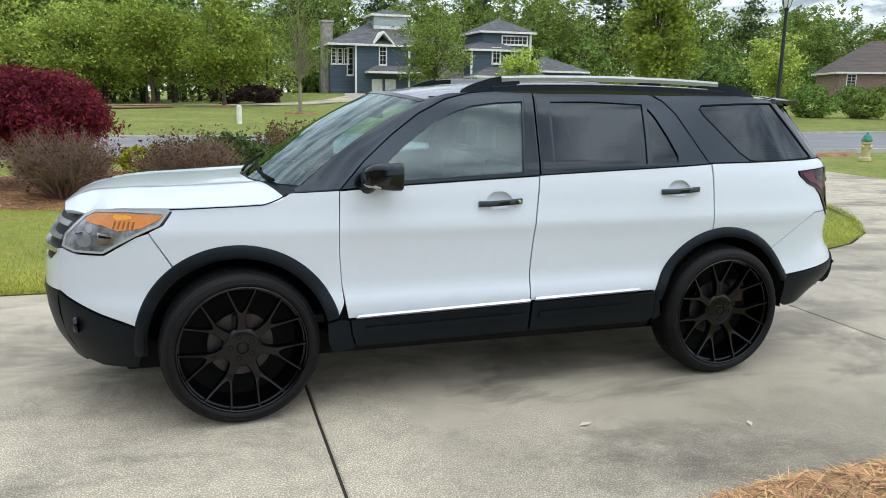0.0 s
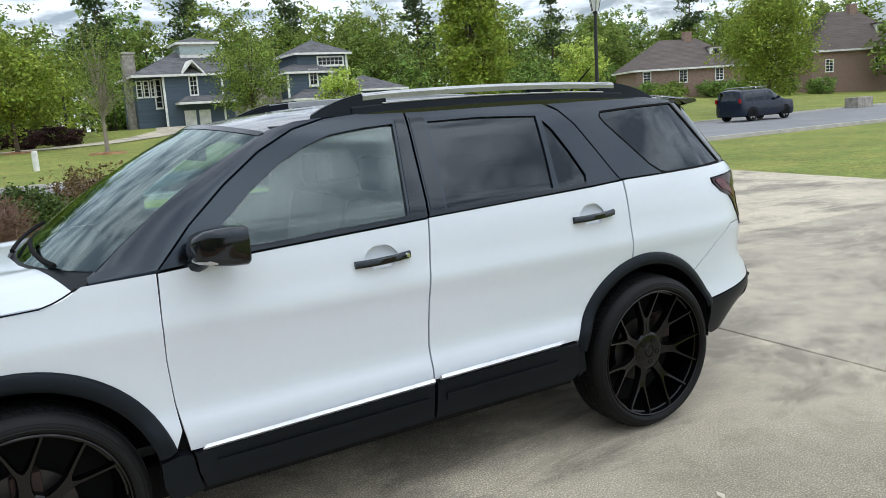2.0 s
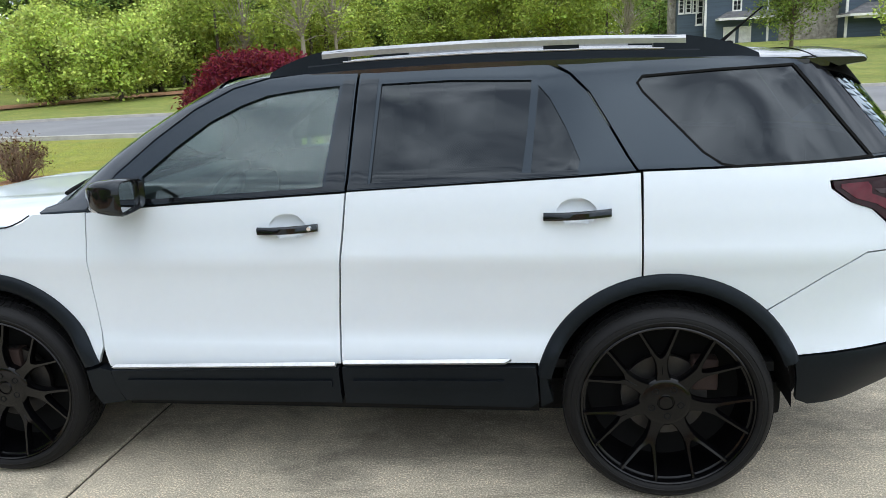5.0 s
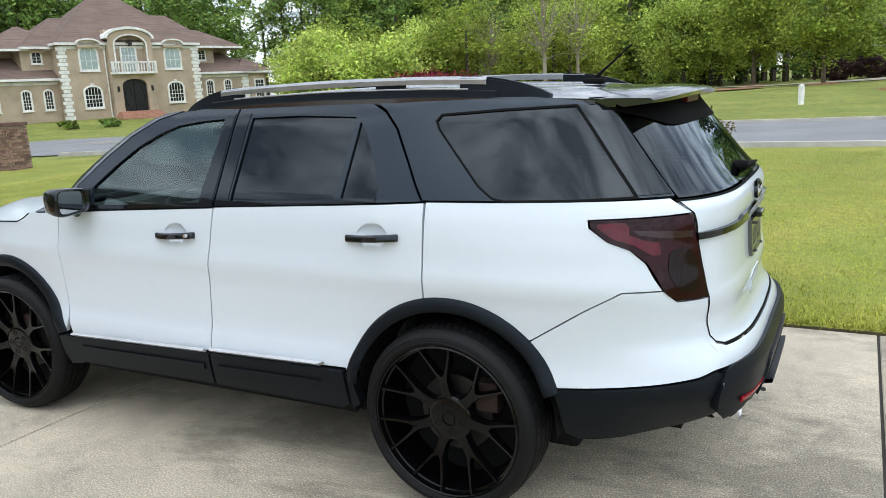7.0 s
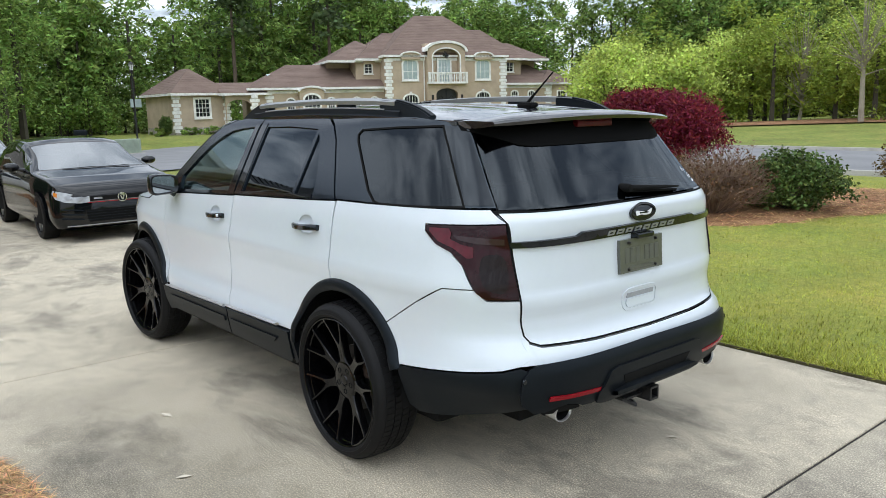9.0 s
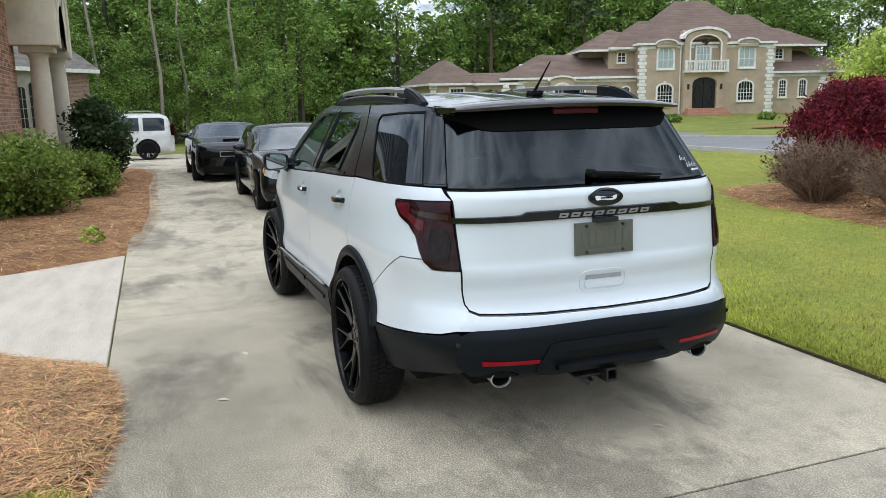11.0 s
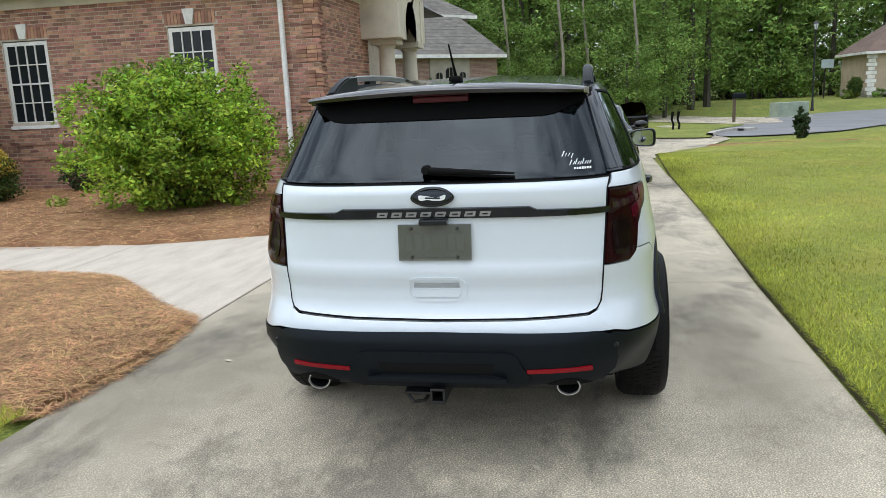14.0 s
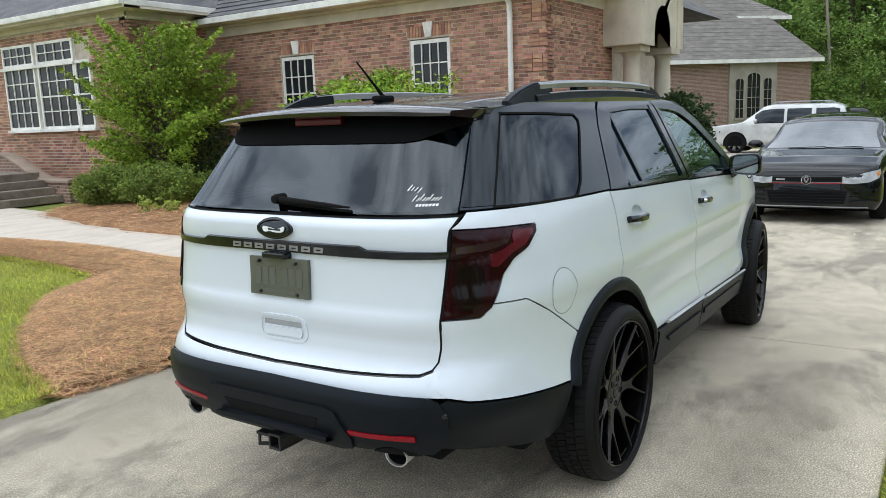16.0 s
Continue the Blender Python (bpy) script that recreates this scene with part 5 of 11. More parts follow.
    for y0, w_, tall in ((-4.95, 0.50, 2.1), (-4.02, 0.84, 2.3), (-3.08, 0.50, 2.1)):
        win = window(g, 0, 0, w_, tall, 2 if w_ < 0.6 else 3, 4, bar=0.010, frame_w=0.03, arched=True, deep=0.02, mat=M["bay_stucco"])
        win.matrix_basis = pose(0.15, y0, 1.16, 0, 0, 90)
    hip_roof("roof", -9, 0, -13, 0, 4.35, 10.2, M["weathered_shingle"], g)
    boxed("upper_wall", (-8, -2.2, -3.4, -0.6, 4.4, 7.0), M["bay_stucco"], g)
    hip_roof("upper_roof", -8, -2.2, -3.4, -0.6, 7.0, 8.4, M["weathered_shingle"], g)
    return h


M["cheek_cap"] = material("tan_capping", (0.30, 0.225, 0.17), 0.85, scale=3, fine=30, bump=0.2)
M["bay_stucco"] = material("greige_render", (0.36, 0.325, 0.275), 0.85, scale=1.5, fine=40, bump=0.1)
M["weathered_shingle"] = material("weathered_shingles", (0.20, 0.185, 0.165), 0.9, dark=(0.13, 0.12, 0.108), light=(0.29, 0.27, 0.24), scale=1.5, fine=9, bump=0.4, stretch=(1, 1, 4))
# black colour that stands in for the dark of closed hollows
M["inner_black"] = material("unlit_hollow_black", (0.01, 0.01, 0.012), 0.9, bump=0)
near_house()

import mathutils.geometry
# ---- the white and black sport utility vehicle ----
M["white_paint"] = material("white_car_paint", (0.660, 0.715, 0.765), 0.30, coat=0.8, bump=0, scale=0.7, fine=20, dark=(0.645, 0.70, 0.75), light=(0.675, 0.73, 0.78), spec=0.4)
M["black_paint"] = material("black_vinyl_wrap", (0.006, 0.009, 0.014), 0.17, spec=0.62, bump=0, scale=1, fine=20)
M["gloss_black"] = material("gloss_black", (0.006, 0.006, 0.007), 0.08, coat=0.25, spec=0.4, bump=0)
M["cladding"] = material("charcoal_plastic", (0.0065, 0.008, 0.010), 0.42, spec=0.18, bump=0.12, bump_scale=400, bump_dist=0.001, scale=3, fine=50)
for nm in ("black_paint", "gloss_black", "cladding"):
    # the sky's blue is put into the reflection tint of films and plastics
    M[nm].node_tree.nodes["Principled BSDF"].inputs["Specular Tint"].default_value = (0.74, 0.88, 1.0, 1)
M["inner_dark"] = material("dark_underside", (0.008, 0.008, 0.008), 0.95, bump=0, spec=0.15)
M["rubber"] = material("tyre_rubber", (0.0065, 0.0065, 0.007), 0.58, spec=0.2, scale=6, fine=60, bump=0.1)
M["rim_black"] = material("satin_black_rim", (0.0020, 0.0020, 0.0024), 0.15, spec=0.34, bump=0)
M["strip_bright"] = material("bright_strip", (0.58, 0.59, 0.60), 0.30, metal=0.6, bump=0)
M["chrome"] = material("chrome", (0.78, 0.79, 0.81), 0.22, metal=1.0, bump=0)
M["pipe_steel"] = material("bright_exhaust_steel", (0.72, 0.72, 0.72), 0.32, metal=0.85, bump=0)
M["satin_silver"] = material("satin_silver_rail", (0.36, 0.37, 0.385), 0.35, metal=0.7, bump=0)
M["steel"] = material("brake_steel", (0.075, 0.072, 0.07), 0.5, metal=1.0, bump=0.1)
M["rust"] = material("rusty_caliper", (0.035, 0.019, 0.015), 0.8, bump=0.3)
M["tint"] = glass("dark_tinted_glass", (0.020, 0.023, 0.028), index=1.54, gloss_tint=(0.84, 0.93, 1.0))
M["tint_back"] = glass("smoked_back_glass", (0.045, 0.052, 0.060), index=1.52, gloss_tint=(0.82, 0.92, 1.0))
M["clear_glass"] = glass("green_tinted_glass", (0.74, 0.92, 0.90), index=1.90, gloss_tint=(0.84, 1.0, 0.98))
M["screen_glass"] = glass("windscreen_glass", (0.60, 0.80, 0.78), index=1.8, gloss_tint=(0.84, 1.0, 0.98))
M["lens_edge"] = material("clear_lens_border", (0.42, 0.42, 0.41), 0.12, coat=0.5, bump=0)
M["amber_rib"] = material("dark_amber", (0.28, 0.085, 0.008), 0.2, bump=0)
M["amber_bright"] = material("bright_amber", (0.85, 0.36, 0.02), 0.15, bump=0)
M["amber"] = material("amber_lens", (0.62, 0.20, 0.022), 0.08, coat=0.6, bump=0.25, bump_scale=90, bump_dist=0.004)
M["clear_lens"] = material("smoked_clear_lens", (0.16, 0.17, 0.18), 0.08, coat=1.0, bump=0, dark=(0.03, 0.03, 0.033), light=(0.42, 0.44, 0.46), scale=7, fine=18)
M["red_lens"] = material("smoked_red_lens", (0.017, 0.0015, 0.003), 0.08, spec=0.28, bump=0, dark=(0.009, 0.0012, 0.002), light=(0.028, 0.002, 0.006), scale=4, fine=12)
M["smoke_lens"] = material("dark_smoked_lens", (0.008, 0.003, 0.0035), 0.08, spec=0.28, bump=0)
M["red_reflector"] = material("red_reflector", (0.27, 0.005, 0.012), 0.2, spec=0.3, bump=0.15, bump_scale=300, bump_dist=0.002)
M["plate"] = material("smoked_plate_cover", (0.095, 0.10, 0.085), 0.25, bump=0.2, bump_scale=30, coat=0.5, bump_dist=0.003)
M["plate_ink"] = material("worn_plate_ink", (0.10, 0.105, 0.088), 0.35, bump=0)
M["white_vinyl"] = material("white_sticker", (0.85, 0.85, 0.85), 0.5, bump=0)
# grey cloth darkened in colour for the dim cabin behind tinted glass
M["cloth"] = material("dimmed_grey_upholstery", (0.055, 0.057, 0.06), 0.85, bump=0.02, scale=5, fine=90)
M["dash"] = material("dark_dashboard", (0.03, 0.032, 0.034), 0.6, bump=0.02)


def table(rows, sigma=0.014):
    """A smooth curve through rows of (at, value)."""
    a, v = np.array(rows, float).T
    t = np.linspace(a[0] - 0.2, a[-1] + 0.2, 900)
    y = np.interp(t, a, v)
    k = np.exp(-0.5 * (np.arange(-60, 61) * (t[1] - t[0]) / sigma) ** 2)
    y = np.convolve(np.pad(y, 60, mode="edge"), k / k.sum(), mode="valid")
    return lambda q: np.interp(q, t, y)


HALF = table([(0.25, 0.935), (0.33, 0.955), (0.42, 0.978), (0.50, 0.990), (0.565, 0.996), (0.605, 0.992), (0.650, 0.975), (0.70, 0.968), (0.80, 0.968), (0.91, 0.971), (0.955, 0.980),
              (0.990, 0.979), (1.05, 0.966), (1.14, 0.955), (1.22, 0.941), (1.285, 0.922), (1.40, 0.866), (1.50, 0.817), (1.60, 0.768), (1.66, 0.735), (1.71, 0.690)])
BACK = table([(0.30, 2.40), (0.38, 2.45), (0.46, 2.513), (0.55, 2.543), (0.64, 2.550), (0.70, 2.538), (0.735, 2.498), (0.76, 2.475), (0.84, 2.464), (0.90, 2.477),
              (0.932, 2.475), (0.958, 2.464), (1.06, 2.458), (1.15, 2.456), (1.21, 2.470), (1.27, 2.470), (1.30, 2.425), (1.36, 2.375), (1.65, 2.155), (1.75, 2.08)], 0.012)
NOSE = table([(0.25, 2.30), (0.40, 2.39), (0.52, 2.42), (0.62, 2.43), (0.75, 2.425), (0.88, 2.40), (0.98, 2.34), (1.06, 2.25), (1.15, 2.15), (1.3, 2.1)])


def half_width(x, z):
    """Half the body's width at a place along it and a height; it closes at nose and tail."""
    x, z = np.asarray(x, float), np.asarray(z, float)
    taper = np.interp(z, [0.70, 0.95, 1.12, 1.28], [0.022, 0.026, 0.040, 0.062])
    w = HALF(z) * (1 - taper * smoothstep(0.9, 2.35, x)) * (1 - 0.04 * smoothstep(0.9, 1.9, -x))
    bx = np.clip((x - 1.35) / (BACK(z) - 1.35), 0, 1) ** 4.2
    fx = np.clip((-x - 1.15) / (NOSE(z) - 1.15), 0, 1) ** 3.0
    return w * np.maximum(1 - bx, 0) ** (1 / 4.2) * np.maximum(1 - fx, 0) ** (1 / 3.0)


def end_x(y, z, sign):
    """How far along the body the skin lies at a place across it: the tail for sign 1, the nose for -1."""
    y, z = np.abs(np.asarray(y, float)), np.asarray(z, float)
    lo = np.full(np.broadcast(y, z).shape, 1.2)
    hi = (BACK(z) if sign > 0 else NOSE(z)) * np.ones_like(lo)
    for _ in range(34):
        mid_x = (lo + hi) / 2
        wide = half_width(sign * mid_x, z) > y
        lo, hi = np.where(wide, mid_x, lo), np.where(wide, hi, mid_x)
    return sign * lo


def flank(s):
    return lambda a, b: np.stack([a, s * half_width(a, b), b], -1)


def tail_map(a, b):
    return np.stack([end_x(a, b, 1), a, b], -1)


def nose_map(a, b):
    return np.stack([end_x(a, b, -1), a, b], -1)


ROOF_C = table([(-0.75, 1.60), (-0.5, 1.68), (-0.2, 1.722), (0.2, 1.744), (0.7, 1.752), (1.2, 1.745), (1.7, 1.722), (2.1, 1.69), (2.35, 1.665)], 0.08)
HOOD_C = table([(-2.4, 1.0), (-2.32, 1.05), (-2.27, 1.095), (-2.2, 1.122), (-2.1, 1.144), (-1.95, 1.158), (-1.73, 1.164), (-1.5, 1.174), (-1.3, 1.184), (-1.0, 1.20)], 0.03)


def roof_map(a, b):
    q = np.abs(b) / 0.71
    ribs = sum(np.exp(-((np.abs(b) - at) / 0.012) ** 2) for at in (0.13, 0.31, 0.49)) * 0.005 * smoothstep(-0.25, 0.1, a) * (1 - smoothstep(1.7, 1.95, a))
    return np.stack([a, b, ROOF_C(a) - 0.046 * q**2.6 - 0.022 * np.clip(q, 0, 1) ** 2 * smoothstep(0.05, -0.42, a) + ribs], -1)


def hood_map(a, b):
    q = np.abs(b) / np.maximum(half_width(np.clip(a, -2.15, -1.1), 1.09), 0.45)
    return np.stack([a, b, HOOD_C(a) - 0.066 * np.clip(q, 0, 1.1)**2.8 + 0.012 * smoothstep(0.42, 0.55, q) * (1 - smoothstep(0.6, 0.95, q))], -1)


def lined(outline, step):
    """The outline with points no further apart than step."""
    out = []
    for i, p in enumerate(outline):
        q = outline[(i + 1) % len(outline)]
        n = max(1, int(math.hypot(q[0] - p[0], q[1] - p[1]) / step + 0.5))
        out += [(p[0] + (q[0] - p[0]) * k / n, p[1] + (q[1] - p[1]) * k / n) for k in range(n)]
    return out


def shrunk(outline, d):
    """The outline drawn in by d on all sides."""
    n = len(outline)
    area = sum(outline[i][0] * outline[(i + 1) % n][1] - outline[(i + 1) % n][0] * outline[i][1] for i in range(n))
    sg, out = (1 if area > 0 else -1), []
    for i in range(n):
        p0, p1, p2 = (Vector(outline[(i + k) % n]) for k in (-1, 0, 1))
        a, b = (p1 - p0).normalized(), (p2 - p1).normalized()
        na, nb = Vector((-a.y, a.x)) * sg, Vector((-b.y, b.x)) * sg
        bis = (na + nb)
        k = 1 / max(0.35, 1 + na.dot(nb))
        out.append(tuple(p1 + bis * k * d))
    return out


def panel(name, outline, surface, mat, parent, label="", holes=(), proud=0.0, rim=0.02, gap=0.0018, grid=0.045, edge=0.03, flip=False, close=True, calm=0.0):
    """A body panel: an outline in two coordinates laid on a curved surface, with its edges turned in by rim."""
    loops = [lined(shrunk(outline, gap), edge)] + [lined(shrunk(h, -gap), edge) for h in holes]
    pts, edges = [], []
    for lp in loops:
        base = len(pts)
        pts += [Vector(p) for p in lp]
        edges += [(base + i, base + (i + 1) % len(lp)) for i in range(len(lp))]
    xs, ys = [p[0] for p in loops[0]], [p[1] for p in loops[0]]
    gxs, gys = np.meshgrid(np.arange(min(xs) + grid / 2, max(xs), grid), np.arange(min(ys) + grid / 2, max(ys), grid))
    gxs, gys = gxs.ravel(), gys.ravel()
    keep = inside(gxs, gys, shrunk(loops[0], grid * 0.3))
    for lp in loops[1:]:
        keep &= ~inside(gxs, gys, shrunk(lp, -grid * 0.3))
    pts += [Vector((float(a), float(b))) for a, b in zip(gxs[keep], gys[keep])]
    v2, e2, f2, *_ = mathutils.geometry.delaunay_2d_cdt(pts, edges, [], 1, 1e-6)
    ab = np.array([tuple(v) for v in v2])
    h = 1e-3
    P = surface(ab[:, 0], ab[:, 1])
    N = np.cross(surface(ab[:, 0] + h, ab[:, 1]) - surface(ab[:, 0] - h, ab[:, 1]), surface(ab[:, 0], ab[:, 1] + h) - surface(ab[:, 0], ab[:, 1] - h))
    N /= np.linalg.norm(N, axis=1, keepdims=True) + 1e-12
    centre = np.array([0.0, 0.0, 0.75])
    if ((P - centre) * N).sum() < 0:
        N = -N
    P = P + N * proud
    if calm:
        N = N * (1 - calm) + N.mean(0) * calm
        N /= np.linalg.norm(N, axis=1, keepdims=True)
    verts, norms = P.tolist(), N.tolist()
    faces = []
    if holes:
        mid_f = np.array([ab[list(f)].mean(0) for f in f2])
        out_f = np.zeros(len(f2), bool)
        for lp in loops[1:]:
            out_f |= inside(mid_f[:, 0], mid_f[:, 1], lp)
        f2 = [f for f, o in zip(f2, out_f) if not o]
    for f in f2:
        a, b, c = (P[i] for i in f[:3])
        ok = np.dot(np.cross(b - a, c - a), N[f[0]]) > 0
        faces.append(tuple(f) if ok else tuple(f)[::-1])
    if rim:
        count = {}
        for f in faces:
            for i in range(len(f)):
                count.setdefault(frozenset((f[i], f[(i + 1) % len(f)])), []).append((f[i], f[(i + 1) % len(f)]))
        for es in count.values():
            if len(es) == 1:
                i, j = es[0]
                out = np.cross(P[j] - P[i], N[i])
                out /= np.linalg.norm(out) + 1e-12
                base = len(verts)
                # a small rolled edge, then the turned-in flange
                e0, e1 = P[i], P[j]
                verts += [e0.tolist(), e1.tolist(), (e1 - N[j] * rim).tolist(), (e0 - N[i] * rim).tolist()]
                norms += [out.tolist()] * 4
                faces.append((base + 1, base, base + 3, base + 2))
    me = bpy.data.meshes.new(name)
    me.from_pydata(verts, [], faces)
    me.materials.append(mat)
    me.polygons.foreach_set("use_smooth", [True] * len(me.polygons))
    me.update()
    me.normals_split_custom_set_from_vertices(norms)
    ob = new(name, me)
    if parent is not None:
        ob.parent = parent
    return tagged(ob, label)


def arc(cx, cz, r, a0, a1, n=18, squash=1.0):
    return [(cx + r * math.cos(radians(a0 + (a1 - a0) * k / n)), cz + squash * r * math.sin(radians(a0 + (a1 - a0) * k / n))) for k in range(n + 1)]


AXLE, AXLE_R, HUB_Z = 1.43, 1.418, 0.397
BELT = [(-0.915, 1.180), (-0.55, 1.203), (0.195, 1.237), (1.12, 1.277), (1.32, 1.287)]


def glass_edge(z):
    """Where the back window ends across the tail."""
    return float(np.interp(z, [1.295, 1.64], [0.718, 0.624]))


def flank_x(y, z):
    return float(end_x(np.array([y]), np.array([z]), 1)[0])


def car_wheel(car, x, s, turned, phase):
    """A wide low-profile tyre on a black rim with seven forked spokes."""
    w = new("wheel")
    w.parent = car
    w.matrix_basis = pose(x, s * 0.90, HUB_Z, 0, 0, turned + (0 if s < 0 else 180)) @ pose(0, -0.125, 0)
    # local: y points inwards, so the outer face looks along -y
    bm = bmesh.new()
    half = [(0.322, 0.018), (0.330, 0.003), (0.342, -0.004), (0.356, -0.003), (0.369, 0.004), (0.380, 0.015), (0.3875, 0.028), (0.3915, 0.042)]
    lathe(bm, half + [(r, 0.243 - h) for r, h in half[::-1]], 80, "y")
    # raised bands on the sidewall
    for r0, h0 in ((0.3445, -0.0062), (0.3640, -0.0012)):
        lathe(bm, [(r0 - 0.003, h0 + 0.003), (r0, h0), (r0 + 0.003, h0 + 0.002)], 80, "y")
    # tread blocks in four ribs
    for c0, c1, shift in ((0.036, 0.076, 0.0), (0.083, 0.119, 0.5), (0.126, 0.162, 0.2), (0.169, 0.207, 0.6)):
        for k in range(76):
            t0 = 2 * math.pi * (k + shift) / 76
            t1 = t0 + 2 * math.pi / 76 * 0.86
            low, high = [], []
            for a, h in ((t0, c0), (t1, c0), (t1 + 0.018, c1), (t0 + 0.018, c1)):
                r1 = 0.3975 - (0.004 if h in (0.036, 0.207) else 0)
                low.append(bm.verts.new((0.389 * math.cos(a), h, 0.389 * math.sin(a))))
                high.append(bm.verts.new((r1 * math.cos(a), h, r1 * math.sin(a))))
            bm.faces.new(high)
            for i in range(4):
                bm.faces.new((low[i], low[(i + 1) % 4], high[(i + 1) % 4], high[i]))
    for v in bm.verts:
        v.co.z = max(v.co.z, -HUB_Z + 0.0005)
    bmesh.ops.recalc_face_normals(bm, faces=bm.faces)
    part("tyre", bm, M["rubber"], w, "low-profile black tyre", smooth=True, flat_angle=35)
    bm = bmesh.new()
    lathe(bm, [(0.328, 0.014), (0.3265, 0.004), (0.322, 0.001), (0.317, 0.004), (0.3145, 0.016), (0.3135, 0.030), (0.307, 0.033), (0.3055, 0.048), (0.302, 0.075), (0.298, 0.13), (0.295, 0.20), (0.31, 0.235), (0.325, 0.24)], 80, "y")
    part("rim", bm, M["rim_black"], w, "black rim barrel", smooth=True, flat_angle=40)
    # each spoke is a stem that forks halfway out; the edge rows are (out along, across) for its outer and its inner side
    fork = (((0.062, 0.034), (0.070, 0.0)), ((0.088, 0.0345), (0.090, 0.0)), ((0.104, 0.0275), (0.106, 0.0)), ((0.122, 0.0240), (0.124, 0.0)), ((0.145, 0.0232), (0.147, 0.0)), ((0.168, 0.0258), (0.168, 0.0)),
            ((0.186, 0.0310), (0.183, 0.0)), ((0.205, 0.0378), (0.197, 0.0115)), ((0.232, 0.0480), (0.224, 0.0255)), ((0.262, 0.0600), (0.256, 0.0402)), ((0.292, 0.0722), (0.288, 0.0540)), ((0.3135, 0.0810), (0.3165, 0.0640)))
    for k in range(7):
        bm = bmesh.new()
        base = 2 * math.pi * k / 7 + radians(phase)
        c, t_ = Vector((math.cos(base), math.sin(base))), Vector((-math.sin(base), math.cos(base)))
        for sg in (-1, 1):
            rows = []
            for i, (po, pi) in enumerate(fork):
                d = float(np.interp(po[0], [0.06, 0.10, 0.15, 0.20, 0.26, 0.315], [0.056, 0.055, 0.050, 0.041, 0.027, 0.010]))
                th = float(np.interp(po[0], [0.06, 0.2, 0.315], [0.040, 0.038, 0.030]))
                forked = i >= 7
                row = []
                for f, dd in ((0, d + th), (0, d + 0.010), (0.22, d), (0.78 if forked else 0.9, d), (1, d + 0.010 if forked else d), (1, d + th)):
                    p = c * (po[0] + (pi[0] - po[0]) * f) + t_ * sg * (po[1] + (pi[1] - po[1]) * f)
                    row.append(bm.verts.new((p.x, dd, p.y)))
                rows.append(row)
            for r0, r1 in zip(rows, rows[1:]):
                for i in range(5):
                    bm.faces.new((r0[i], r0[i + 1], r1[i + 1], r1[i]))
        bmesh.ops.remove_doubles(bm, verts=bm.verts, dist=1e-5)
        bmesh.ops.recalc_face_normals(bm, faces=bm.faces)
        part("spoke", bm, M["rim_black"], w, "forked black spoke", smooth=True, flat_angle=42)
    bm = bmesh.new()
    lathe(bm, [(0.0, 0.049), (0.024, 0.050), (0.027, 0.055), (0.031, 0.056), (0.033, 0.0525), (0.078, 0.0530), (0.094, 0.0555), (0.099, 0.060), (0.100, 0.095)], 56, "y")
    part("hub", bm, M["rim_black"], w, "black wheel hub", smooth=True, flat_angle=35)
    for k in range(5):
        t = 2 * math.pi * k / 5 + radians(phase) + math.pi / 7
        bm = bmesh.new()
        lathe(bm, [(0.0, 0.0575), (0.008, 0.0575), (0.0095, 0.0515), (0.0135, 0.0505), (0.0145, 0.054)], 14, "y", (0.058 * math.cos(t), 0, 0.058 * math.sin(t)))
        part("lug_nut", bm, M["inner_dark"], w, smooth=True)
    bm = bmesh.new()
    lathe(bm, [(0.08, 0.125), (0.165, 0.125), (0.165, 0.15), (0.08, 0.15)], 40, "y")
    part("brake_disc", bm, M["steel"], w, "dull steel brake disc", smooth=True, flat_angle=30)
    bm = bmesh.new()
    box(bm, 0.07 * (1 if x > 0 else -1) + 0.03, 0.07 * (1 if x > 0 else -1) + 0.13, 0.10, 0.17, 0.03, 0.16, 0.012)
    part("brake_caliper", bm, M["rust"], w, "rust-brown brake caliper")
    bm = bmesh.new()
    lathe(bm, [(0.0, 0.2), (0.30, 0.2), (0.30, 0.23), (0.0, 0.23)], 24, "y")
    part("backing_plate", bm, M["inner_dark"], w)
    return w


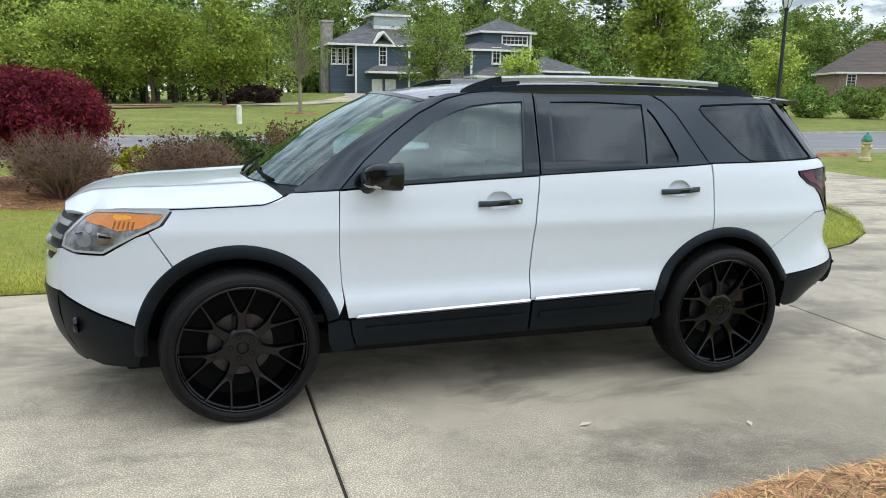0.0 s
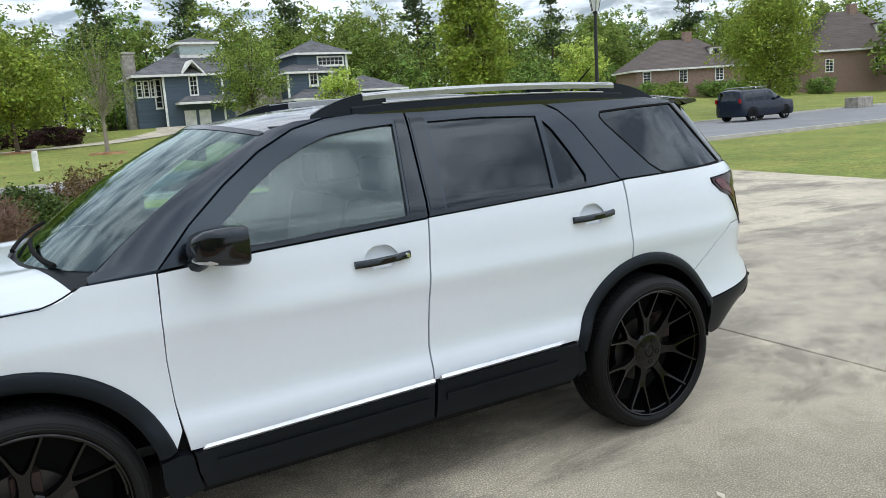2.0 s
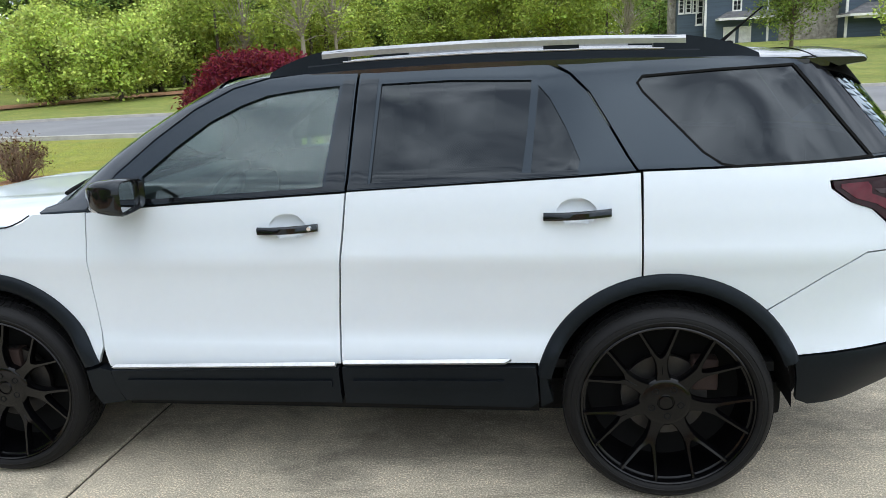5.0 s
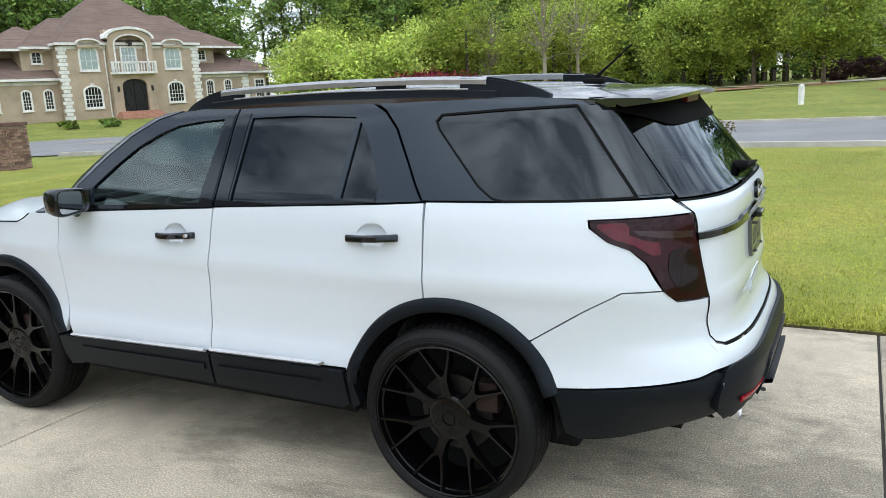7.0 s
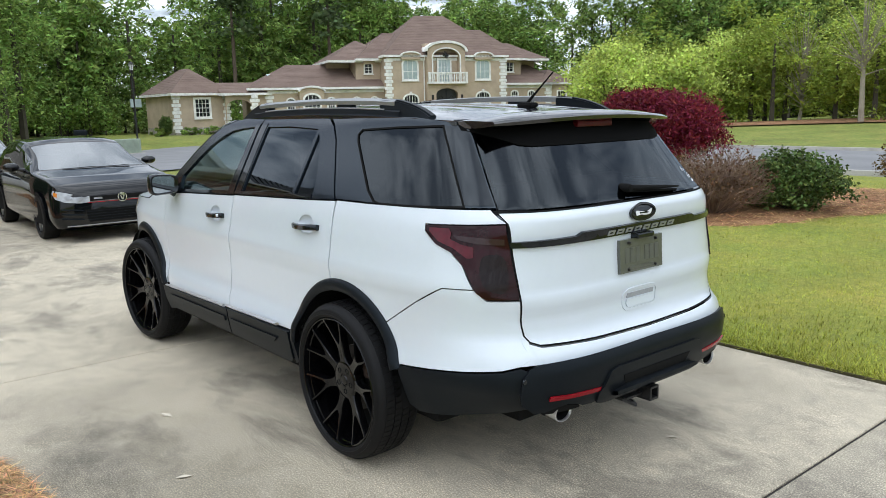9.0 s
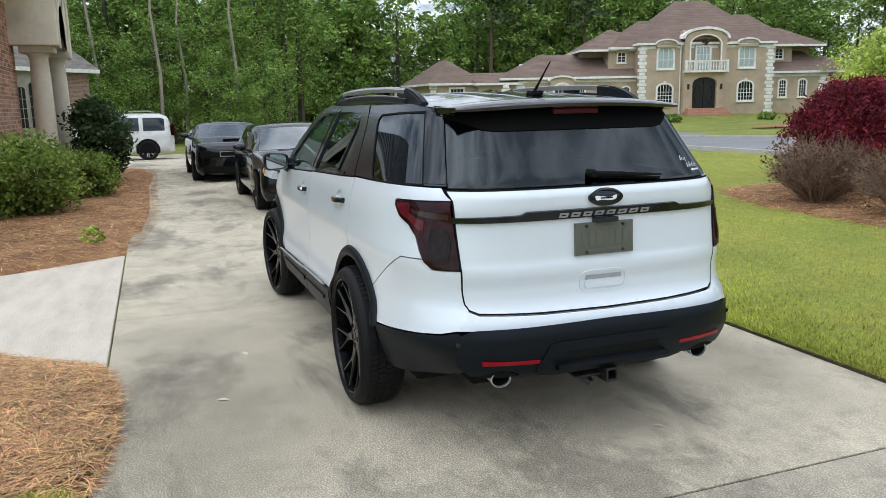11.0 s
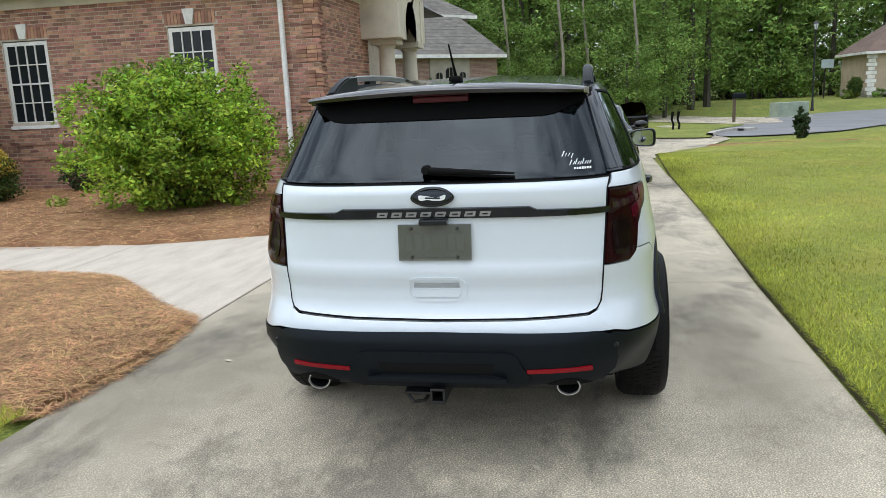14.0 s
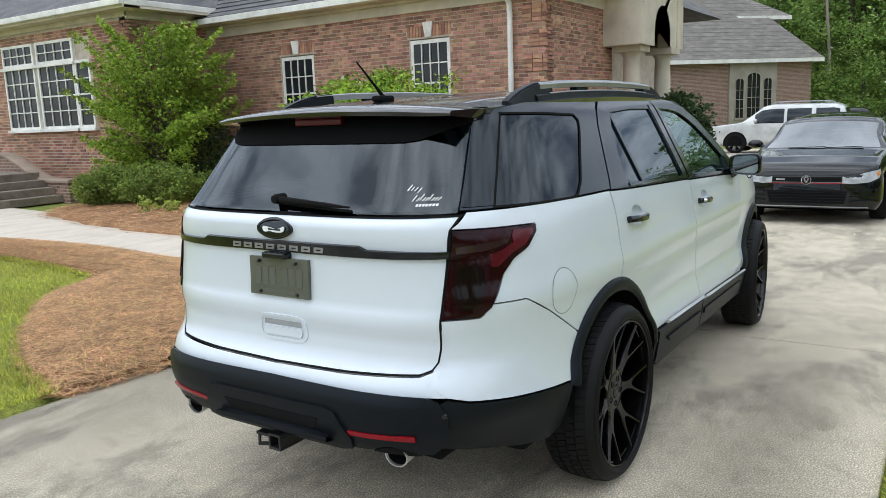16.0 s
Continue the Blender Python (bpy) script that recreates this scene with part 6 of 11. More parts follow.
def build_car():
    car = thing("sport_utility_vehicle", (0, 0, 0), "white sport utility vehicle with black roof and black wheels", "car")
    arch_f = arc(-AXLE, 0.405, 0.505, 168, 12)
    for s in (-1, 1):
        sk = flank(s)
        # fender
        fender = [(-1.725, 1.092), (-1.50, 1.104), (-1.29, 1.112), (-1.215, 1.140), (-1.165, 1.172), (-0.918, 1.180), (-0.925, 1.0), (-0.925, 0.86), (-0.915, 0.70), (-0.905, 0.60), (-0.935, 0.525)]
        fender += arc(-AXLE, 0.405, 0.505, 14, 127, 20) + [(-1.845, 0.985), (-1.775, 1.02)]
        panel("front_fender", fender, sk, M["white_paint"], car)
        # doors
        cup_at = lambda hx, hz: smooth_outline([(hx - 0.080, hz + 0.002), (hx - 0.052, hz + 0.046), (hx - 0.004, hz + 0.060), (hx + 0.046, hz + 0.046), (hx + 0.076, hz + 0.002), (hx + 0.045, hz - 0.036), (hx - 0.045, hz - 0.036)], 4)
        fd = [(-0.915, 1.178), (-0.55, 1.201), (0.193, 1.235), (0.178, 1.10), (0.160, 0.96), (0.145, 0.80), (0.138, 0.70), (0.140, 0.545), (-0.10, 0.535), (-0.885, 0.515), (-0.90, 0.60), (-0.915, 0.70), (-0.925, 0.86), (-0.925, 1.0)]
        door = panel("front_door", fd, sk, M["white_paint"], car, holes=[cup_at(-0.045, 1.098)])
        rd = [(0.197, 1.239), (1.12, 1.275), (1.318, 1.285), (1.322, 1.06), (1.322, 0.905)] + arc(1.420, 0.405, 0.497, 101, 166, 12) + [(0.93, 0.56), (0.143, 0.546), (0.142, 0.70), (0.149, 0.80), (0.164, 0.96), (0.182, 1.10)]
        rdoor = panel("rear_door", rd, sk, M["white_paint"], car, holes=[cup_at(1.085, 1.138)])
        # window frames and panes
        fw = [(-0.665, 1.312), (-0.53, 1.42), (-0.39, 1.515), (-0.26, 1.575), (-0.15, 1.610), (0.0, 1.628), (0.15, 1.636), (0.125, 1.45), (0.098, 1.252), (-0.54, 1.222), (-0.655, 1.230)]
        ff = [(-0.912, 1.186), (-0.55, 1.206), (0.193, 1.240), (0.200, 1.30), (0.212, 1.50), (0.224, 1.690), (0.0, 1.690), (-0.15, 1.678), (-0.30, 1.642), (-0.46, 1.565), (-0.62, 1.455), (-0.78, 1.325)]
        frame_f = panel("window_frame", ff, sk, M["black_paint"], door, "black wrapped window frame", holes=[fw], proud=0.001)
        pane = panel("window_pane", fw, sk, M["clear_glass"], door, "lightly tinted side glass", proud=-0.010, rim=0, gap=-0.006)
        pane.visible_shadow = False
        panel("sail_cover", [(-0.86, 1.205), (-0.67, 1.225), (-0.68, 1.32), (-0.74, 1.30)], sk, M["gloss_black"], door, proud=0.003, rim=0.006)
        rw = [(0.325, 1.636), (0.60, 1.640), (0.915, 1.627), (0.90, 1.45), (0.878, 1.285), (0.296, 1.262)]
        qw = [(0.945, 1.605), (0.985, 1.56), (1.045, 1.45), (1.095, 1.335), (1.088, 1.305), (1.05, 1.292), (0.915, 1.286)]
        rf = [(0.200, 1.242), (1.12, 1.280), (1.305, 1.289), (1.27, 1.34), (1.20, 1.46), (1.13, 1.575), (1.06, 1.645), (0.985, 1.682), (0.90, 1.692), (0.231, 1.691), (0.219, 1.50), (0.207, 1.30)]
        panel("window_frame", rf, sk, M["black_paint"], rdoor, "black wrapped window frame", holes=[rw, qw], proud=0.001)
        for q in (rw, qw):
            pane = panel("window_pane", q, sk, M["tint"], rdoor, "dark tinted side glass", proud=-0.008, rim=0, gap=-0.006)
            pane.visible_shadow = False
        # gloss strips on the pillar between the doors, and the seals along the belt
        panel("pillar_cover", [(0.110, 1.252), (0.190, 1.256), (0.215, 1.66), (0.165, 1.66)], sk, M["gloss_black"], door, proud=0.004, rim=0.006)
        panel("pillar_cover", [(0.212, 1.256), (0.285, 1.260), (0.312, 1.66), (0.236, 1.66)], sk, M["gloss_black"], rdoor, proud=0.004, rim=0.006)
        panel("belt_seal", [(-0.66, 1.213), (-0.54, 1.212), (0.192, 1.246), (0.192, 1.262), (-0.54, 1.228), (-0.66, 1.226)], sk, M["gloss_black"], door, proud=0.006, rim=0.01, gap=0)
        panel("belt_seal", [(0.204, 1.248), (1.09, 1.284), (1.09, 1.300), (0.204, 1.264)], sk, M["gloss_black"], rdoor, proud=0.006, rim=0.01, gap=0)
        # handles
        for host, hx, hz in ((door, -0.045, 1.098), (rdoor, 1.085, 1.138)):
            y = s * float(half_width(hx, hz))
            bm = bmesh.new()
            rows = []
            for k in range(9):
                f = k / 8
                px, bow = hx - 0.125 + 0.25 * f, 0.040 * math.sin(math.pi * min(max(f, 0.04), 0.96)) ** 0.45
                rows.append([bm.verts.new((px, y + s * (bow + dy - 0.012), hz + dz + 0.012 * (f - 0.5))) for dy, dz in ((0.0, -0.016), (0.012, -0.012), (0.014, 0.010), (0.004, 0.017), (-0.012, 0.010), (-0.012, -0.010))])
            for r0, r1 in zip(rows, rows[1:]):
                for i in range(6):
                    bm.faces.new((r0[i], r0[(i + 1) % 6], r1[(i + 1) % 6], r1[i]))
            bm.faces.new(rows[0]); bm.faces.new(rows[-1][::-1])
            bmesh.ops.recalc_face_normals(bm, faces=bm.faces)
            part("door_handle", bm, M["gloss_black"], host, "gloss black door handle", smooth=True, flat_angle=60)
            def dish(a, b, hx=hx, hz=hz, s=s):
                q = ((np.asarray(a) - hx) / 0.078) ** 2 + ((np.asarray(b) - hz - 0.012) / 0.048) ** 2
                P = sk(a, b)
                P[..., 1] -= s * 0.026 * np.sqrt(np.clip(1 - q, 0, 1))
                return P
            panel("handle_cup", cup_at(hx, hz), dish, M["white_paint"], host, rim=0, gap=-0.002, grid=0.009, edge=0.012)
        bm = bmesh.new()
        lathe(bm, [(0.0, 0.045 * s), (0.008, 0.045 * s), (0.009, 0.03 * s)], 14, "y", (0.055, s * float(half_width(0.055, 1.1)), 1.107))
        part("lock_cylinder", bm, M["chrome"], door)
        # quarter panel
        qp = [(1.326, 1.288), (1.60, 1.290), (2.0, 1.297), (flank_x(0.735, 1.300), 1.301), (flank_x(0.715, 1.245), 1.247), (2.20, 1.240), (1.988, 1.232), (1.992, 1.205), (2.06, 1.155), (2.14, 1.125), (2.195, 1.075), (2.225, 1.02), (2.255, 0.975),
              (2.12, 0.972), (1.98, 0.895), (1.785, 0.772)] + arc(1.420, 0.405, 0.497, 46, 100, 12) + [(1.326, 0.905), (1.326, 1.06)]
        panel("quarter_panel", qp, sk, M["white_paint"], car)
        if s > 0:
            ring = lambda r: [(1.885 + r * math.cos(t), 0.955 + r * 0.98 * math.sin(t)) for t in (2 * math.pi * k / 40 for k in range(40))]
            panel("fuel_door_gap", ring(0.0925), sk, M["seam_dark"], car, holes=[ring(0.0895)], proud=0.0008, rim=0, gap=0, grid=0.03, edge=0.02)
        # black upper body with the rear side window
        dpx = lambda z: flank_x(glass_edge(z), z)
        up = [(1.309, 1.293), (1.60, 1.295), (2.0, 1.302), (dpx(1.306), 1.306), (dpx(1.40), 1.40), (dpx(1.50), 1.50), (dpx(1.60), 1.60), (dpx(1.655), 1.655), (1.70, 1.685), (1.2, 1.695), (0.99, 1.694), (1.065, 1.65), (1.136, 1.578), (1.206, 1.462), (1.276, 1.342)]
        rq = [(1.335, 1.622), (1.60, 1.634), (1.885, 1.640), (1.96, 1.545), (2.055, 1.42), (2.140, 1.312), (1.90, 1.303), (1.66, 1.299), (1.61, 1.308), (1.545, 1.352), (1.44, 1.462), (1.335, 1.572), (1.318, 1.602)]
        panel("rear_pillar", up, sk, M["black_paint"], car, "black wrapped rear pillar", holes=[rq])
        pane = panel("rear_side_window", rq, sk, M["tint"], car, "dark tinted side window", proud=-0.004, rim=0, gap=-0.002, grid=0.025, calm=0.35)
        pane.visible_shadow = False
        gl = [(1.892, 1.643), (1.965, 1.55), (2.06, 1.425), (2.148, 1.312), (dpx(1.312) - 0.004, 1.314), (dpx(1.40) - 0.004, 1.40), (dpx(1.50) - 0.004, 1.50), (dpx(1.60) - 0.004, 1.60), (dpx(1.64) - 0.004, 1.643)]
        panel("pillar_gloss", gl, sk, M["gloss_black"], car, "gloss black corner panel", proud=0.003, rim=0.006)
        panel("window_seal", [(p[0], p[1]) for p in shrunk(rq, -0.008)], sk, M["inner_dark"], car, holes=[rq], proud=0.0015, rim=0.004, gap=0)
        # tail lamp, wrapping round to the hatch
        tl = [(1.992, 1.230), (2.20, 1.237), (flank_x(0.718, 1.243), 1.243), (flank_x(0.712, 1.10), 1.10), (flank_x(0.70, 0.935), 0.932), (2.30, 0.934), (2.262, 0.962), (2.232, 1.018), (2.20, 1.072), (2.142, 1.122), (2.062, 1.152), (1.998, 1.203)]
        lamp = panel("tail_lamp", tl, sk, M["red_lens"], car, "smoked red tail lamp", proud=0.006, rim=0.03, grid=0.03)
        ex = lambda z: flank_x(0.722, z) - 0.006
        core = smooth_outline([(2.272, 1.115), (ex(1.12) - 0.012, 1.118), (ex(1.05), 1.06), (ex(0.99) - 0.004, 0.985), (2.345, 0.960), (2.300, 0.975), (2.272, 1.02), (2.262, 1.07)], 4)
        panel("tail_lens", core, sk, M["smoke_lens"], lamp, "smoked turn lens", proud=0.009, rim=0.004, grid=0.03)
        panel("tail_lens", [(2.140, 1.196), (2.24, 1.192), (ex(1.19), 1.186), (ex(1.16), 1.158), (2.24, 1.162), (2.165, 1.176)], sk, M["tail_clear"], lamp, "smoked reversing lens", proud=0.009, rim=0.004, grid=0.03)
        panel("tail_lens", [(2.02, 1.220), (2.12, 1.223), (2.135, 1.205), (2.135, 1.180), (2.185, 1.160), (2.235, 1.150), (2.240, 1.105), (2.215, 1.100), (2.150, 1.140), (2.075, 1.164), (2.02, 1.204)], sk, M["tail_red"], lamp, "red side lens", proud=0.009, rim=0.004, grid=0.03)
        # bumper corners
        bw = [(1.788, 0.770), (1.982, 0.892), (2.122, 0.969), (2.256, 0.972), (2.300, 0.928), (flank_x(0.70, 0.928), 0.926), (flank_x(0.69, 0.82), 0.82), (flank_x(0.68, 0.775), 0.775), (flank_x(0.70, 0.69), 0.69), (flank_x(0.74, 0.662), 0.662), (flank_x(0.80, 0.645), 0.645), (2.25, 0.630), (2.0, 0.606), (1.872, 0.596)] + arc(1.420, 0.405, 0.497, 22, 45, 6)
        panel("rear_bumper_corner", bw, sk, M["white_paint"], car, gap=0.0002)
        bl = [(1.875, 0.590), (2.0, 0.600), (2.25, 0.624), (flank_x(0.80, 0.638), 0.638), (flank_x(0.74, 0.655), 0.655), (flank_x(0.66, 0.62), 0.62), (flank_x(0.66, 0.47), 0.47), (2.30, 0.420), (2.10, 0.385), (1.95, 0.375), (1.90, 0.40), (1.892, 0.50)]
        tucked = lambda a, b, s=s: np.stack([a, s * half_width(a, b) * (1 - (0.025 + 0.105 * smoothstep(1.98, 2.34, np.asarray(a))) * np.clip((0.60 - np.asarray(b)) / 0.2, 0, 1.2) ** 1.2), b], -1)
        panel("rear_bumper_skirt", bl, tucked, M["cladding"], car, "charcoal plastic bumper skirt", gap=0.0015, proud=0.004)
        # arch trims
        for cx, a0, a1, ro in ((-AXLE, 186, 14, 0.512), (1.420, 168, 20, 0.504)):
            ring = arc(cx, 0.405, ro, a0, a1, 40) + arc(cx, 0.405, 0.450, a1, a0, 40)
            def rolled(a, b, cx=cx, ro=ro, s=s):
                q = (np.hypot(np.asarray(a) - cx, np.asarray(b) - 0.405) - 0.450) / (ro - 0.450)
                P = sk(a, b)
                P[..., 1] += s * (0.022 * np.sqrt(np.clip(1 - q**2, 0, 1)) - 0.010 * np.clip(1 - q * 3, 0, 1) ** 2)
                return P
            panel("arch_trim", ring, rolled, M["cladding"], car, "charcoal wheel arch trim", proud=0.004, rim=0.05, gap=0, grid=0.014, edge=0.03)
        # sills: door claddings with a bright strip, and the fixed pieces fore and aft
        c1 = [(-0.875, 0.508), (-0.10, 0.528), (0.134, 0.537), (0.130, 0.375), (-0.84, 0.362), (-0.865, 0.43)]
        c2 = [(0.146, 0.539), (0.925, 0.553), (0.93, 0.50), (0.935, 0.40), (0.90, 0.372), (0.142, 0.375)]
        for host, poly, bright, groove in ((door, c1, [(-0.850, 0.516), (0.125, 0.540), (0.125, 0.5515), (-0.835, 0.5265)], [(-0.80, 0.470), (0.10, 0.485), (0.10, 0.455), (-0.77, 0.435)]),
                                           (rdoor, c2, [(0.158, 0.546), (0.805, 0.560), (0.830, 0.5715), (0.161, 0.5575)], [(0.19, 0.487), (0.80, 0.497), (0.76, 0.468), (0.19, 0.456)])):
            panel("sill_cladding", poly, sk, M["cladding"], host, "charcoal sill cladding", proud=0.022, rim=0.035)
            panel("cladding_rib", groove, sk, M["cladding"], host, proud=0.032, rim=0.014, gap=0)
            leaning = lambda a, b, s=s: sk(a, b) + np.stack([0 * a, s * 0.9 * (0.566 + 0.022 * np.asarray(a) - np.asarray(b)), 0 * a], -1)
            panel("chrome_strip", bright, leaning, M["strip_bright"], host, "bright chrome strip", proud=0.024, rim=0.02, gap=0)
        panel("sill_end", [(-0.995, 0.50), (-0.93, 0.515), (-0.88, 0.505), (-0.868, 0.43), (-0.845, 0.35), (-0.965, 0.33), (-0.99, 0.40)], sk, M["cladding"], car, "charcoal sill end piece", proud=0.014, rim=0.05)
        panel("sill_end", [(0.932, 0.55), (0.96, 0.545), (0.975, 0.46), (0.99, 0.40), (0.94, 0.37), (0.937, 0.45)], sk, M["cladding"], car, "charcoal sill end piece", proud=0.014, rim=0.05)
        panel("rocker_rail", [(-0.85, 0.375), (0.93, 0.385), (0.93, 0.325), (-0.85, 0.315)], sk, M["inner_dark"], car, proud=-0.02, rim=0.05, gap=0)
        # headlamp
        fx = lambda y, z: float(end_x(np.array([y]), np.array([z]), -1)[0])
        hl = [(-1.735, 1.086), (-1.95, 1.088), (-2.10, 1.075), (fx(0.60, 1.045), 1.045), (fx(0.58, 0.95), 0.95), (fx(0.60, 0.885), 0.885), (-2.20, 0.868), (-2.06, 0.872), (-1.99, 0.915), (-1.90, 0.965), (-1.79, 1.015)]
        hp = panel("headlamp", hl, sk, M["clear_lens"], car, "headlamp with amber side marker", proud=0.004, rim=0.03, grid=0.03)
        for cx, cz, rr in ((-2.155, 0.935, 0.040), (-2.125, 0.985, 0.018)):
            panel("lamp_bowl", [(cx + rr * math.cos(t), cz + rr * 0.95 * math.sin(t)) for t in (2 * math.pi * k / 18 for k in range(18))], sk, M["satin_silver"], hp, "bright lamp bowl", proud=0.006, rim=0.003, gap=0, grid=0.02)
        panel("lamp_edge", shrunk(hl, 0.002), sk, M["lens_edge"], hp, "pale clear lens border", holes=[shrunk(hl, 0.013)], proud=0.0065, rim=0.003, gap=0, grid=0.03)
        panel("amber_marker", [(-1.765, 1.067), (-1.95, 1.070), (-2.09, 1.060), (-2.135, 1.040), (-2.150, 1.012), (-2.06, 1.004), (-1.985, 0.984), (-1.875, 1.000), (-1.785, 1.044)], sk, M["amber"], hp, "amber turn lens", proud=0.007, rim=0.004, grid=0.03)
        for k in range(5):
            x0 = -2.010 + 0.022 * k
            panel("lens_rib", [(x0, 0.996), (x0 + 0.009, 0.996), (x0 + 0.019, 1.030), (x0 + 0.010, 1.030)], sk, M["amber_rib"], hp, "dark rib in the amber lens", proud=0.0085, rim=0.002, gap=0, grid=0.02)
        panel("amber_bulb", smooth_outline([(-2.00, 1.058), (-1.93, 1.058), (-1.92, 1.044), (-1.99, 1.036)], 4), sk, M["amber_bright"], hp, "brighter amber bulb", proud=0.0085, rim=0.002, gap=0, grid=0.02)
        panel("lamp_reflector", [(-2.085, 0.975), (-2.015, 0.968), (-1.990, 0.950), (-2.02, 0.925), (-2.085, 0.915)], sk, M["chrome"], hp, "bright lamp bowl", proud=0.008, rim=0.004, grid=0.03)
        panel("lamp_slot", [(-2.075, 0.962), (-2.02, 0.957), (-2.015, 0.950), (-2.075, 0.949)], sk, M["inner_dark"], hp, proud=0.0092, rim=0.001, gap=0, grid=0.03)
        # shut line between bonnet and wing
        bm = bmesh.new()
        tube(bm, [(x, s * (float(half_width(np.array(x), np.array(z))) + 0.0005), z + 0.001) for x, z in ((-1.742, 1.094), (-1.66, 1.098), (-1.58, 1.102), (-1.50, 1.106), (-1.42, 1.109), (-1.36, 1.112), (-1.30, 1.1155), (-1.26, 1.127), (-1.222, 1.143), (-1.18, 1.166))], 0.0032, 6)
        part("shut_line", bm, M["inner_dark"], car)
        # front bumper, its side
        bf = [(-1.847, 0.981), (-1.905, 0.960), (-1.995, 0.905), (-2.062, 0.864), (-2.20, 0.860), (fx(0.60, 0.877), 0.877), (fx(0.60, 0.75), 0.75), (fx(0.60, 0.665), 0.665), (-2.26, 0.640), (-2.10, 0.575), (-1.98, 0.535), (-1.93, 0.515)] + arc(-AXLE, 0.405, 0.505, 166, 127.6, 10)
        panel("front_bumper", bf, sk, M["white_paint"], car, gap=0.0015)
        bk = [(-1.935, 0.508), (-1.985, 0.528), (-2.105, 0.568), (-2.265, 0.634), (fx(0.60, 0.658), 0.658), (fx(0.60, 0.45), 0.45), (fx(0.60, 0.30), 0.30), (-2.10, 0.275), (-1.93, 0.285), (-1.90, 0.40)]
        panel("front_bumper_skirt", bk, sk, M["cladding"], car, "charcoal bumper skirt", gap=0.0015, proud=0.006)
        bm = bmesh.new()
        lathe(bm, [(0.0, 0.0), (0.034, 0.0), (0.042, 0.008), (0.046, 0.02)], 20, "x", (fx(0.70, 0.50) - 0.016, s * 0.70, 0.50))
        part("fog_lamp", bm, M["gloss_black"], car)
        # mirror
        mir = new("door_mirror")
        mir.parent = car
        tagged(mir, "gloss black door mirror with indicator strip")
        bm = bmesh.new()
        rows = []
        for x, k, dy, dz in ((-0.652, 0.80, 0, 0), (-0.636, 0.83, 0, 0), (-0.630, 0.92, 0, 0), (-0.640, 1.0, 0, 0), (-0.685, 0.99, 0, 0.001), (-0.735, 0.93, -0.006, 0.002), (-0.775, 0.82, -0.014, 0.001), (-0.805, 0.62, -0.022, -0.004), (-0.818, 0.32, -0.026, -0.008)):
            ring = []
            for j in range(28):
                t = 2 * math.pi * j / 28
                cy, cz = math.cos(t), math.sin(t)
                uy, uz = abs(cy) ** 0.45 * (1 if cy > 0 else -1), abs(cz) ** 0.45 * (1 if cz > 0 else -1)
                ring.append(bm.verts.new((x, s * (1.056 + dy + 0.098 * k * uy), 1.262 + dz + 0.068 * k * uz * (1 + 0.10 * uy))))
            rows.append(ring)
        for r0, r1 in zip(rows, rows[1:]):
            for j in range(28):
                bm.faces.new((r0[j], r0[(j + 1) % 28], r1[(j + 1) % 28], r1[j]))
        bm.faces.new(rows[-1])
        face = [tuple(v.co) for v in rows[0]]
        bmesh.ops.recalc_face_normals(bm, faces=bm.faces)
        part("mirror_shell", bm, M["gloss_black"], mir, smooth=True, flat_angle=50)
        bm = bmesh.new()
        bm.faces.new([bm.verts.new((-0.648 + 0.10 * (abs(p[1]) - 1.056) * 0.6, p[1], p[2])) for p in face])
        part("mirror_glass", bm, M["mirror_face"], mir, "silvered mirror glass")
        bm = bmesh.new()
        tube(bm, [(-0.78, s * 0.915, 1.19), (-0.76, s * 0.955, 1.205), (-0.735, s * 1.0, 1.235)], [0.045, 0.036, 0.03], 10)
        part("mirror_arm", bm, M["black_paint"], mir, smooth=True)
        bm = bmesh.new()
        tube(bm, [(-0.806, s * 1.045, 1.222), (-0.796, s * 1.085, 1.220), (-0.765, s * 1.114, 1.218), (-0.715, s * 1.128, 1.216), (-0.665, s * 1.134, 1.214)], [0.008, 0.010, 0.011, 0.011, 0.009], 10)
        part("indicator_strip", bm, M["strip_bright"], mir, "clear indicator lens", smooth=True)
        # rail: dark feet and a satin bar
        rail = new("roof_rail")
        rail.parent = car
        tagged(rail, "roof rail with satin silver bar and black feet")
        zr = lambda x: float(ROOF_C(x)) - 0.035
        yr = s * 0.640
        for x0, x1, high0, high1 in ((-0.17, 0.17, 0.0, 1.0), (1.38, 1.77, 1.0, 0.0)):
            bm = bmesh.new()
            rows = []
            for k in range(11):
                f = k / 10
                x = x0 + (x1 - x0) * f
                h = 0.010 + 0.066 * math.sin(math.pi / 2 * min(1, (f if high1 else 1 - f) * 1.15)) ** 0.8
                rows.append([bm.verts.new((x, yr + s * dy, zr(x) + (h if up else -0.015))) for dy, up in ((-0.028, 0), (-0.024, 1), (0.020, 1), (0.032, 0))])
            for r0, r1 in zip(rows, rows[1:]):
                for j in range(4):
                    bm.faces.new((r0[j], r0[(j + 1) % 4], r1[(j + 1) % 4], r1[j]))
            bm.faces.new(rows[0]); bm.faces.new(rows[-1])
            bmesh.ops.recalc_face_normals(bm, faces=bm.faces)
            bmesh.ops.bevel(bm, geom=[e for e in bm.edges if abs(e.verts[0].co.x - e.verts[1].co.x) > 0.01], offset=0.008, segments=2, affect="EDGES")
            part("rail_foot", bm, M["cladding"], rail, "charcoal rail foot", smooth=True)
        bm = bmesh.new()
        rows = []
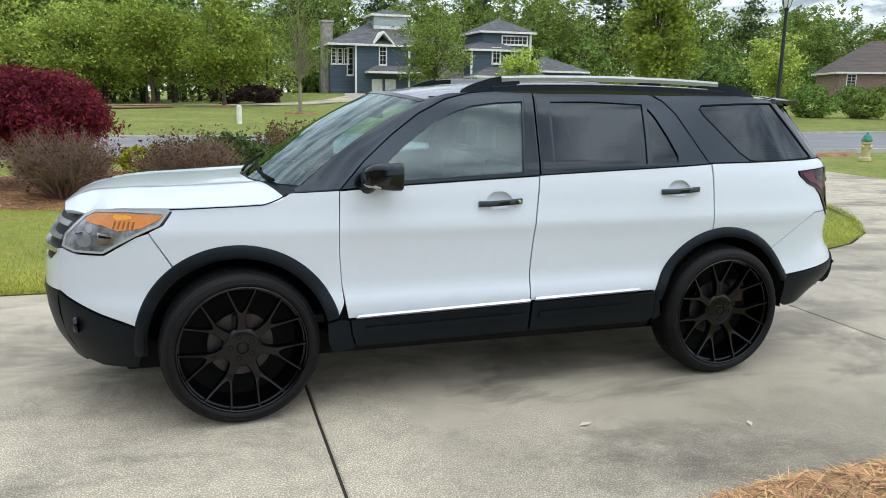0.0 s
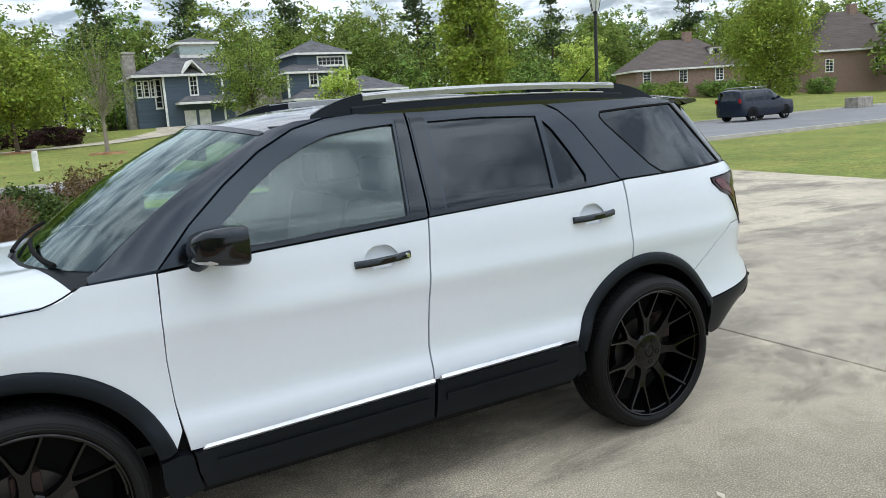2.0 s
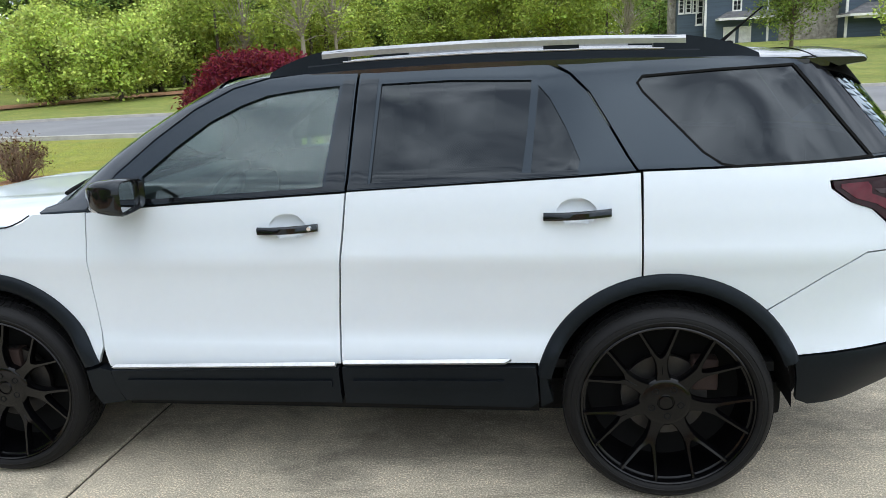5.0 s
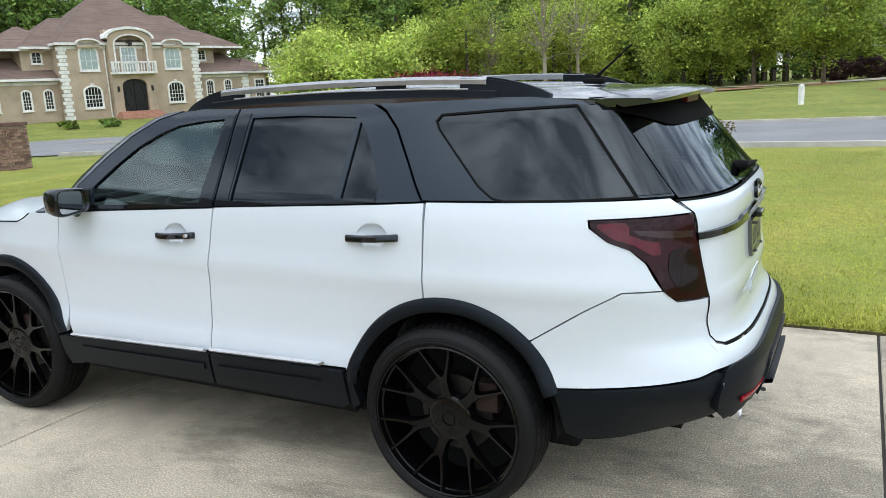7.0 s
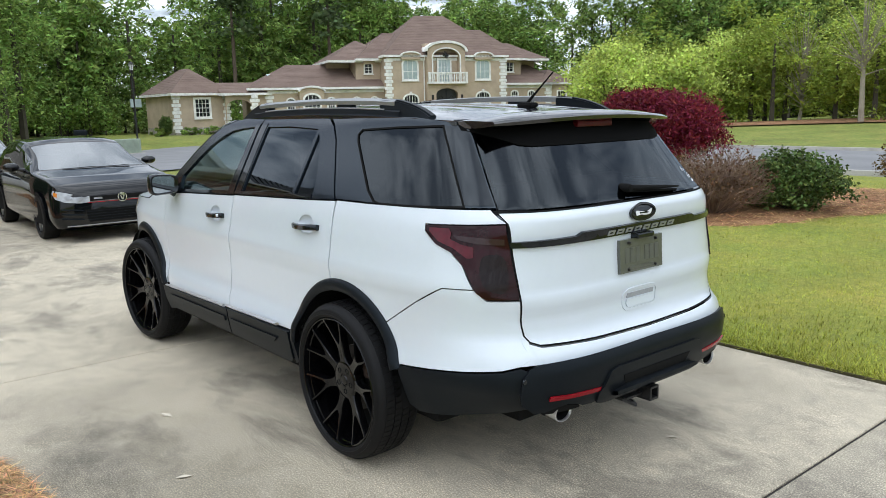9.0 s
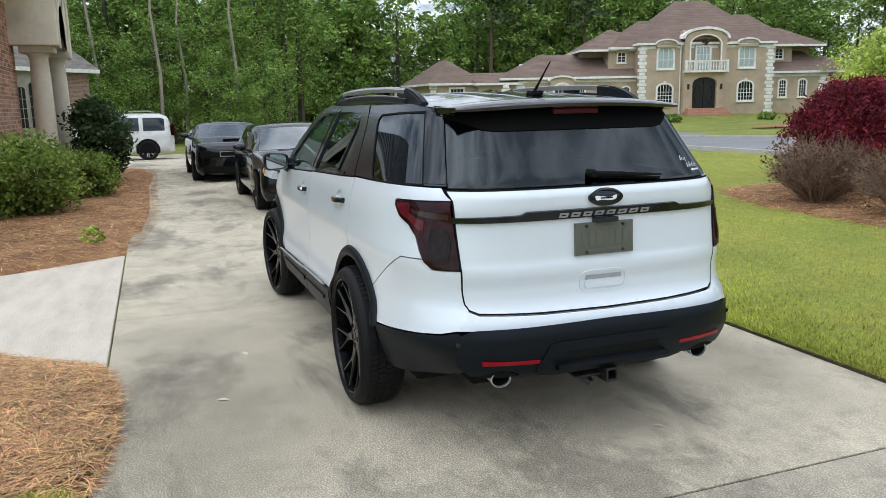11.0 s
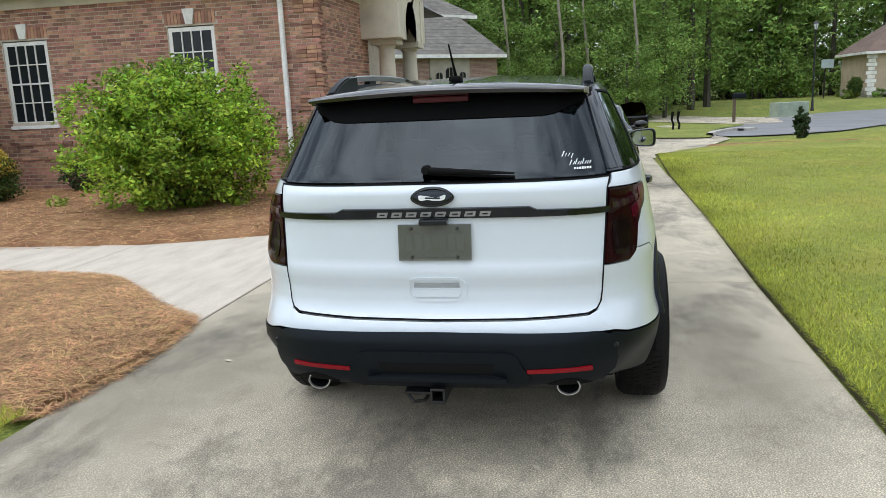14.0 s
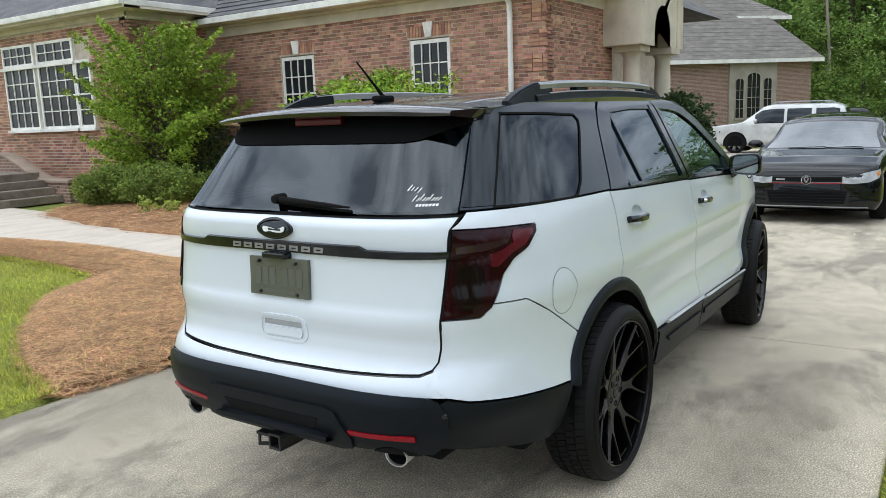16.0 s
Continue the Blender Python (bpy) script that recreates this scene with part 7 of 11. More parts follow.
        for k in range(15):
            x = 0.06 + (1.50 - 0.06) * k / 14
            z = zr(x) + 0.060
            rows.append([bm.verts.new((x, yr + s * dy, z + dz)) for dy, dz in ((-0.020, -0.018), (-0.020, 0.010), (-0.012, 0.015), (0.014, 0.014), (0.026, 0.002), (0.024, -0.018))])
        for r0, r1 in zip(rows, rows[1:]):
            for j in range(6):
                bm.faces.new((r0[j], r0[(j + 1) % 6], r1[(j + 1) % 6], r1[j]))
        bm.faces.new(rows[0]); bm.faces.new(rows[-1])
        bmesh.ops.recalc_face_normals(bm, faces=bm.faces)
        part("rail_bar", bm, M["satin_silver"], rail, "satin silver rail bar", smooth=True)
        for x in (1.03,):
            bm = bmesh.new()
            box(bm, x - 0.07, x + 0.07, yr - 0.018, yr + 0.018, zr(x) - 0.01, zr(x) + 0.060, 0.006)
            part("rail_foot", bm, M["cladding"], rail, "charcoal rail foot")
        bm = bmesh.new()
        rows = []
        for k in range(15):
            x = 0.0 + 1.55 * k / 14
            rows.append([bm.verts.new((x, yr + s * dy, zr(x) + dz)) for dy, dz in ((-0.030, -0.02), (-0.022, 0.024), (0.022, 0.026), (0.034, 0.016), (0.040, -0.02))])
        for r0, r1 in zip(rows, rows[1:]):
            for j in range(4):
                bm.faces.new((r0[j], r0[j + 1], r1[j + 1], r1[j]))
        bmesh.ops.recalc_face_normals(bm, faces=bm.faces)
        part("rail_base", bm, M["cladding"], rail, "charcoal rail base", smooth=True, flat_angle=30)
        bm = bmesh.new()
        tube(bm, [(x, yr + s * 0.030, zr(x) + 0.023) for x in np.linspace(0.15, 1.42, 12).tolist()], 0.004, 6)
        part("rail_line", bm, M["satin_silver"], rail, "thin bright line on the rail", smooth=True)
        # wheels and their wells
        for x, turned, phase in ((-AXLE, 5, -90 + 25.7), (AXLE_R, 0, -109)):
            car_wheel(car, x, s, turned, phase)
            bm = bmesh.new()
            inner, outer = [], []
            for k in range(25):
                t = radians(-3 + 186 * k / 24)
                p = (x + 0.462 * math.cos(t), 0.405 + 0.462 * math.sin(t))
                outer.append(bm.verts.new((p[0], s * 0.955, p[1]))); inner.append(bm.verts.new((p[0], s * 0.62, p[1])))
            for k in range(24):
                bm.faces.new((outer[k], outer[k + 1], inner[k + 1], inner[k]))
            bm.faces.new(inner)
            part("wheel_well", bm, M["inner_dark"], car, "dark wheel well liner")
        # dark inner shell behind the joints
        shell = [(-2.25, 0.36), (-1.95, 0.36)] + arc(-AXLE, 0.405, 0.47, 180, 0, 16) + [(-0.9, 0.35), (0.9, 0.35)] + arc(AXLE_R, 0.405, 0.47, 180, 0, 16) + [(1.95, 0.57), (2.28, 0.61), (2.33, 1.27), (1.3, 1.305), (0.195, 1.262), (-0.54, 1.228), (-0.9, 1.19), (-1.2, 1.10), (-1.75, 1.05), (-2.2, 0.95)]
        panel("inner_side", shell, sk, M["inner_dark"], car, proud=-0.035, rim=0, gap=0, grid=0.09, edge=0.06)
        panel("pillar_lining", [(0.09, 1.25), (0.31, 1.25), (0.33, 1.675), (0.15, 1.675)], sk, M["inner_dark"], car, proud=-0.03, rim=0, gap=0)
        # exhaust
        bm = bmesh.new()
        tube(bm, [(2.05, s * 0.55, 0.45), (2.25, s * 0.55, 0.438), (2.40, s * 0.55, 0.423)], 0.036, 14)
        part("exhaust_pipe", bm, M["inner_dark"], car, "dark exhaust pipe", smooth=True)
        bm = bmesh.new()
        tube(bm, [(2.325, s * 0.55, 0.428), (2.40, s * 0.55, 0.424), (2.490, s * 0.55, 0.414)], [0.044, 0.046, 0.049], 24, caps=False)
        lathe(bm, [(0.0490, 2.484), (0.0505, 2.490), (0.0495, 2.496), (0.046, 2.496), (0.043, 2.488)], 24, "x", (0, s * 0.55, 0.414))
        for v in bm.verts:
            v.co.z = 0.434 + (v.co.z - 0.420) * 0.80
        part("exhaust_tip", bm, M["pipe_steel"], car, "chrome exhaust tip", smooth=True, flat_angle=50)
        bm = bmesh.new()
        tube(bm, [(2.488, s * 0.55, 0.414), (2.39, s * 0.55, 0.424)], 0.043, 24, caps=False)
        for v in bm.verts:
            v.co.z = 0.434 + (v.co.z - 0.420) * 0.80
        part("exhaust_bore", bm, M["inner_dark"], car, "sooty exhaust bore", smooth=True)
    # tail: hatch, glass, bumper
    gate = [(-0.731, 1.292), (0.731, 1.292), (0.717, 1.245), (0.710, 1.10), (0.700, 0.93), (0.694, 0.82), (0.688, 0.775), (0.672, 0.747), (0.635, 0.732), (0.35, 0.722), (0.0, 0.717), (-0.35, 0.722), (-0.635, 0.732), (-0.672, 0.747), (-0.688, 0.775), (-0.694, 0.82), (-0.700, 0.93), (-0.710, 1.10), (-0.717, 1.245)]
    hatch = panel("tailgate", gate, tail_map, M["white_paint"], car, "white tailgate", gap=0.004, rim=0.03, grid=0.03)
    # thin dark ring laid over the paint as the shade of the tailgate gap
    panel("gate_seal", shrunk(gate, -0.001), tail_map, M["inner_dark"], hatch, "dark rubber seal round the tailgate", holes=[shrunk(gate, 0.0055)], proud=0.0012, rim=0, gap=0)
    bgl = [(-glass_edge(z), z) for z in (1.297, 1.40, 1.50, 1.60, 1.655)] + [(glass_edge(z), z) for z in (1.655, 1.60, 1.50, 1.40, 1.297)]
    pane = panel("back_window", bgl, tail_map, M["tint_back"], hatch, "dark tinted back window", rim=0, gap=0.003, grid=0.025, calm=0.45)
    pane.visible_shadow = False
    band = [(-0.655, 1.622), (-0.50, 1.552), (-0.44, 1.545), (0.44, 1.545), (0.50, 1.552), (0.655, 1.622), (0.645, 1.67), (-0.645, 1.67)]
    panel("window_band", band, tail_map, M["band_black"], hatch, "black band at the window top", proud=0.004, rim=0.004)
    trim = [(-0.715, 1.172), (-0.43, 1.178), (-0.40, 1.192), (0.40, 1.192), (0.43, 1.178), (0.715, 1.172), (0.713, 1.146), (0.43, 1.148), (0.0, 1.150), (-0.43, 1.148), (-0.713, 1.146)]
    strip_ob = panel("tail_trim", trim, tail_map, M["gloss_black"], hatch, "gloss black trim bar with silver letter shapes", proud=0.014, rim=0.02, gap=0)
    # eight plain silver blocks stand where the name is
    for k in range(8):
        y0 = -0.245 + k * 0.0625
        panel("letter_block", [(y0, 1.158), (y0 + 0.045, 1.158), (y0 + 0.052, 1.180), (y0 + 0.007, 1.180)], tail_map, M["satin_silver"], hatch, proud=0.017, rim=0.004, gap=0, holes=[[(y0 + 0.012, 1.1655), (y0 + 0.036, 1.1655), (y0 + 0.039, 1.1725), (y0 + 0.016, 1.1725)]])
    oval = [(0.092 * math.cos(t), 1.237 + 0.037 * math.sin(t)) for t in (2 * math.pi * k / 32 for k in range(32))]
    badge = panel("badge", oval, tail_map, M["gloss_black"], hatch, "black oval badge", proud=0.012, rim=0.012, gap=0)
    panel("badge_ring", [(p[0] * 0.93, 1.237 + (p[1] - 1.237) * 0.88) for p in oval], tail_map, M["steel"], badge, proud=0.0135, rim=0.002, gap=0, holes=[[(p[0] * 0.90, 1.237 + (p[1] - 1.237) * 0.81) for p in oval]])
    panel("badge_mark", smooth_outline([(-0.056, 1.246), (-0.02, 1.243), (0.02, 1.238), (0.056, 1.248), (0.05, 1.228), (0.015, 1.224), (-0.02, 1.228), (-0.052, 1.226)], 4), tail_map, M["white_vinyl"], badge, proud=0.0135, rim=0.002, gap=0, grid=0.012,
          holes=[[(-0.03, 1.232), (0.035, 1.231), (0.035, 1.238), (-0.03, 1.239)]])
    pl = panel("number_plate", [(-0.156, 1.122), (0.156, 1.122), (0.156, 0.968), (-0.156, 0.968)], tail_map, M["plate"], hatch, "smoke-covered number plate with faint bars", proud=0.016, rim=0.016, gap=0)
    for y0 in (-0.122, -0.082, -0.042, 0.022, 0.060, 0.098):
        panel("plate_bar", [(y0, 1.012), (y0 + 0.028, 1.012), (y0 + 0.028, 1.082), (y0, 1.082)], tail_map, M["plate_ink"], pl, proud=0.0175, rim=0.001, gap=0)
    panel("plate_bar", [(-0.09, 0.982), (0.09, 0.982), (0.09, 0.996), (-0.09, 0.996)], tail_map, M["plate_ink"], pl, proud=0.0175, rim=0.001, gap=0)
    for y0 in (-0.098, 0.098):
        for z0 in (1.106, 0.984):
            bm = bmesh.new()
            lathe(bm, [(0.0, 2.490), (0.006, 2.488), (0.007, 2.470)], 10, "x", (0, y0, z0))
            part("screw", bm, M["steel"], pl)
    boxed("plate_lamp", (2.45, 2.50, -0.06, 0.06, 1.122, 1.146), M["gloss_black"], hatch, bevel=0.006)
    rec = [(0.118 * math.copysign(abs(math.cos(t)) ** 0.35, math.cos(t)), 0.8425 + 0.0425 * math.copysign(abs(math.sin(t)) ** 0.5, math.sin(t))) for t in (2 * math.pi * (k + 0.5) / 32 for k in range(32))]
    panel("pull_frame", shrunk(rec, -0.012), tail_map, M["white_paint"], hatch, "raised frame of the tailgate pull", holes=[rec], proud=0.004, rim=0.008, gap=0, grid=0.02, edge=0.02)
    # grey strip painted for the shade at the top of the pull's recess
    panel("pull_pocket", [(-0.096, 0.872), (0.096, 0.872), (0.10, 0.850), (-0.10, 0.850)], tail_map, M["pull_dark"], hatch, proud=0.003, rim=0.003, gap=0)
    panel("pull_lip", [(-0.100, 0.846), (0.100, 0.846), (0.104, 0.825), (0.095, 0.808), (-0.095, 0.808), (-0.104, 0.825)], tail_map, M["white_paint"], hatch, proud=0.007, rim=0.008, gap=0, grid=0.02)
    # wiper
    wip = new("rear_wiper")
    wip.parent = car
    tagged(wip, "black rear wiper lying on the back window")
    wy = np.linspace(-0.03, 0.34, 9)
    wz = 1.345 - 0.02 * (wy + 0.03) / 0.37
    wx = end_x(wy, wz, 1)
    bm = bmesh.new()
    tube(bm, [(float(a) + 0.030, float(b), float(c)) for a, b, c in zip(wx, wy, wz)], [0.013, 0.013, 0.012, 0.011, 0.010, 0.009, 0.008, 0.006, 0.004], 8)
    part("wiper_arm", bm, M["inner_dark"], wip, smooth=True)
    bm = bmesh.new()
    tube(bm, [(float(a) + 0.018, float(b), float(c) - 0.016) for a, b, c in zip(wx, wy, wz)], 0.006, 6)
    part("wiper_blade", bm, M["inner_dark"], wip)
    bm = bmesh.new()
    lathe(bm, [(0.0, 0.050), (0.016, 0.048), (0.020, 0.03), (0.020, -0.01)], 16, "x", (float(wx[0]), -0.035, 1.345))
    part("wiper_cap", bm, M["inner_dark"], wip, smooth=True)
    # sticker: plain white strokes
    strokes = [(0.528, 1.388, 0.012, 0.024), (0.541, 1.384, 0.008, 0.016), (0.553, 1.383, 0.009, 0.014), (0.566, 1.379, 0.009, 0.022), (0.560, 1.352, 0.010, 0.024)]
    strokes += [(0.574 + 0.0095 * k, 1.349 + (0.006 if k in (1, 4) else 0.0), 0.008, 0.026 if k in (1, 4) else 0.015) for k in range(8)]
    for y0, z0, ln, h in strokes:
        ln, h = ln * 0.8, h * 0.85
        panel("sticker_stroke", [(y0, z0 - h / 2), (y0 + ln * 0.42, z0 - h / 2), (y0 + ln + 0.004, z0 + h / 2), (y0 + ln * 0.58 + 0.003, z0 + h / 2)], tail_map, M["white_vinyl"], hatch, proud=0.002, rim=0, gap=0)
    for k in range(7):
        y0 = 0.580 + 0.0105 * k
        panel("sticker_stroke", [(y0, 1.325), (y0 + 0.007, 1.325), (y0 + 0.007, 1.3335), (y0, 1.3335)], tail_map, M["white_vinyl"], hatch, proud=0.002, rim=0, gap=0)
    # bumper across the tail
    bwt = [(-0.70, 0.69), (-0.700, 0.80), (-0.693, 0.775), (-0.676, 0.743), (-0.637, 0.727), (-0.35, 0.717), (0.0, 0.712), (0.35, 0.717), (0.637, 0.727), (0.676, 0.743), (0.693, 0.775), (0.700, 0.80), (0.70, 0.69), (0.74, 0.662), (0.66, 0.666), (0.0, 0.672), (-0.66, 0.666), (-0.74, 0.662)]
    bumper = panel("rear_bumper", bwt, tail_map, M["white_paint"], car, "white rear bumper top", gap=0.0)
    bbt = [(-0.68, 0.664), (-0.66, 0.667), (0.0, 0.672), (0.66, 0.667), (0.68, 0.664), (0.715, 0.648), (0.740, 0.61), (0.748, 0.55), (0.735, 0.50), (0.68, 0.455), (0.64, 0.458), (0.59, 0.476), (0.55, 0.482), (0.51, 0.476), (0.46, 0.458), (0.40, 0.452), (0.345, 0.460), (-0.345, 0.460), (-0.40, 0.452), (-0.46, 0.458), (-0.51, 0.476), (-0.55, 0.482), (-0.59, 0.476), (-0.64, 0.458), (-0.68, 0.455), (-0.735, 0.50), (-0.748, 0.55), (-0.740, 0.61), (-0.715, 0.648)]
    rolled_tail = lambda a, b: tail_map(a, b) + np.stack([0.014 * (1 - smoothstep(0.55, 0.75, np.abs(a))) * (1 - np.clip((np.asarray(b) - 0.625) / 0.05, 0, 1) ** 1.5), 0 * np.asarray(a), 0 * np.asarray(a)], -1)
    panel("bumper_valance", bbt, rolled_tail, M["cladding"], bumper, "charcoal bumper valance", proud=0.016, rim=0.04, gap=0, grid=0.022)
    panel("bumper_step", [(-0.335, 0.590), (-0.29, 0.602), (0.29, 0.602), (0.335, 0.590), (0.39, 0.50), (0.385, 0.462), (0.33, 0.452), (-0.33, 0.452), (-0.385, 0.462), (-0.39, 0.50)], tail_map, M["cladding"], bumper, "charcoal centre insert", proud=0.040, rim=0.016, gap=0)
    panel("bumper_slot", [(-0.25, 0.555), (0.25, 0.555), (0.23, 0.515), (-0.23, 0.515)], tail_map, M["inner_dark"], bumper, proud=0.0415, rim=0.002, gap=0)
    bm = bmesh.new()
    for y0, y1 in ((-0.30, 0.30),):
        ys_ = np.linspace(y0, y1, 9)
        xs_ = end_x(ys_, np.full(9, 0.48), 1)
        rows = [[bm.verts.new((float(a) + d, float(b), z)) for d, z in ((0.042, 0.500 - 0.02 * (abs(b) > 0.28)), (0.072, 0.488), (0.072, 0.470), (0.02, 0.455))] for a, b in zip(xs_, ys_)]
        for r0, r1 in zip(rows, rows[1:]):
            for j in range(3):
                bm.faces.new((r0[j], r0[j + 1], r1[j + 1], r1[j]))
    part("bumper_lip", bm, M["cladding"], bumper, smooth=True)
    for s in (-1, 1):
        rf_ = [(s * 0.640, 0.538), (s * 0.380, 0.530), (s * 0.380, 0.512), (s * 0.640, 0.520)]
        panel("reflector", rf_, tail_map, M["red_reflector"], bumper, "red bumper reflector", proud=0.034, rim=0.008, gap=0)
        # parking sensors and the bay round each pipe
        bm = bmesh.new()
        lathe(bm, [(0.0, 0.006), (0.010, 0.006), (0.012, 0.0)], 12, "x", (flank_x(0.74, 0.60) + 0.016, s * 0.745, 0.605))
        part("parking_sensor", bm, M["gloss_black"], bumper)
        panel("exhaust_bay", smooth_outline([(s * 0.47, 0.458), (s * 0.55, 0.478), (s * 0.64, 0.462), (s * 0.62, 0.450), (s * 0.48, 0.450)], 4), tail_map, M["inner_dark"], bumper, proud=0.022, rim=0.02, gap=0, grid=0.02)
    # tow hitch
    hitch = new("tow_hitch")
    hitch.parent = car
    tagged(hitch, "black square tow hitch receiver")
    bm = bmesh.new()
    for y0, y1, z0, z1 in ((-0.032, 0.032, 0.418, 0.430), (-0.032, 0.032, 0.362, 0.374), (-0.032, -0.022, 0.374, 0.418), (0.022, 0.032, 0.374, 0.418)):
        box(bm, 2.36, 2.565, y0, y1, z0, z1, 0.003)
    part("receiver_tube", bm, M["black_metal"], hitch)
    bm = bmesh.new()
    box(bm, 2.30, 2.37, -0.5, 0.5, 0.37, 0.42, 0.008)
    box(bm, 2.37, 2.52, -0.15, -0.035, 0.385, 0.397, 0.003)
    part("cross_bar", bm, M["black_metal"], hitch)
    bm = bmesh.new()
    tube(bm, [(2.40, -0.05, 0.37), (2.50, -0.07, 0.35), (2.54, -0.11, 0.36), (2.50, -0.15, 0.385), (2.40, -0.16, 0.39)], 0.009, 6)
    part("safety_chain_loop", bm, M["black_metal"], hitch)
    # nose: fascia, grille, lower grille
    panel("front_bumper", [(-0.60, 0.66), (-0.60, 0.877), (-0.50, 0.80), (0.50, 0.80), (0.60, 0.877), (0.60, 0.66), (0.3, 0.655), (-0.3, 0.655)], nose_map, M["white_paint"], car, gap=0)
    grille = panel("grille", [(-0.58, 0.95), (-0.60, 1.04), (-0.5, 1.05), (0.5, 1.05), (0.60, 1.04), (0.58, 0.95), (0.60, 0.877), (0.50, 0.80), (-0.50, 0.80), (-0.60, 0.877)], nose_map, M["cladding"], car, "charcoal grille with satin bars", gap=0, proud=-0.01)
    for z in (0.85, 0.915, 0.98):
        panel("grille_bar", [(-0.585, z), (0.585, z), (0.585, z + 0.022), (-0.585, z + 0.022)], nose_map, M["satin_silver"] if z > 0.9 else M["chrome"], grille, proud=0.012, rim=0.03, gap=0)
    panel("front_valance", [(-0.60, 0.654), (0.60, 0.654), (0.60, 0.28), (-0.60, 0.28)], nose_map, M["cladding"], car, "charcoal front valance", gap=0, proud=0.004)
    # bonnet
    edge_h = lambda x: float(half_width(x, np.interp(x, [-2.3, -2.1, -1.73, -1.29, -1.21, -1.16], [1.0, 1.07, 1.092, 1.112, 1.138, 1.165]))) - 0.010
    xs_h = [-1.165, -1.22, -1.30, -1.45, -1.60, -1.75, -1.90, -2.02, -2.12, -2.20]
    hood = [(x, edge_h(x)) for x in xs_h] + [(-2.27, 0.45), (-2.30, 0.22), (-2.305, 0.0), (-2.30, -0.22), (-2.27, -0.45)] + [(x, -edge_h(x)) for x in xs_h[::-1]] + [(-1.25, -0.6), (-1.33, -0.3), (-1.36, 0.0), (-1.33, 0.3), (-1.25, 0.6)]
    panel("bonnet", hood, hood_map, M["white_paint"], car, "white bonnet", grid=0.06)
    panel("engine_bay_floor", [(-2.2, -0.7), (-2.2, 0.7), (-1.0, 0.85), (-1.0, -0.85)], lambda a, b: np.stack([a, b, HOOD_C(a) - 0.16], -1), M["inner_dark"], car, rim=0, grid=0.2)
    # windscreen, cowl, front pillars
    def screen(a, b):
        q = np.abs(a)
        low = np.stack([-1.345 + 0.245 * q**2.2, 0.845 * a, 1.165 + 0.02 * q**2], -1)
        top = np.stack([-0.50 + 0.125 * q**2.2, 0.70 * a, 1.690 - 0.048 * q**2.2], -1)
        f = b[..., None] if np.ndim(b) else b
        bulge = (np.sin(np.pi * np.asarray(b)) * 0.035)[..., None] * np.array([-0.55, 0, 0.8])
        return low * (1 - f) + top * f + bulge
    pane = panel("windscreen", [(-0.97, 0.02), (0.97, 0.02), (0.97, 0.98), (-0.97, 0.98)], screen, M["screen_glass"], car, "raked windscreen", rim=0, gap=0, grid=0.08, edge=0.08)
    pane.visible_shadow = False
    panel("screen_band", [(-0.97, 0.95), (0.97, 0.95), (0.97, 0.985), (-0.97, 0.985)], screen, M["black_paint"], car, proud=0.002, rim=0, gap=0, grid=0.05)
    panel("cowl", [(-0.99, -0.10), (0.99, -0.10), (0.97, 0.03), (-0.97, 0.03)], screen, M["cladding"], car, "charcoal cowl below the windscreen", rim=0.02, gap=0, grid=0.05, proud=-0.004)
    for s in (-1, 1):
        bm = bmesh.new()
        outer = [(-1.14, 1.176), (-0.915, 1.190), (-0.782, 1.330), (-0.622, 1.462), (-0.462, 1.572), (-0.302, 1.648), (-0.15, 1.684)]
        rows = []
        for i, (x, z) in enumerate(outer):
            f = [0.0, 0.14, 0.36, 0.56, 0.76, 0.93, 1.0][i]
            a = screen(np.array([s * 0.965]), np.array([f]))[0]
            b = np.array([x, s * float(half_width(max(x, -1.1), z)) * (1 if x > -1.1 else 0.985), z])
            m_ = (a + b) / 2 + np.array([-0.008, s * 0.012, 0.010])
            rows.append([bm.verts.new(tuple(p)) for p in (a, m_, b, b + np.array([0.02, -s * 0.03, -0.05]))])
        for r0, r1 in zip(rows, rows[1:]):
            for j in range(3):
                bm.faces.new((r0[j], r0[j + 1], r1[j + 1], r1[j]))
        bmesh.ops.recalc_face_normals(bm, faces=bm.faces)
        part("front_pillar", bm, M["black_paint"], car, "black wrapped front pillar", smooth=True, flat_angle=60)
    for y0, y1 in ((-0.62, -0.10), (0.05, 0.55)):
        bm = bmesh.new()
        ys_ = np.linspace(y0, y1, 7) / 0.845
        P = screen(ys_, np.linspace(0.02, 0.11, 7))
        tube(bm, [tuple(p + np.array([-0.012, 0, 0.018])) for p in P], 0.010, 6)
        part("front_wiper", bm, M["inner_dark"], car)
    # roof and spoiler
    roof = [(-0.525, 0.0), (-0.495, 0.42), (-0.415, 0.655), (-0.22, 0.708), (0.3, 0.720), (1.1, 0.718), (1.7, 0.688), (2.03, 0.64), (2.06, 0.0), (2.03, -0.64), (1.7, -0.688), (1.1, -0.718), (0.3, -0.720), (-0.22, -0.708), (-0.415, -0.655), (-0.495, -0.42)]
    panel("roof", roof, roof_map, M["roof_black"], car, "gloss black roof with pressed ribs", grid=0.022, rim=0.03, gap=0)
    bm = bmesh.new()
    rows = []
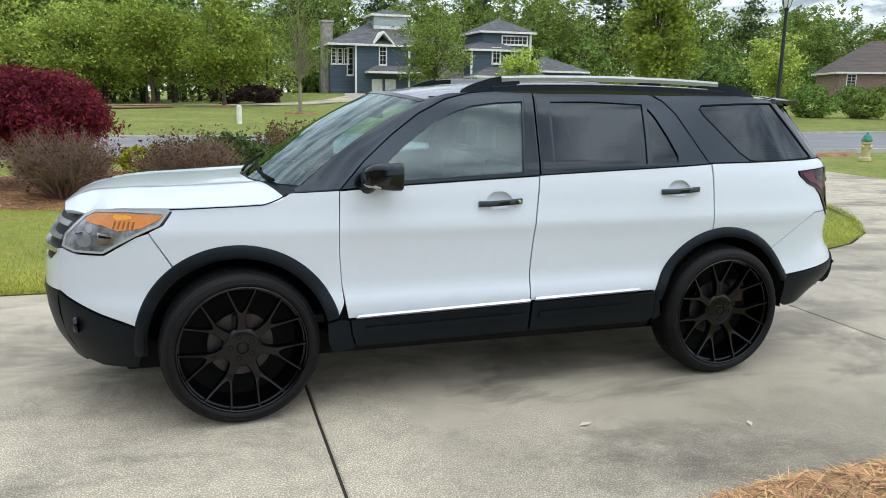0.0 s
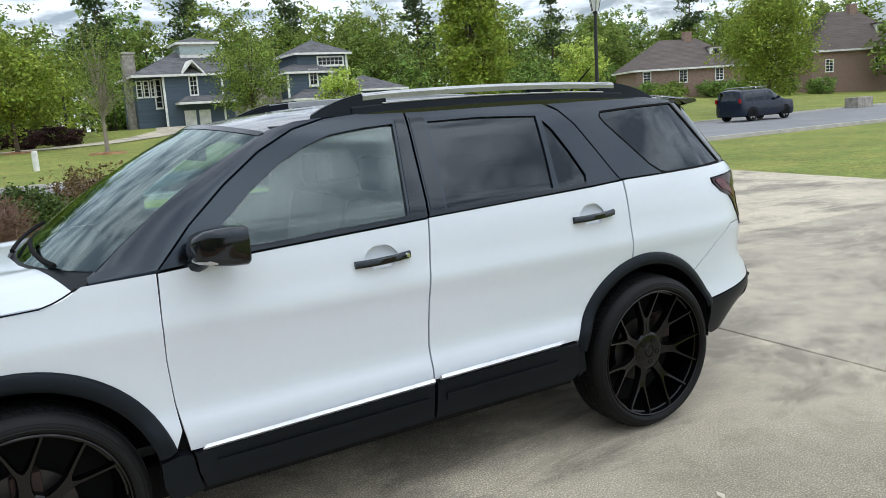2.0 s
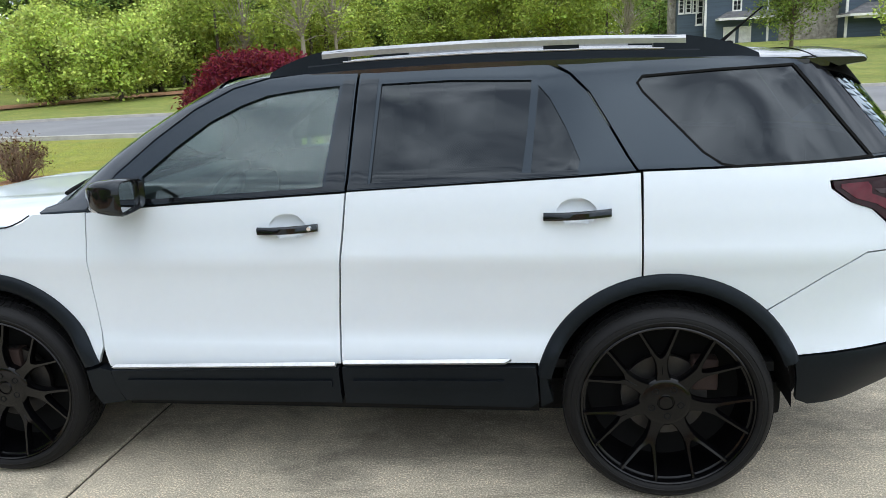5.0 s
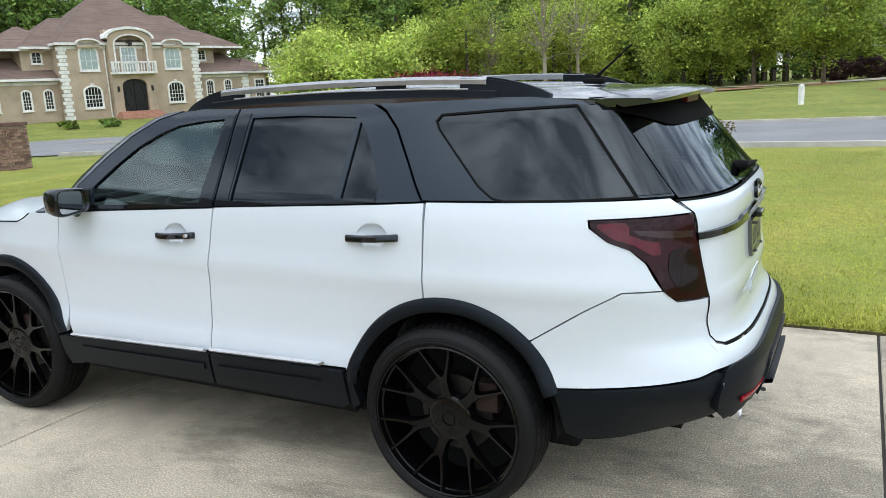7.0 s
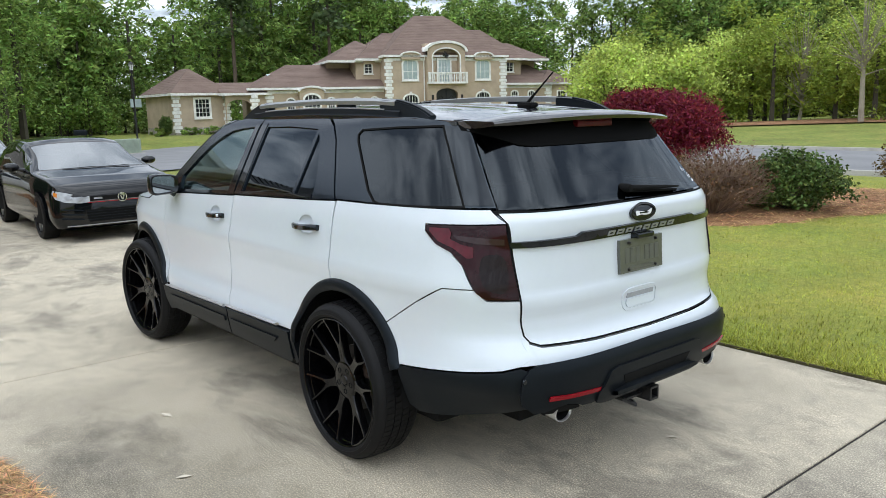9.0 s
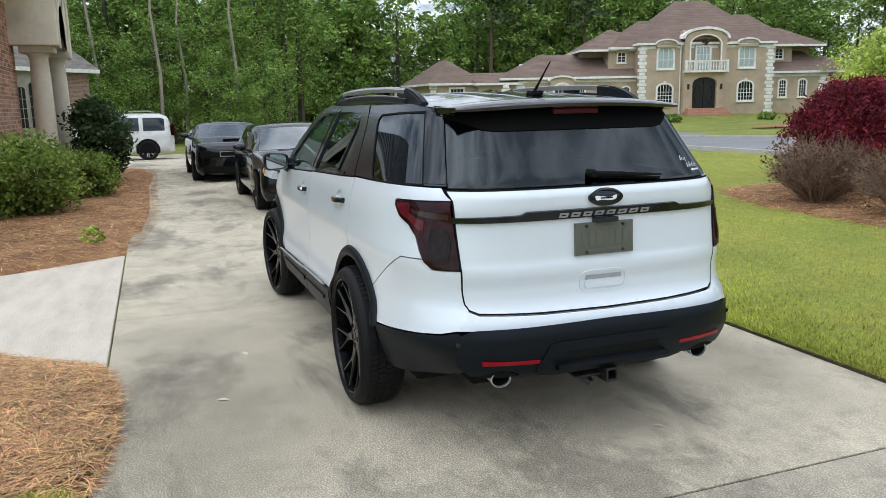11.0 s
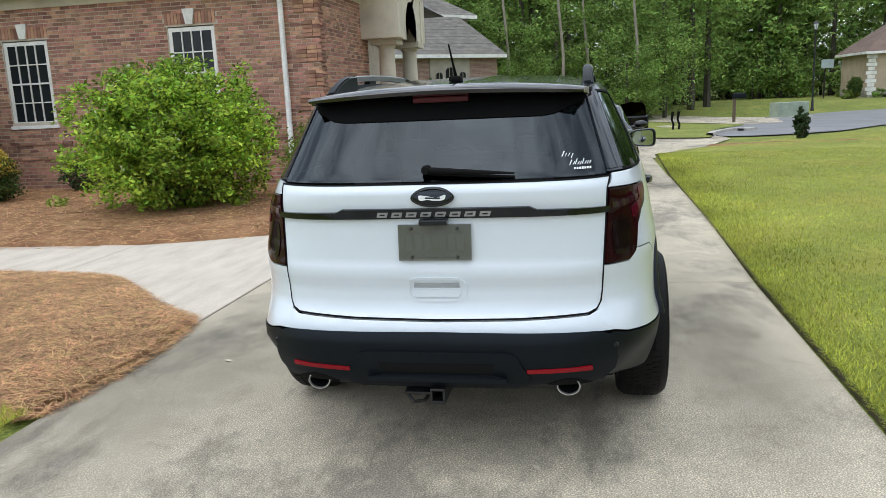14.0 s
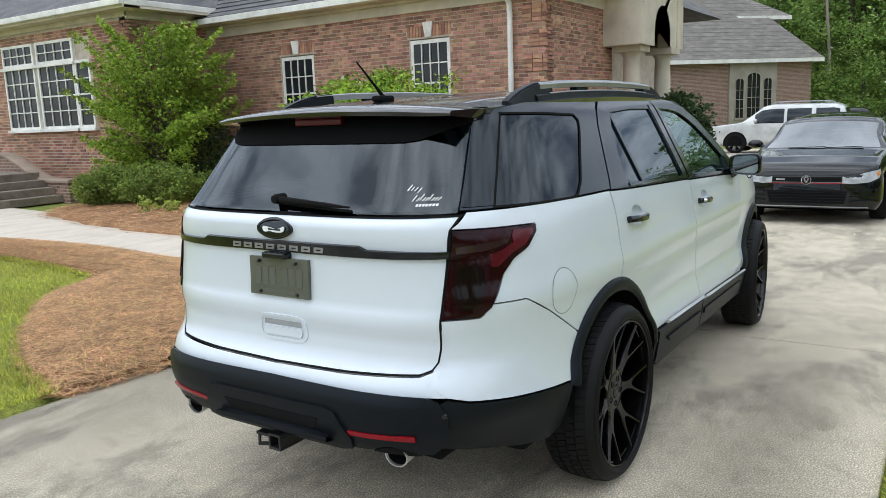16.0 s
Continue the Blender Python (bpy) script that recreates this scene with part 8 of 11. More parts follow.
    for k in range(21):
        u = -1 + 2 * k / 20
        y, q = 0.622 * u, abs(u)
        ya, yb, thin = 0.645 * u, 0.640 * u, 1 - 0.45 * abs(u) ** 7
        x0, x1 = 2.0 - 0.02 * q, 2.250 - 0.085 * q**3
        z0 = float(ROOF_C(2.0)) - 0.046 * (abs(ya) / 0.71) ** 2.6
        z1 = 1.680 - 0.024 * q**2
        rows.append([bm.verts.new(p) for p in ((x0, ya, z0 + 0.004), ((x0 + x1) / 2, yb, (z0 + z1) / 2 + 0.012 - 0.008 * q**4), (x1 - 0.012, y, z1 + 0.004), (x1, y, z1 - 0.006), (x1 - 0.004, y, z1 - 0.006 - 0.016 * thin), (x1 - 0.12, yb, z1 - 0.006 - 0.039 * thin), (x0 + 0.08, ya, z0 - 0.012 - 0.038 * thin))])
    for r0, r1 in zip(rows, rows[1:]):
        for j in range(6):
            bm.faces.new((r0[j], r0[j + 1], r1[j + 1], r1[j]))
    bm.faces.new(rows[0]); bm.faces.new(rows[-1][::-1])
    bmesh.ops.recalc_face_normals(bm, faces=bm.faces)
    part("roof_spoiler", bm, M["spoiler_black"], car, "black roof spoiler over the back window", smooth=True, flat_angle=50)
    boxed("brake_light", (2.150, 2.196, -0.125, 0.125, 1.622, 1.648), M["brake_red"], car, "high red brake light", bevel=0.006)
    # aerial
    aer = new("aerial")
    aer.parent = car
    tagged(aer, "short black whip aerial on the roof")
    bm = bmesh.new()
    box(bm, 1.70, 1.80, -0.03, 0.03, 1.715, 1.742, 0.012)
    part("aerial_base", bm, M["inner_dark"], aer)
    bm = bmesh.new()
    tube(bm, [(1.745, 0, 1.735), (1.80, 0, 1.782), (1.925, 0, 1.885)], [0.010, 0.006, 0.0035], 8)
    part("aerial_whip", bm, M["inner_dark"], aer)
    # underside and cabin
    boxed("underbody", (-2.0, 1.9, -0.76, 0.76, 0.25, 0.40), M["inner_dark"], car, bevel=0.03)
    boxed("rear_underbody", (1.75, 2.28, -0.60, 0.60, 0.34, 0.56), M["inner_dark"], car)
    boxed("cabin_floor", (-1.2, 1.95, -0.70, 0.70, 0.42, 0.46), M["dash"], car)
    bm = bmesh.new()
    box(bm, -1.25, -0.75, -0.85, 0.85, 0.80, 1.10, 0.06)
    box(bm, -1.15, -0.92, -0.82, 0.82, 1.08, 1.17, 0.04)
    part("dashboard", bm, M["dash"], car, smooth=True)
    sw = new("steering_wheel")
    sw.parent = car
    sw.matrix_basis = pose(-0.58, -0.38, 1.10, 0, -62, 0)
    bm = bmesh.new()
    tube(bm, [(0.18 * math.cos(t), 0.18 * math.sin(t), 0) for t in (2 * math.pi * k / 28 for k in range(29))], 0.017, 8)
    part("wheel_ring", bm, M["dash"], sw, smooth=True)
    bm = bmesh.new()
    box(bm, -0.07, 0.05, -0.07, 0.07, -0.03, 0.02, 0.02)
    box(bm, -0.03, 0.0, -0.17, 0.17, -0.012, 0.008, 0.004)
    part("wheel_boss", bm, M["dash"], sw)
    for nm, x, y, w_, high in (("driver_seat", -0.10, -0.40, 0.26, 1.30), ("passenger_seat", -0.10, 0.40, 0.26, 1.30), ("rear_bench", 0.85, 0.0, 0.70, 1.22), ("third_row_bench", 1.65, 0.0, 0.58, 1.18)):
        seat = new(nm)
        seat.parent = car
        bm = bmesh.new()
        box(bm, x - 0.30, x + 0.22, y - w_, y + w_, 0.60, 0.78, 0.06)
        part("seat_cushion", bm, M["cloth"], seat, smooth=True)
        bm = bmesh.new()
        box(bm, -0.07, 0.07, y - w_ * 0.95, y + w_ * 0.95, 0.0, high - 0.74, 0.055, pose(x + 0.20, 0, 0.72, 0, 12, 0))
        part("seat_back", bm, M["cloth"], seat, smooth=True)
        for hy in ((y,) if w_ < 0.3 else (y - 0.36, y + 0.36)):
            bm = bmesh.new()
            box(bm, x + 0.27, x + 0.37, hy - 0.12, hy + 0.12, high + 0.02, high + 0.19, 0.04)
            part("headrest", bm, M["cloth"], seat, smooth=True)
    boxed("headliner", (-0.35, 1.95, -0.66, 0.66, 1.645, 1.66), M["cloth"], car)
    bm = bmesh.new()
    box(bm, -0.55, -0.50, -0.12, 0.12, 1.52, 1.58, 0.012)
    part("inner_mirror", bm, M["dash"], car)
    return car


M["pull_dark"] = material("pull_shade_paint", (0.36, 0.375, 0.39), 0.4, bump=0)
M["tail_clear"] = material("smoked_reversing_lens", (0.030, 0.012, 0.014), 0.08, coat=0.3, spec=0.35, bump=0)
M["brake_red"] = material("unlit_brake_lens", (0.085, 0.004, 0.007), 0.35, spec=0.3, bump=0)
M["tail_red"] = material("brighter_red_lens", (0.085, 0.005, 0.012), 0.08, spec=0.4, bump=0, dark=(0.05, 0.003, 0.007), light=(0.12, 0.008, 0.018), scale=9, fine=30)
M["seam_dark"] = material("dark_seam", (0.16, 0.165, 0.17), 0.8, bump=0)
M["spoiler_black"] = material("spoiler_black_wrap", (0.008, 0.008, 0.009), 0.14, spec=0.5, coat=0.7, bump=0)
# black band colour, deepened for the shade under the spoiler
M["band_black"] = material("spoiler_shade_black", (0.003, 0.003, 0.003), 0.9, spec=0.1, bump=0)
M["mirror_face"] = material("mirror_silver", (0.5, 0.52, 0.54), 0.02, metal=1.0, bump=0)
M["roof_black"] = material("gloss_black_roof", (0.009, 0.012, 0.017), 0.16, spec=0.6, coat=0.8, bump=0)
for wrap in ("roof_black", "black_paint", "spoiler_black"):
    M[wrap].node_tree.nodes["Principled BSDF"].inputs["Coat Roughness"].default_value = 0.06
main_car = build_car()

# ---- plants ----
M["maple_red"] = leafy("red_maple_leaf", (0.20, 0.024, 0.038), island=0.6)
M["leaf_fresh"] = leafy("fresh_green_leaf", (0.275, 0.345, 0.060), island=0.45)
M["leaf_bright"] = leafy("bright_spring_leaf", (0.46, 0.555, 0.13), island=0.45)
M["leaf_spray"] = leafy("yellow_green_leaf", (0.27, 0.39, 0.055), island=0.5, through_light=0.3)
M["leaf_mid"] = leafy("green_leaf", (0.215, 0.285, 0.065), island=0.55)
M["leaf_wood"] = leafy("woodland_leaf", (0.20, 0.295, 0.072), island=0.7)
M["leaf_deep"] = leafy("deep_green_leaf", (0.20, 0.305, 0.074), island=0.6, through_light=0.18)
M["leaf_dark"] = leafy("dark_shrub_leaf", (0.055, 0.09, 0.036), island=0.5)
M["leaf_shrub"] = leafy("glossy_shrub_leaf", (0.27, 0.40, 0.05), island=0.75, rough=0.35)
M["leaf_olive"] = leafy("olive_shrub_leaf", (0.19, 0.26, 0.055), island=0.5)
M["leaf_holly"] = leafy("holly_leaf", (0.10, 0.15, 0.042), island=0.7, rough=0.4)
M["leaf_orange"] = leafy("bronze_shrub_leaf", (0.46, 0.35, 0.06), island=0.6)
M["leaf_bronze"] = leafy("bronze_brown_leaf", (0.16, 0.115, 0.045), island=0.6)
M["leaf_brown"] = leafy("brown_shrub_leaf", (0.15, 0.085, 0.045), island=0.5)
M["leaf_purple"] = leafy("dark_purple_leaf", (0.055, 0.030, 0.028), island=0.4)
M["leaf_yellow"] = leafy("yellow_leaf", (0.4, 0.42, 0.03), island=0.3)
M["leaf_pine"] = leafy("pine_foliage", (0.085, 0.125, 0.05), island=0.5)
M["twig"] = material("grey_brown_twig", (0.23, 0.155, 0.115), 0.9, island=0.35, bump=0)
# bark darkened in colour for trunks shaded by the woods
M["shaded_trunk"] = material("shade_darkened_bark", (0.07, 0.06, 0.045), 0.95, scale=2, fine=20, bump=0.3)
M["flower"] = material("white_blossom", (0.8, 0.79, 0.72), 0.6, bump=0)


def leaves(rng, centres, size, stretch=1.7, droop=0.25):
    """Small folded leaves at the given places, each turned its own way: points and faces."""
    n = len(centres)
    a = rng.normal(size=(n, 3))
    a[:, 2] = a[:, 2] * 0.6 - droop
    a /= np.linalg.norm(a, axis=1, keepdims=True)
    b = rng.normal(size=(n, 3))
    b -= (b * a).sum(1, keepdims=True) * a
    b /= np.linalg.norm(b, axis=1, keepdims=True)
    c = np.cross(a, b)
    s = size * rng.uniform(0.6, 1.35, (n, 1))
    P = np.stack([centres - a * s * stretch / 2, centres + b * s / 2 + c * s * 0.12, centres + a * s * stretch / 2, centres - b * s / 2 + c * s * 0.12], 1)
    return P.reshape(-1, 3), np.arange(4 * n).reshape(n, 4)


def fast_mesh(name, V, Fs, mat, parent=None, smooth=False):
    """A mesh from arrays of points and of four-cornered (or three-cornered) faces."""
    me = bpy.data.meshes.new(name)
    k = Fs.shape[1]
    me.vertices.add(len(V)); me.loops.add(Fs.size); me.polygons.add(len(Fs))
    me.vertices.foreach_set("co", np.asarray(V, np.float32).ravel())
    me.loops.foreach_set("vertex_index", np.asarray(Fs, np.int32).ravel())
    me.polygons.foreach_set("loop_start", np.arange(0, Fs.size, k, dtype=np.int32))
    me.update(calc_edges=True)
    me.materials.append(mat)
    ob = new(name, me)
    if parent is not None:
        ob.parent = parent
    return ob


def crown_points(rng, n_clumps, per, radii, centre, clump, hollow=0.45, lumpy=0.25):
    """Leaf places: clumps spread through a crown of the given radii, thinner inside."""
    d = rng.normal(size=(n_clumps, 3))
    d /= np.linalg.norm(d, axis=1, keepdims=True)
    r = hollow + (1 - hollow) * rng.uniform(size=(n_clumps, 1)) ** 0.6
    r *= 1 + lumpy * rng.normal(size=(n_clumps, 1)) * 0.6
    cl = d * r * np.array(radii)
    pts = np.repeat(cl, per, 0) + rng.normal(size=(n_clumps * per, 3)) * clump * np.array([1, 1, 0.7])
    return pts + np.array(centre), cl + np.array(centre)


def tree(name, at, height, radius, mat, label, seed, leaf=0.22, clumps=90, per=45, trunk=0.3, base=None, sparse=False, group="", cone=0.0, bark="bark", category="tree"):
    """A tree: tapered trunk, limbs that reach into the crown, and a crown of clumped leaves."""
    rng = np.random.default_rng(seed)
    x, y = at
    z = float(land(x, y)) - 0.05
    t = thing(name, (x, y, z), label, category, group)
    base = height * 0.22 if base is None else base
    mid = base + (height - base) * 0.5
    leaf, per = leaf * 0.80, int(per * 1.35)
    P, C = crown_points(rng, clumps, per, (radius, radius, (height - base) * 0.5), (0, 0, mid), clump=radius * (0.16 if not sparse else 0.12))
    if cone:
        f = np.clip((P[:, 2:3] - base) / (height - base), 0, 1)
        P[:, :2] *= 1 - cone * f
        fc = np.clip((C[:, 2:3] - base) / (height - base), 0, 1)
        C[:, :2] *= 1 - cone * fc
    V, Fs = leaves(rng, P, leaf)
    fast_mesh("crown", V, Fs, mat, t)
    bm = bmesh.new()
    bend = rng.normal(size=2) * 0.02 * height
    spine = [(0, 0, 0), (bend[0] * 0.4, bend[1] * 0.4, base), (bend[0], bend[1], mid), (bend[0] * 1.2, bend[1] * 1.2, height * 0.9)]
    tube(bm, spine, [trunk * 0.62, trunk * 0.45, trunk * 0.28, trunk * 0.05], 9)
    part("trunk", bm, M[bark], t, smooth=True, flat_angle=80)
    bm = bmesh.new()
    picks = rng.choice(len(C), min(len(C), 26 if not sparse else 60), replace=False)
    for i in picks:
        e = C[i]
        f = np.clip(rng.uniform(0.3, 0.85), 0, 1)
        z0 = base + (max(e[2] - base, 0.3)) * f * 0.6
        s0 = np.array([bend[0] * z0 / height, bend[1] * z0 / height, z0])
        m_ = (s0 + e) / 2 + rng.normal(size=3) * 0.05 * radius + np.array([0, 0, 0.06 * radius])
        tube(bm, [tuple(s0), tuple(m_), tuple(e)], [trunk * 0.16, trunk * 0.09, trunk * 0.025], 5, caps=False)
    part("branching", bm, M[bark], t)
    return t


def shrub(name, at, radii, mat, label, seed, leaf=0.06, clumps=70, per=45, blossoms=0, z=None, twigs=30, group="", lift=0.0, stretch=1.7, lumpy=0.2, clump=0.17):
    rng = np.random.default_rng(seed)
    x, y = at
    z0 = float(land(x, y)) - 0.02 if z is None else z
    t = thing(name, (x, y, z0), label, "shrub", group)
    rx_, ry_, rz_ = radii
    P, C = crown_points(rng, clumps, per, (rx_, ry_, rz_), (0, 0, rz_ + lift), clump=clump * min(radii), hollow=0.55, lumpy=lumpy)
    P = P[P[:, 2] > 0.02]
    V, Fs = leaves(rng, P, leaf, stretch)
    fast_mesh("foliage", V, Fs, mat, t)
    bm = bmesh.new()
    for i in rng.choice(len(C), min(twigs, len(C)), replace=False):
        e = C[i]
        a = rng.normal(size=2) * 0.06
        tube(bm, [(a[0], a[1], 0), tuple(np.array([a[0], a[1], 0]) * 0.4 + e * 0.55 + rng.normal(size=3) * 0.03), tuple(e)], [0.014, 0.009, 0.003], 4, caps=False)
    part("stems", bm, M["bark"], t)
    if blossoms:
        Q = C[rng.choice(len(C), blossoms, replace=False)] * np.array([1.08, 1.08, 1.04])
        Q = np.repeat(Q, 4, 0) + rng.normal(size=(blossoms * 4, 3)) * 0.03
        V, Fs = leaves(rng, Q, 0.06, 1.0)
        fast_mesh("blossom", V, Fs, M["flower"], t)
    return t


def twig_shrub(name, at, radius, height, label, seed, n=340, leafs=500, leaf_mat="leaf_brown", z=0.1):
    """A shrub of bare, forking twigs with a haze of small dry leaves."""
    rng = np.random.default_rng(seed)
    t = thing(name, (*at, z - 0.04), label, "shrub")
    bm = bmesh.new()
    tips = []
    for k in range(n):
        d = rng.normal(size=2)
        d /= np.linalg.norm(d) + 1e-9
        reach = radius * rng.uniform(0.15, 1.0) ** 0.6
        top = height * rng.uniform(0.5, 1.02) * (1 - 0.30 * (reach / radius) ** 2)
        p0 = np.array([*(d * rng.uniform(0, 0.16 * radius)), 0.0])
        p1 = np.array([*(d * reach * 0.45), top * 0.45]) + rng.normal(size=3) * 0.05
        p2 = np.array([*(d * reach * 0.8), top * 0.78]) + rng.normal(size=3) * 0.06
        p3 = np.array([*(d * reach), top]) + rng.normal(size=3) * 0.05
        tube(bm, [tuple(p0), tuple(p1), tuple(p2), tuple(p3)], [0.009, 0.006, 0.004, 0.0022], 3, caps=False)
        for _ in range(3):
            q = p2 + rng.normal(size=3) * 0.11 * radius + np.array([0, 0, 0.07])
            tube(bm, [tuple(p1 * 0.35 + p2 * 0.65), tuple(q)], [0.004, 0.002], 3, caps=False)
            tips.append(q)
        tips.append(p3)
    part("twig_mass", bm, M["twig"], t, "dense bare twigs")
    tips = np.array(tips)
    Q = tips[rng.choice(len(tips), leafs)] + rng.normal(size=(leafs, 3)) * 0.035
    V, Fs = leaves(rng, Q, 0.03)
    fast_mesh("dry_leaves", V, Fs, M[leaf_mat], t)
    return t


# specimen trees on the far lawns
tree("young_tree", (-5.0, 65), 8.6, 3.3, M["leaf_fresh"], "round fresh-green young tree on the lawn", 11, leaf=0.216, clumps=120, per=61, trunk=0.32)
tree("young_tree", (0.4, 57), 7.6, 2.8, M["leaf_fresh"], "fresh-green young tree on the far lawn", 12, leaf=0.202, clumps=100, per=61, trunk=0.28)
tree("young_tree", (4.6, 45), 7.6, 2.3, M["leaf_mid"], "thin young tree just coming into leaf", 13, leaf=0.085, clumps=150, per=22, trunk=0.22, sparse=True, base=1.5, cone=0.55, bark="pale_bark")
tree("feathery_tree", (-11.5, 70), 8.2, 4.2, M["leaf_bright"], "feathery pale-green tree at the wood's edge", 14, leaf=0.158, clumps=170, per=64, trunk=0.3, base=0.9)
tree("tall_tree", (25.5, 38), 10.6, 2.9, M["leaf_fresh"], "tall pointed green tree beside the street", 15, leaf=0.187, clumps=170, per=72, trunk=0.35, base=1.2, cone=0.55)
tree("street_maple", (47.6, 33.4), 9.0, 3.2, M["leaf_fresh"], "full green maple on the verge", 17, leaf=0.144, clumps=230, per=79, trunk=0.3, base=1.7, cone=0.3)
tree("lawn_tree", (17.3, 58), 8.0, 2.7, M["leaf_mid"], "light green tree before the blue house", 18, leaf=0.144, clumps=120, per=57, trunk=0.28, base=1.6)
tree("small_tree", (25.8, 60), 4.6, 1.8, M["leaf_bright"], "small bright green tree by the blue house", 19, leaf=0.173, clumps=60, per=54, trunk=0.2, base=0.8)
tree("small_tree", (38.5, 43), 6.2, 1.7, M["leaf_bright"], "small bright green tree near the street lamp", 20, leaf=0.158, clumps=70, per=54, trunk=0.2, base=1.5)
tree("bare_tree", (31.5, 47), 8.0, 2.2, M["leaf_brown"], "bare pale tree among the green ones", 21, leaf=0.06, clumps=120, per=8, trunk=0.24, sparse=True, base=1.8, bark="pale_bark")
tree("bare_tree", (-21.5, 50), 8.5, 2.3, M["leaf_bright"], "bare pale tree in light leaf", 22, leaf=0.07, clumps=140, per=12, trunk=0.22, sparse=True, base=0.8, bark="pale_bark")
for i, (x, y, h_, r_) in enumerate(((-30.5, 41, 6.8, 3.2), (-25.0, 39.5, 5.8, 2.8), (-35, 47, 7.5, 3.4), (-28, 50, 8.0, 3.2), (-17, 53, 7.6, 3.0), (-40, 55, 9, 3.6))):
    tree("bright_tree", (x, y), h_ * 0.82, r_ * 0.9, M["leaf_bright"], "bright spring-green small tree at the wood's edge", 30 + i, leaf=0.187, clumps=130, per=61, trunk=0.25, base=0.6, group="bright trees at the wood's edge")
for i, (x, y) in enumerate(((1.0, 62.5), (3.6, 63.0))):
    shrub("purple_shrub", (x, y), (1.6, 1.3, 0.75), M["leaf_purple"], "dark purple rounded shrub under the trees", 40 + i, leaf=0.10, clumps=90, per=50, group="purple shrubs")


def woods(name, spots, mat, seed, label, leaf=0.6, per_tree=700, trunk_mat="bark"):
    """A stand of far trees: foliage in one mesh, trunks in another."""
    rng = np.random.default_rng(seed)
    VV, count, TV, TF = [], 0, [], []
    for x, y, h_, r_ in spots:
        z = float(land(x, y))
        base = h_ * rng.uniform(-0.02, 0.06)
        P, _ = crown_points(rng, 40, int(per_tree * 1.7) // 40, (r_, r_, (h_ - base) / 2), (x, y, z + (h_ + base) / 2), clump=r_ * 0.155, hollow=0.2, lumpy=0.35)
        VV.append(P)
        a = len(TV)
        w_ = 0.10 + 0.012 * h_
        for zz, ww in ((z - 0.5, w_), (z + h_ * 0.62, w_ * 0.4)):
            TV += [(x + ww * math.cos(q), y + ww * math.sin(q), zz) for q in (0, math.pi / 2, math.pi, 3 * math.pi / 2)]
        TF += [(a + k, a + (k + 1) % 4, a + 4 + (k + 1) % 4, a + 4 + k) for k in range(4)]
    V, Fs = leaves(rng, np.concatenate(VV), leaf * 0.86, stretch=1.35)
    V = V.reshape(-1, 4, 3)[:, :3].reshape(-1, 3)
    ob = fast_mesh(name, V, np.arange(len(V)).reshape(-1, 3), mat)
    tagged(ob, label, "woods", kind="stuff")
    tagged(put(name + "_trunks", TV, TF, M["shaded_trunk"]), "slim trunks standing in the woods", "trunks", kind="stuff")
    return ob


rw = random.Random(77)


def stand(x0, x1, y0, y1, n, h0, h1, r0=2.6, r1=4.2):
    return [(rw.uniform(x0, x1), rw.uniform(y0, y1), rw.uniform(h0, h1), rw.uniform(r0, r1)) for _ in range(n)]


woods("woods_west", stand(-74, -56, -45, 10, 84, 14, 21), M["leaf_deep"], 1, "deep green mixed woods behind the turning circle", leaf=0.32, per_tree=2400)
woods("woods_west_edge", stand(-57, -53, -45, 7, 26, 6, 12, 2.0, 3.2), M["leaf_deep"], 2, "deep green edge of the woods", leaf=0.20, per_tree=3200)
woods("woods_northwest", stand(-105, -82, 5, 95, 105, 14, 20), M["leaf_deep"], 3, "deep green woods behind the tan house", leaf=0.6, per_tree=800)
woods("woods_northwest_tall", stand(-102, -84, 42, 100, 46, 21, 26), M["leaf_deep"], 16, "taller deep green woods behind the tan house", leaf=0.6, per_tree=900)
woods("woods_north", stand(-70, -2, 76, 104, 78, 16, 22), M["leaf_wood"], 4, "mixed spring-green woods across the lawns", leaf=0.5, per_tree=1200)
woods("woods_north_edge", stand(-52, 6, 68, 78, 30, 6, 11, 2.2, 3.6), M["leaf_fresh"], 5, "fresh green edge of the woods", leaf=0.38, per_tree=1300)
woods("woods_north_deep", stand(-60, 0, 84, 110, 40, 15, 21), M["leaf_deep"], 8, "shaded deeper rows of the woods", leaf=0.6, per_tree=700)
woods("woods_northeast", stand(0, 130, 96, 125, 90, 12.5, 17), M["leaf_mid"], 6, "distant spring-green woods behind the houses", leaf=0.55, per_tree=900)
woods("woods_northeast_deep", stand(0, 140, 112, 135, 64, 15, 19.5), M["leaf_deep"], 7, "distant darker woods", leaf=0.7, per_tree=600)
woods("woods_east", stand(95, 130, 30, 95, 40, 10, 15), M["leaf_mid"], 9, "distant green woods along the street", leaf=0.7, per_tree=600)
woods("woods_north_under", stand(-62, 4, 77, 83, 40, 4, 8, 2.4, 3.6), M["leaf_wood"], 15, "low growth at the foot of the woods across the lawns", leaf=0.45, per_tree=500)
woods("woods_northeast_under", stand(0, 130, 93, 99, 60, 4, 8.5, 2.6, 3.8), M["leaf_wood"], 14, "low growth at the foot of the distant woods", leaf=0.5, per_tree=450)
woods("woods_west_under", stand(-55, -51.5, -30, 8, 30, 3, 7, 1.8, 2.8), M["leaf_deep"], 12, "low growth at the foot of the woods", leaf=0.17, per_tree=2000)
woods("woods_northwest_under", stand(-90, -80, -2, 36, 34, 3, 8, 2.0, 3.2), M["leaf_deep"], 13, "low growth at the foot of the far woods", leaf=0.36, per_tree=700)
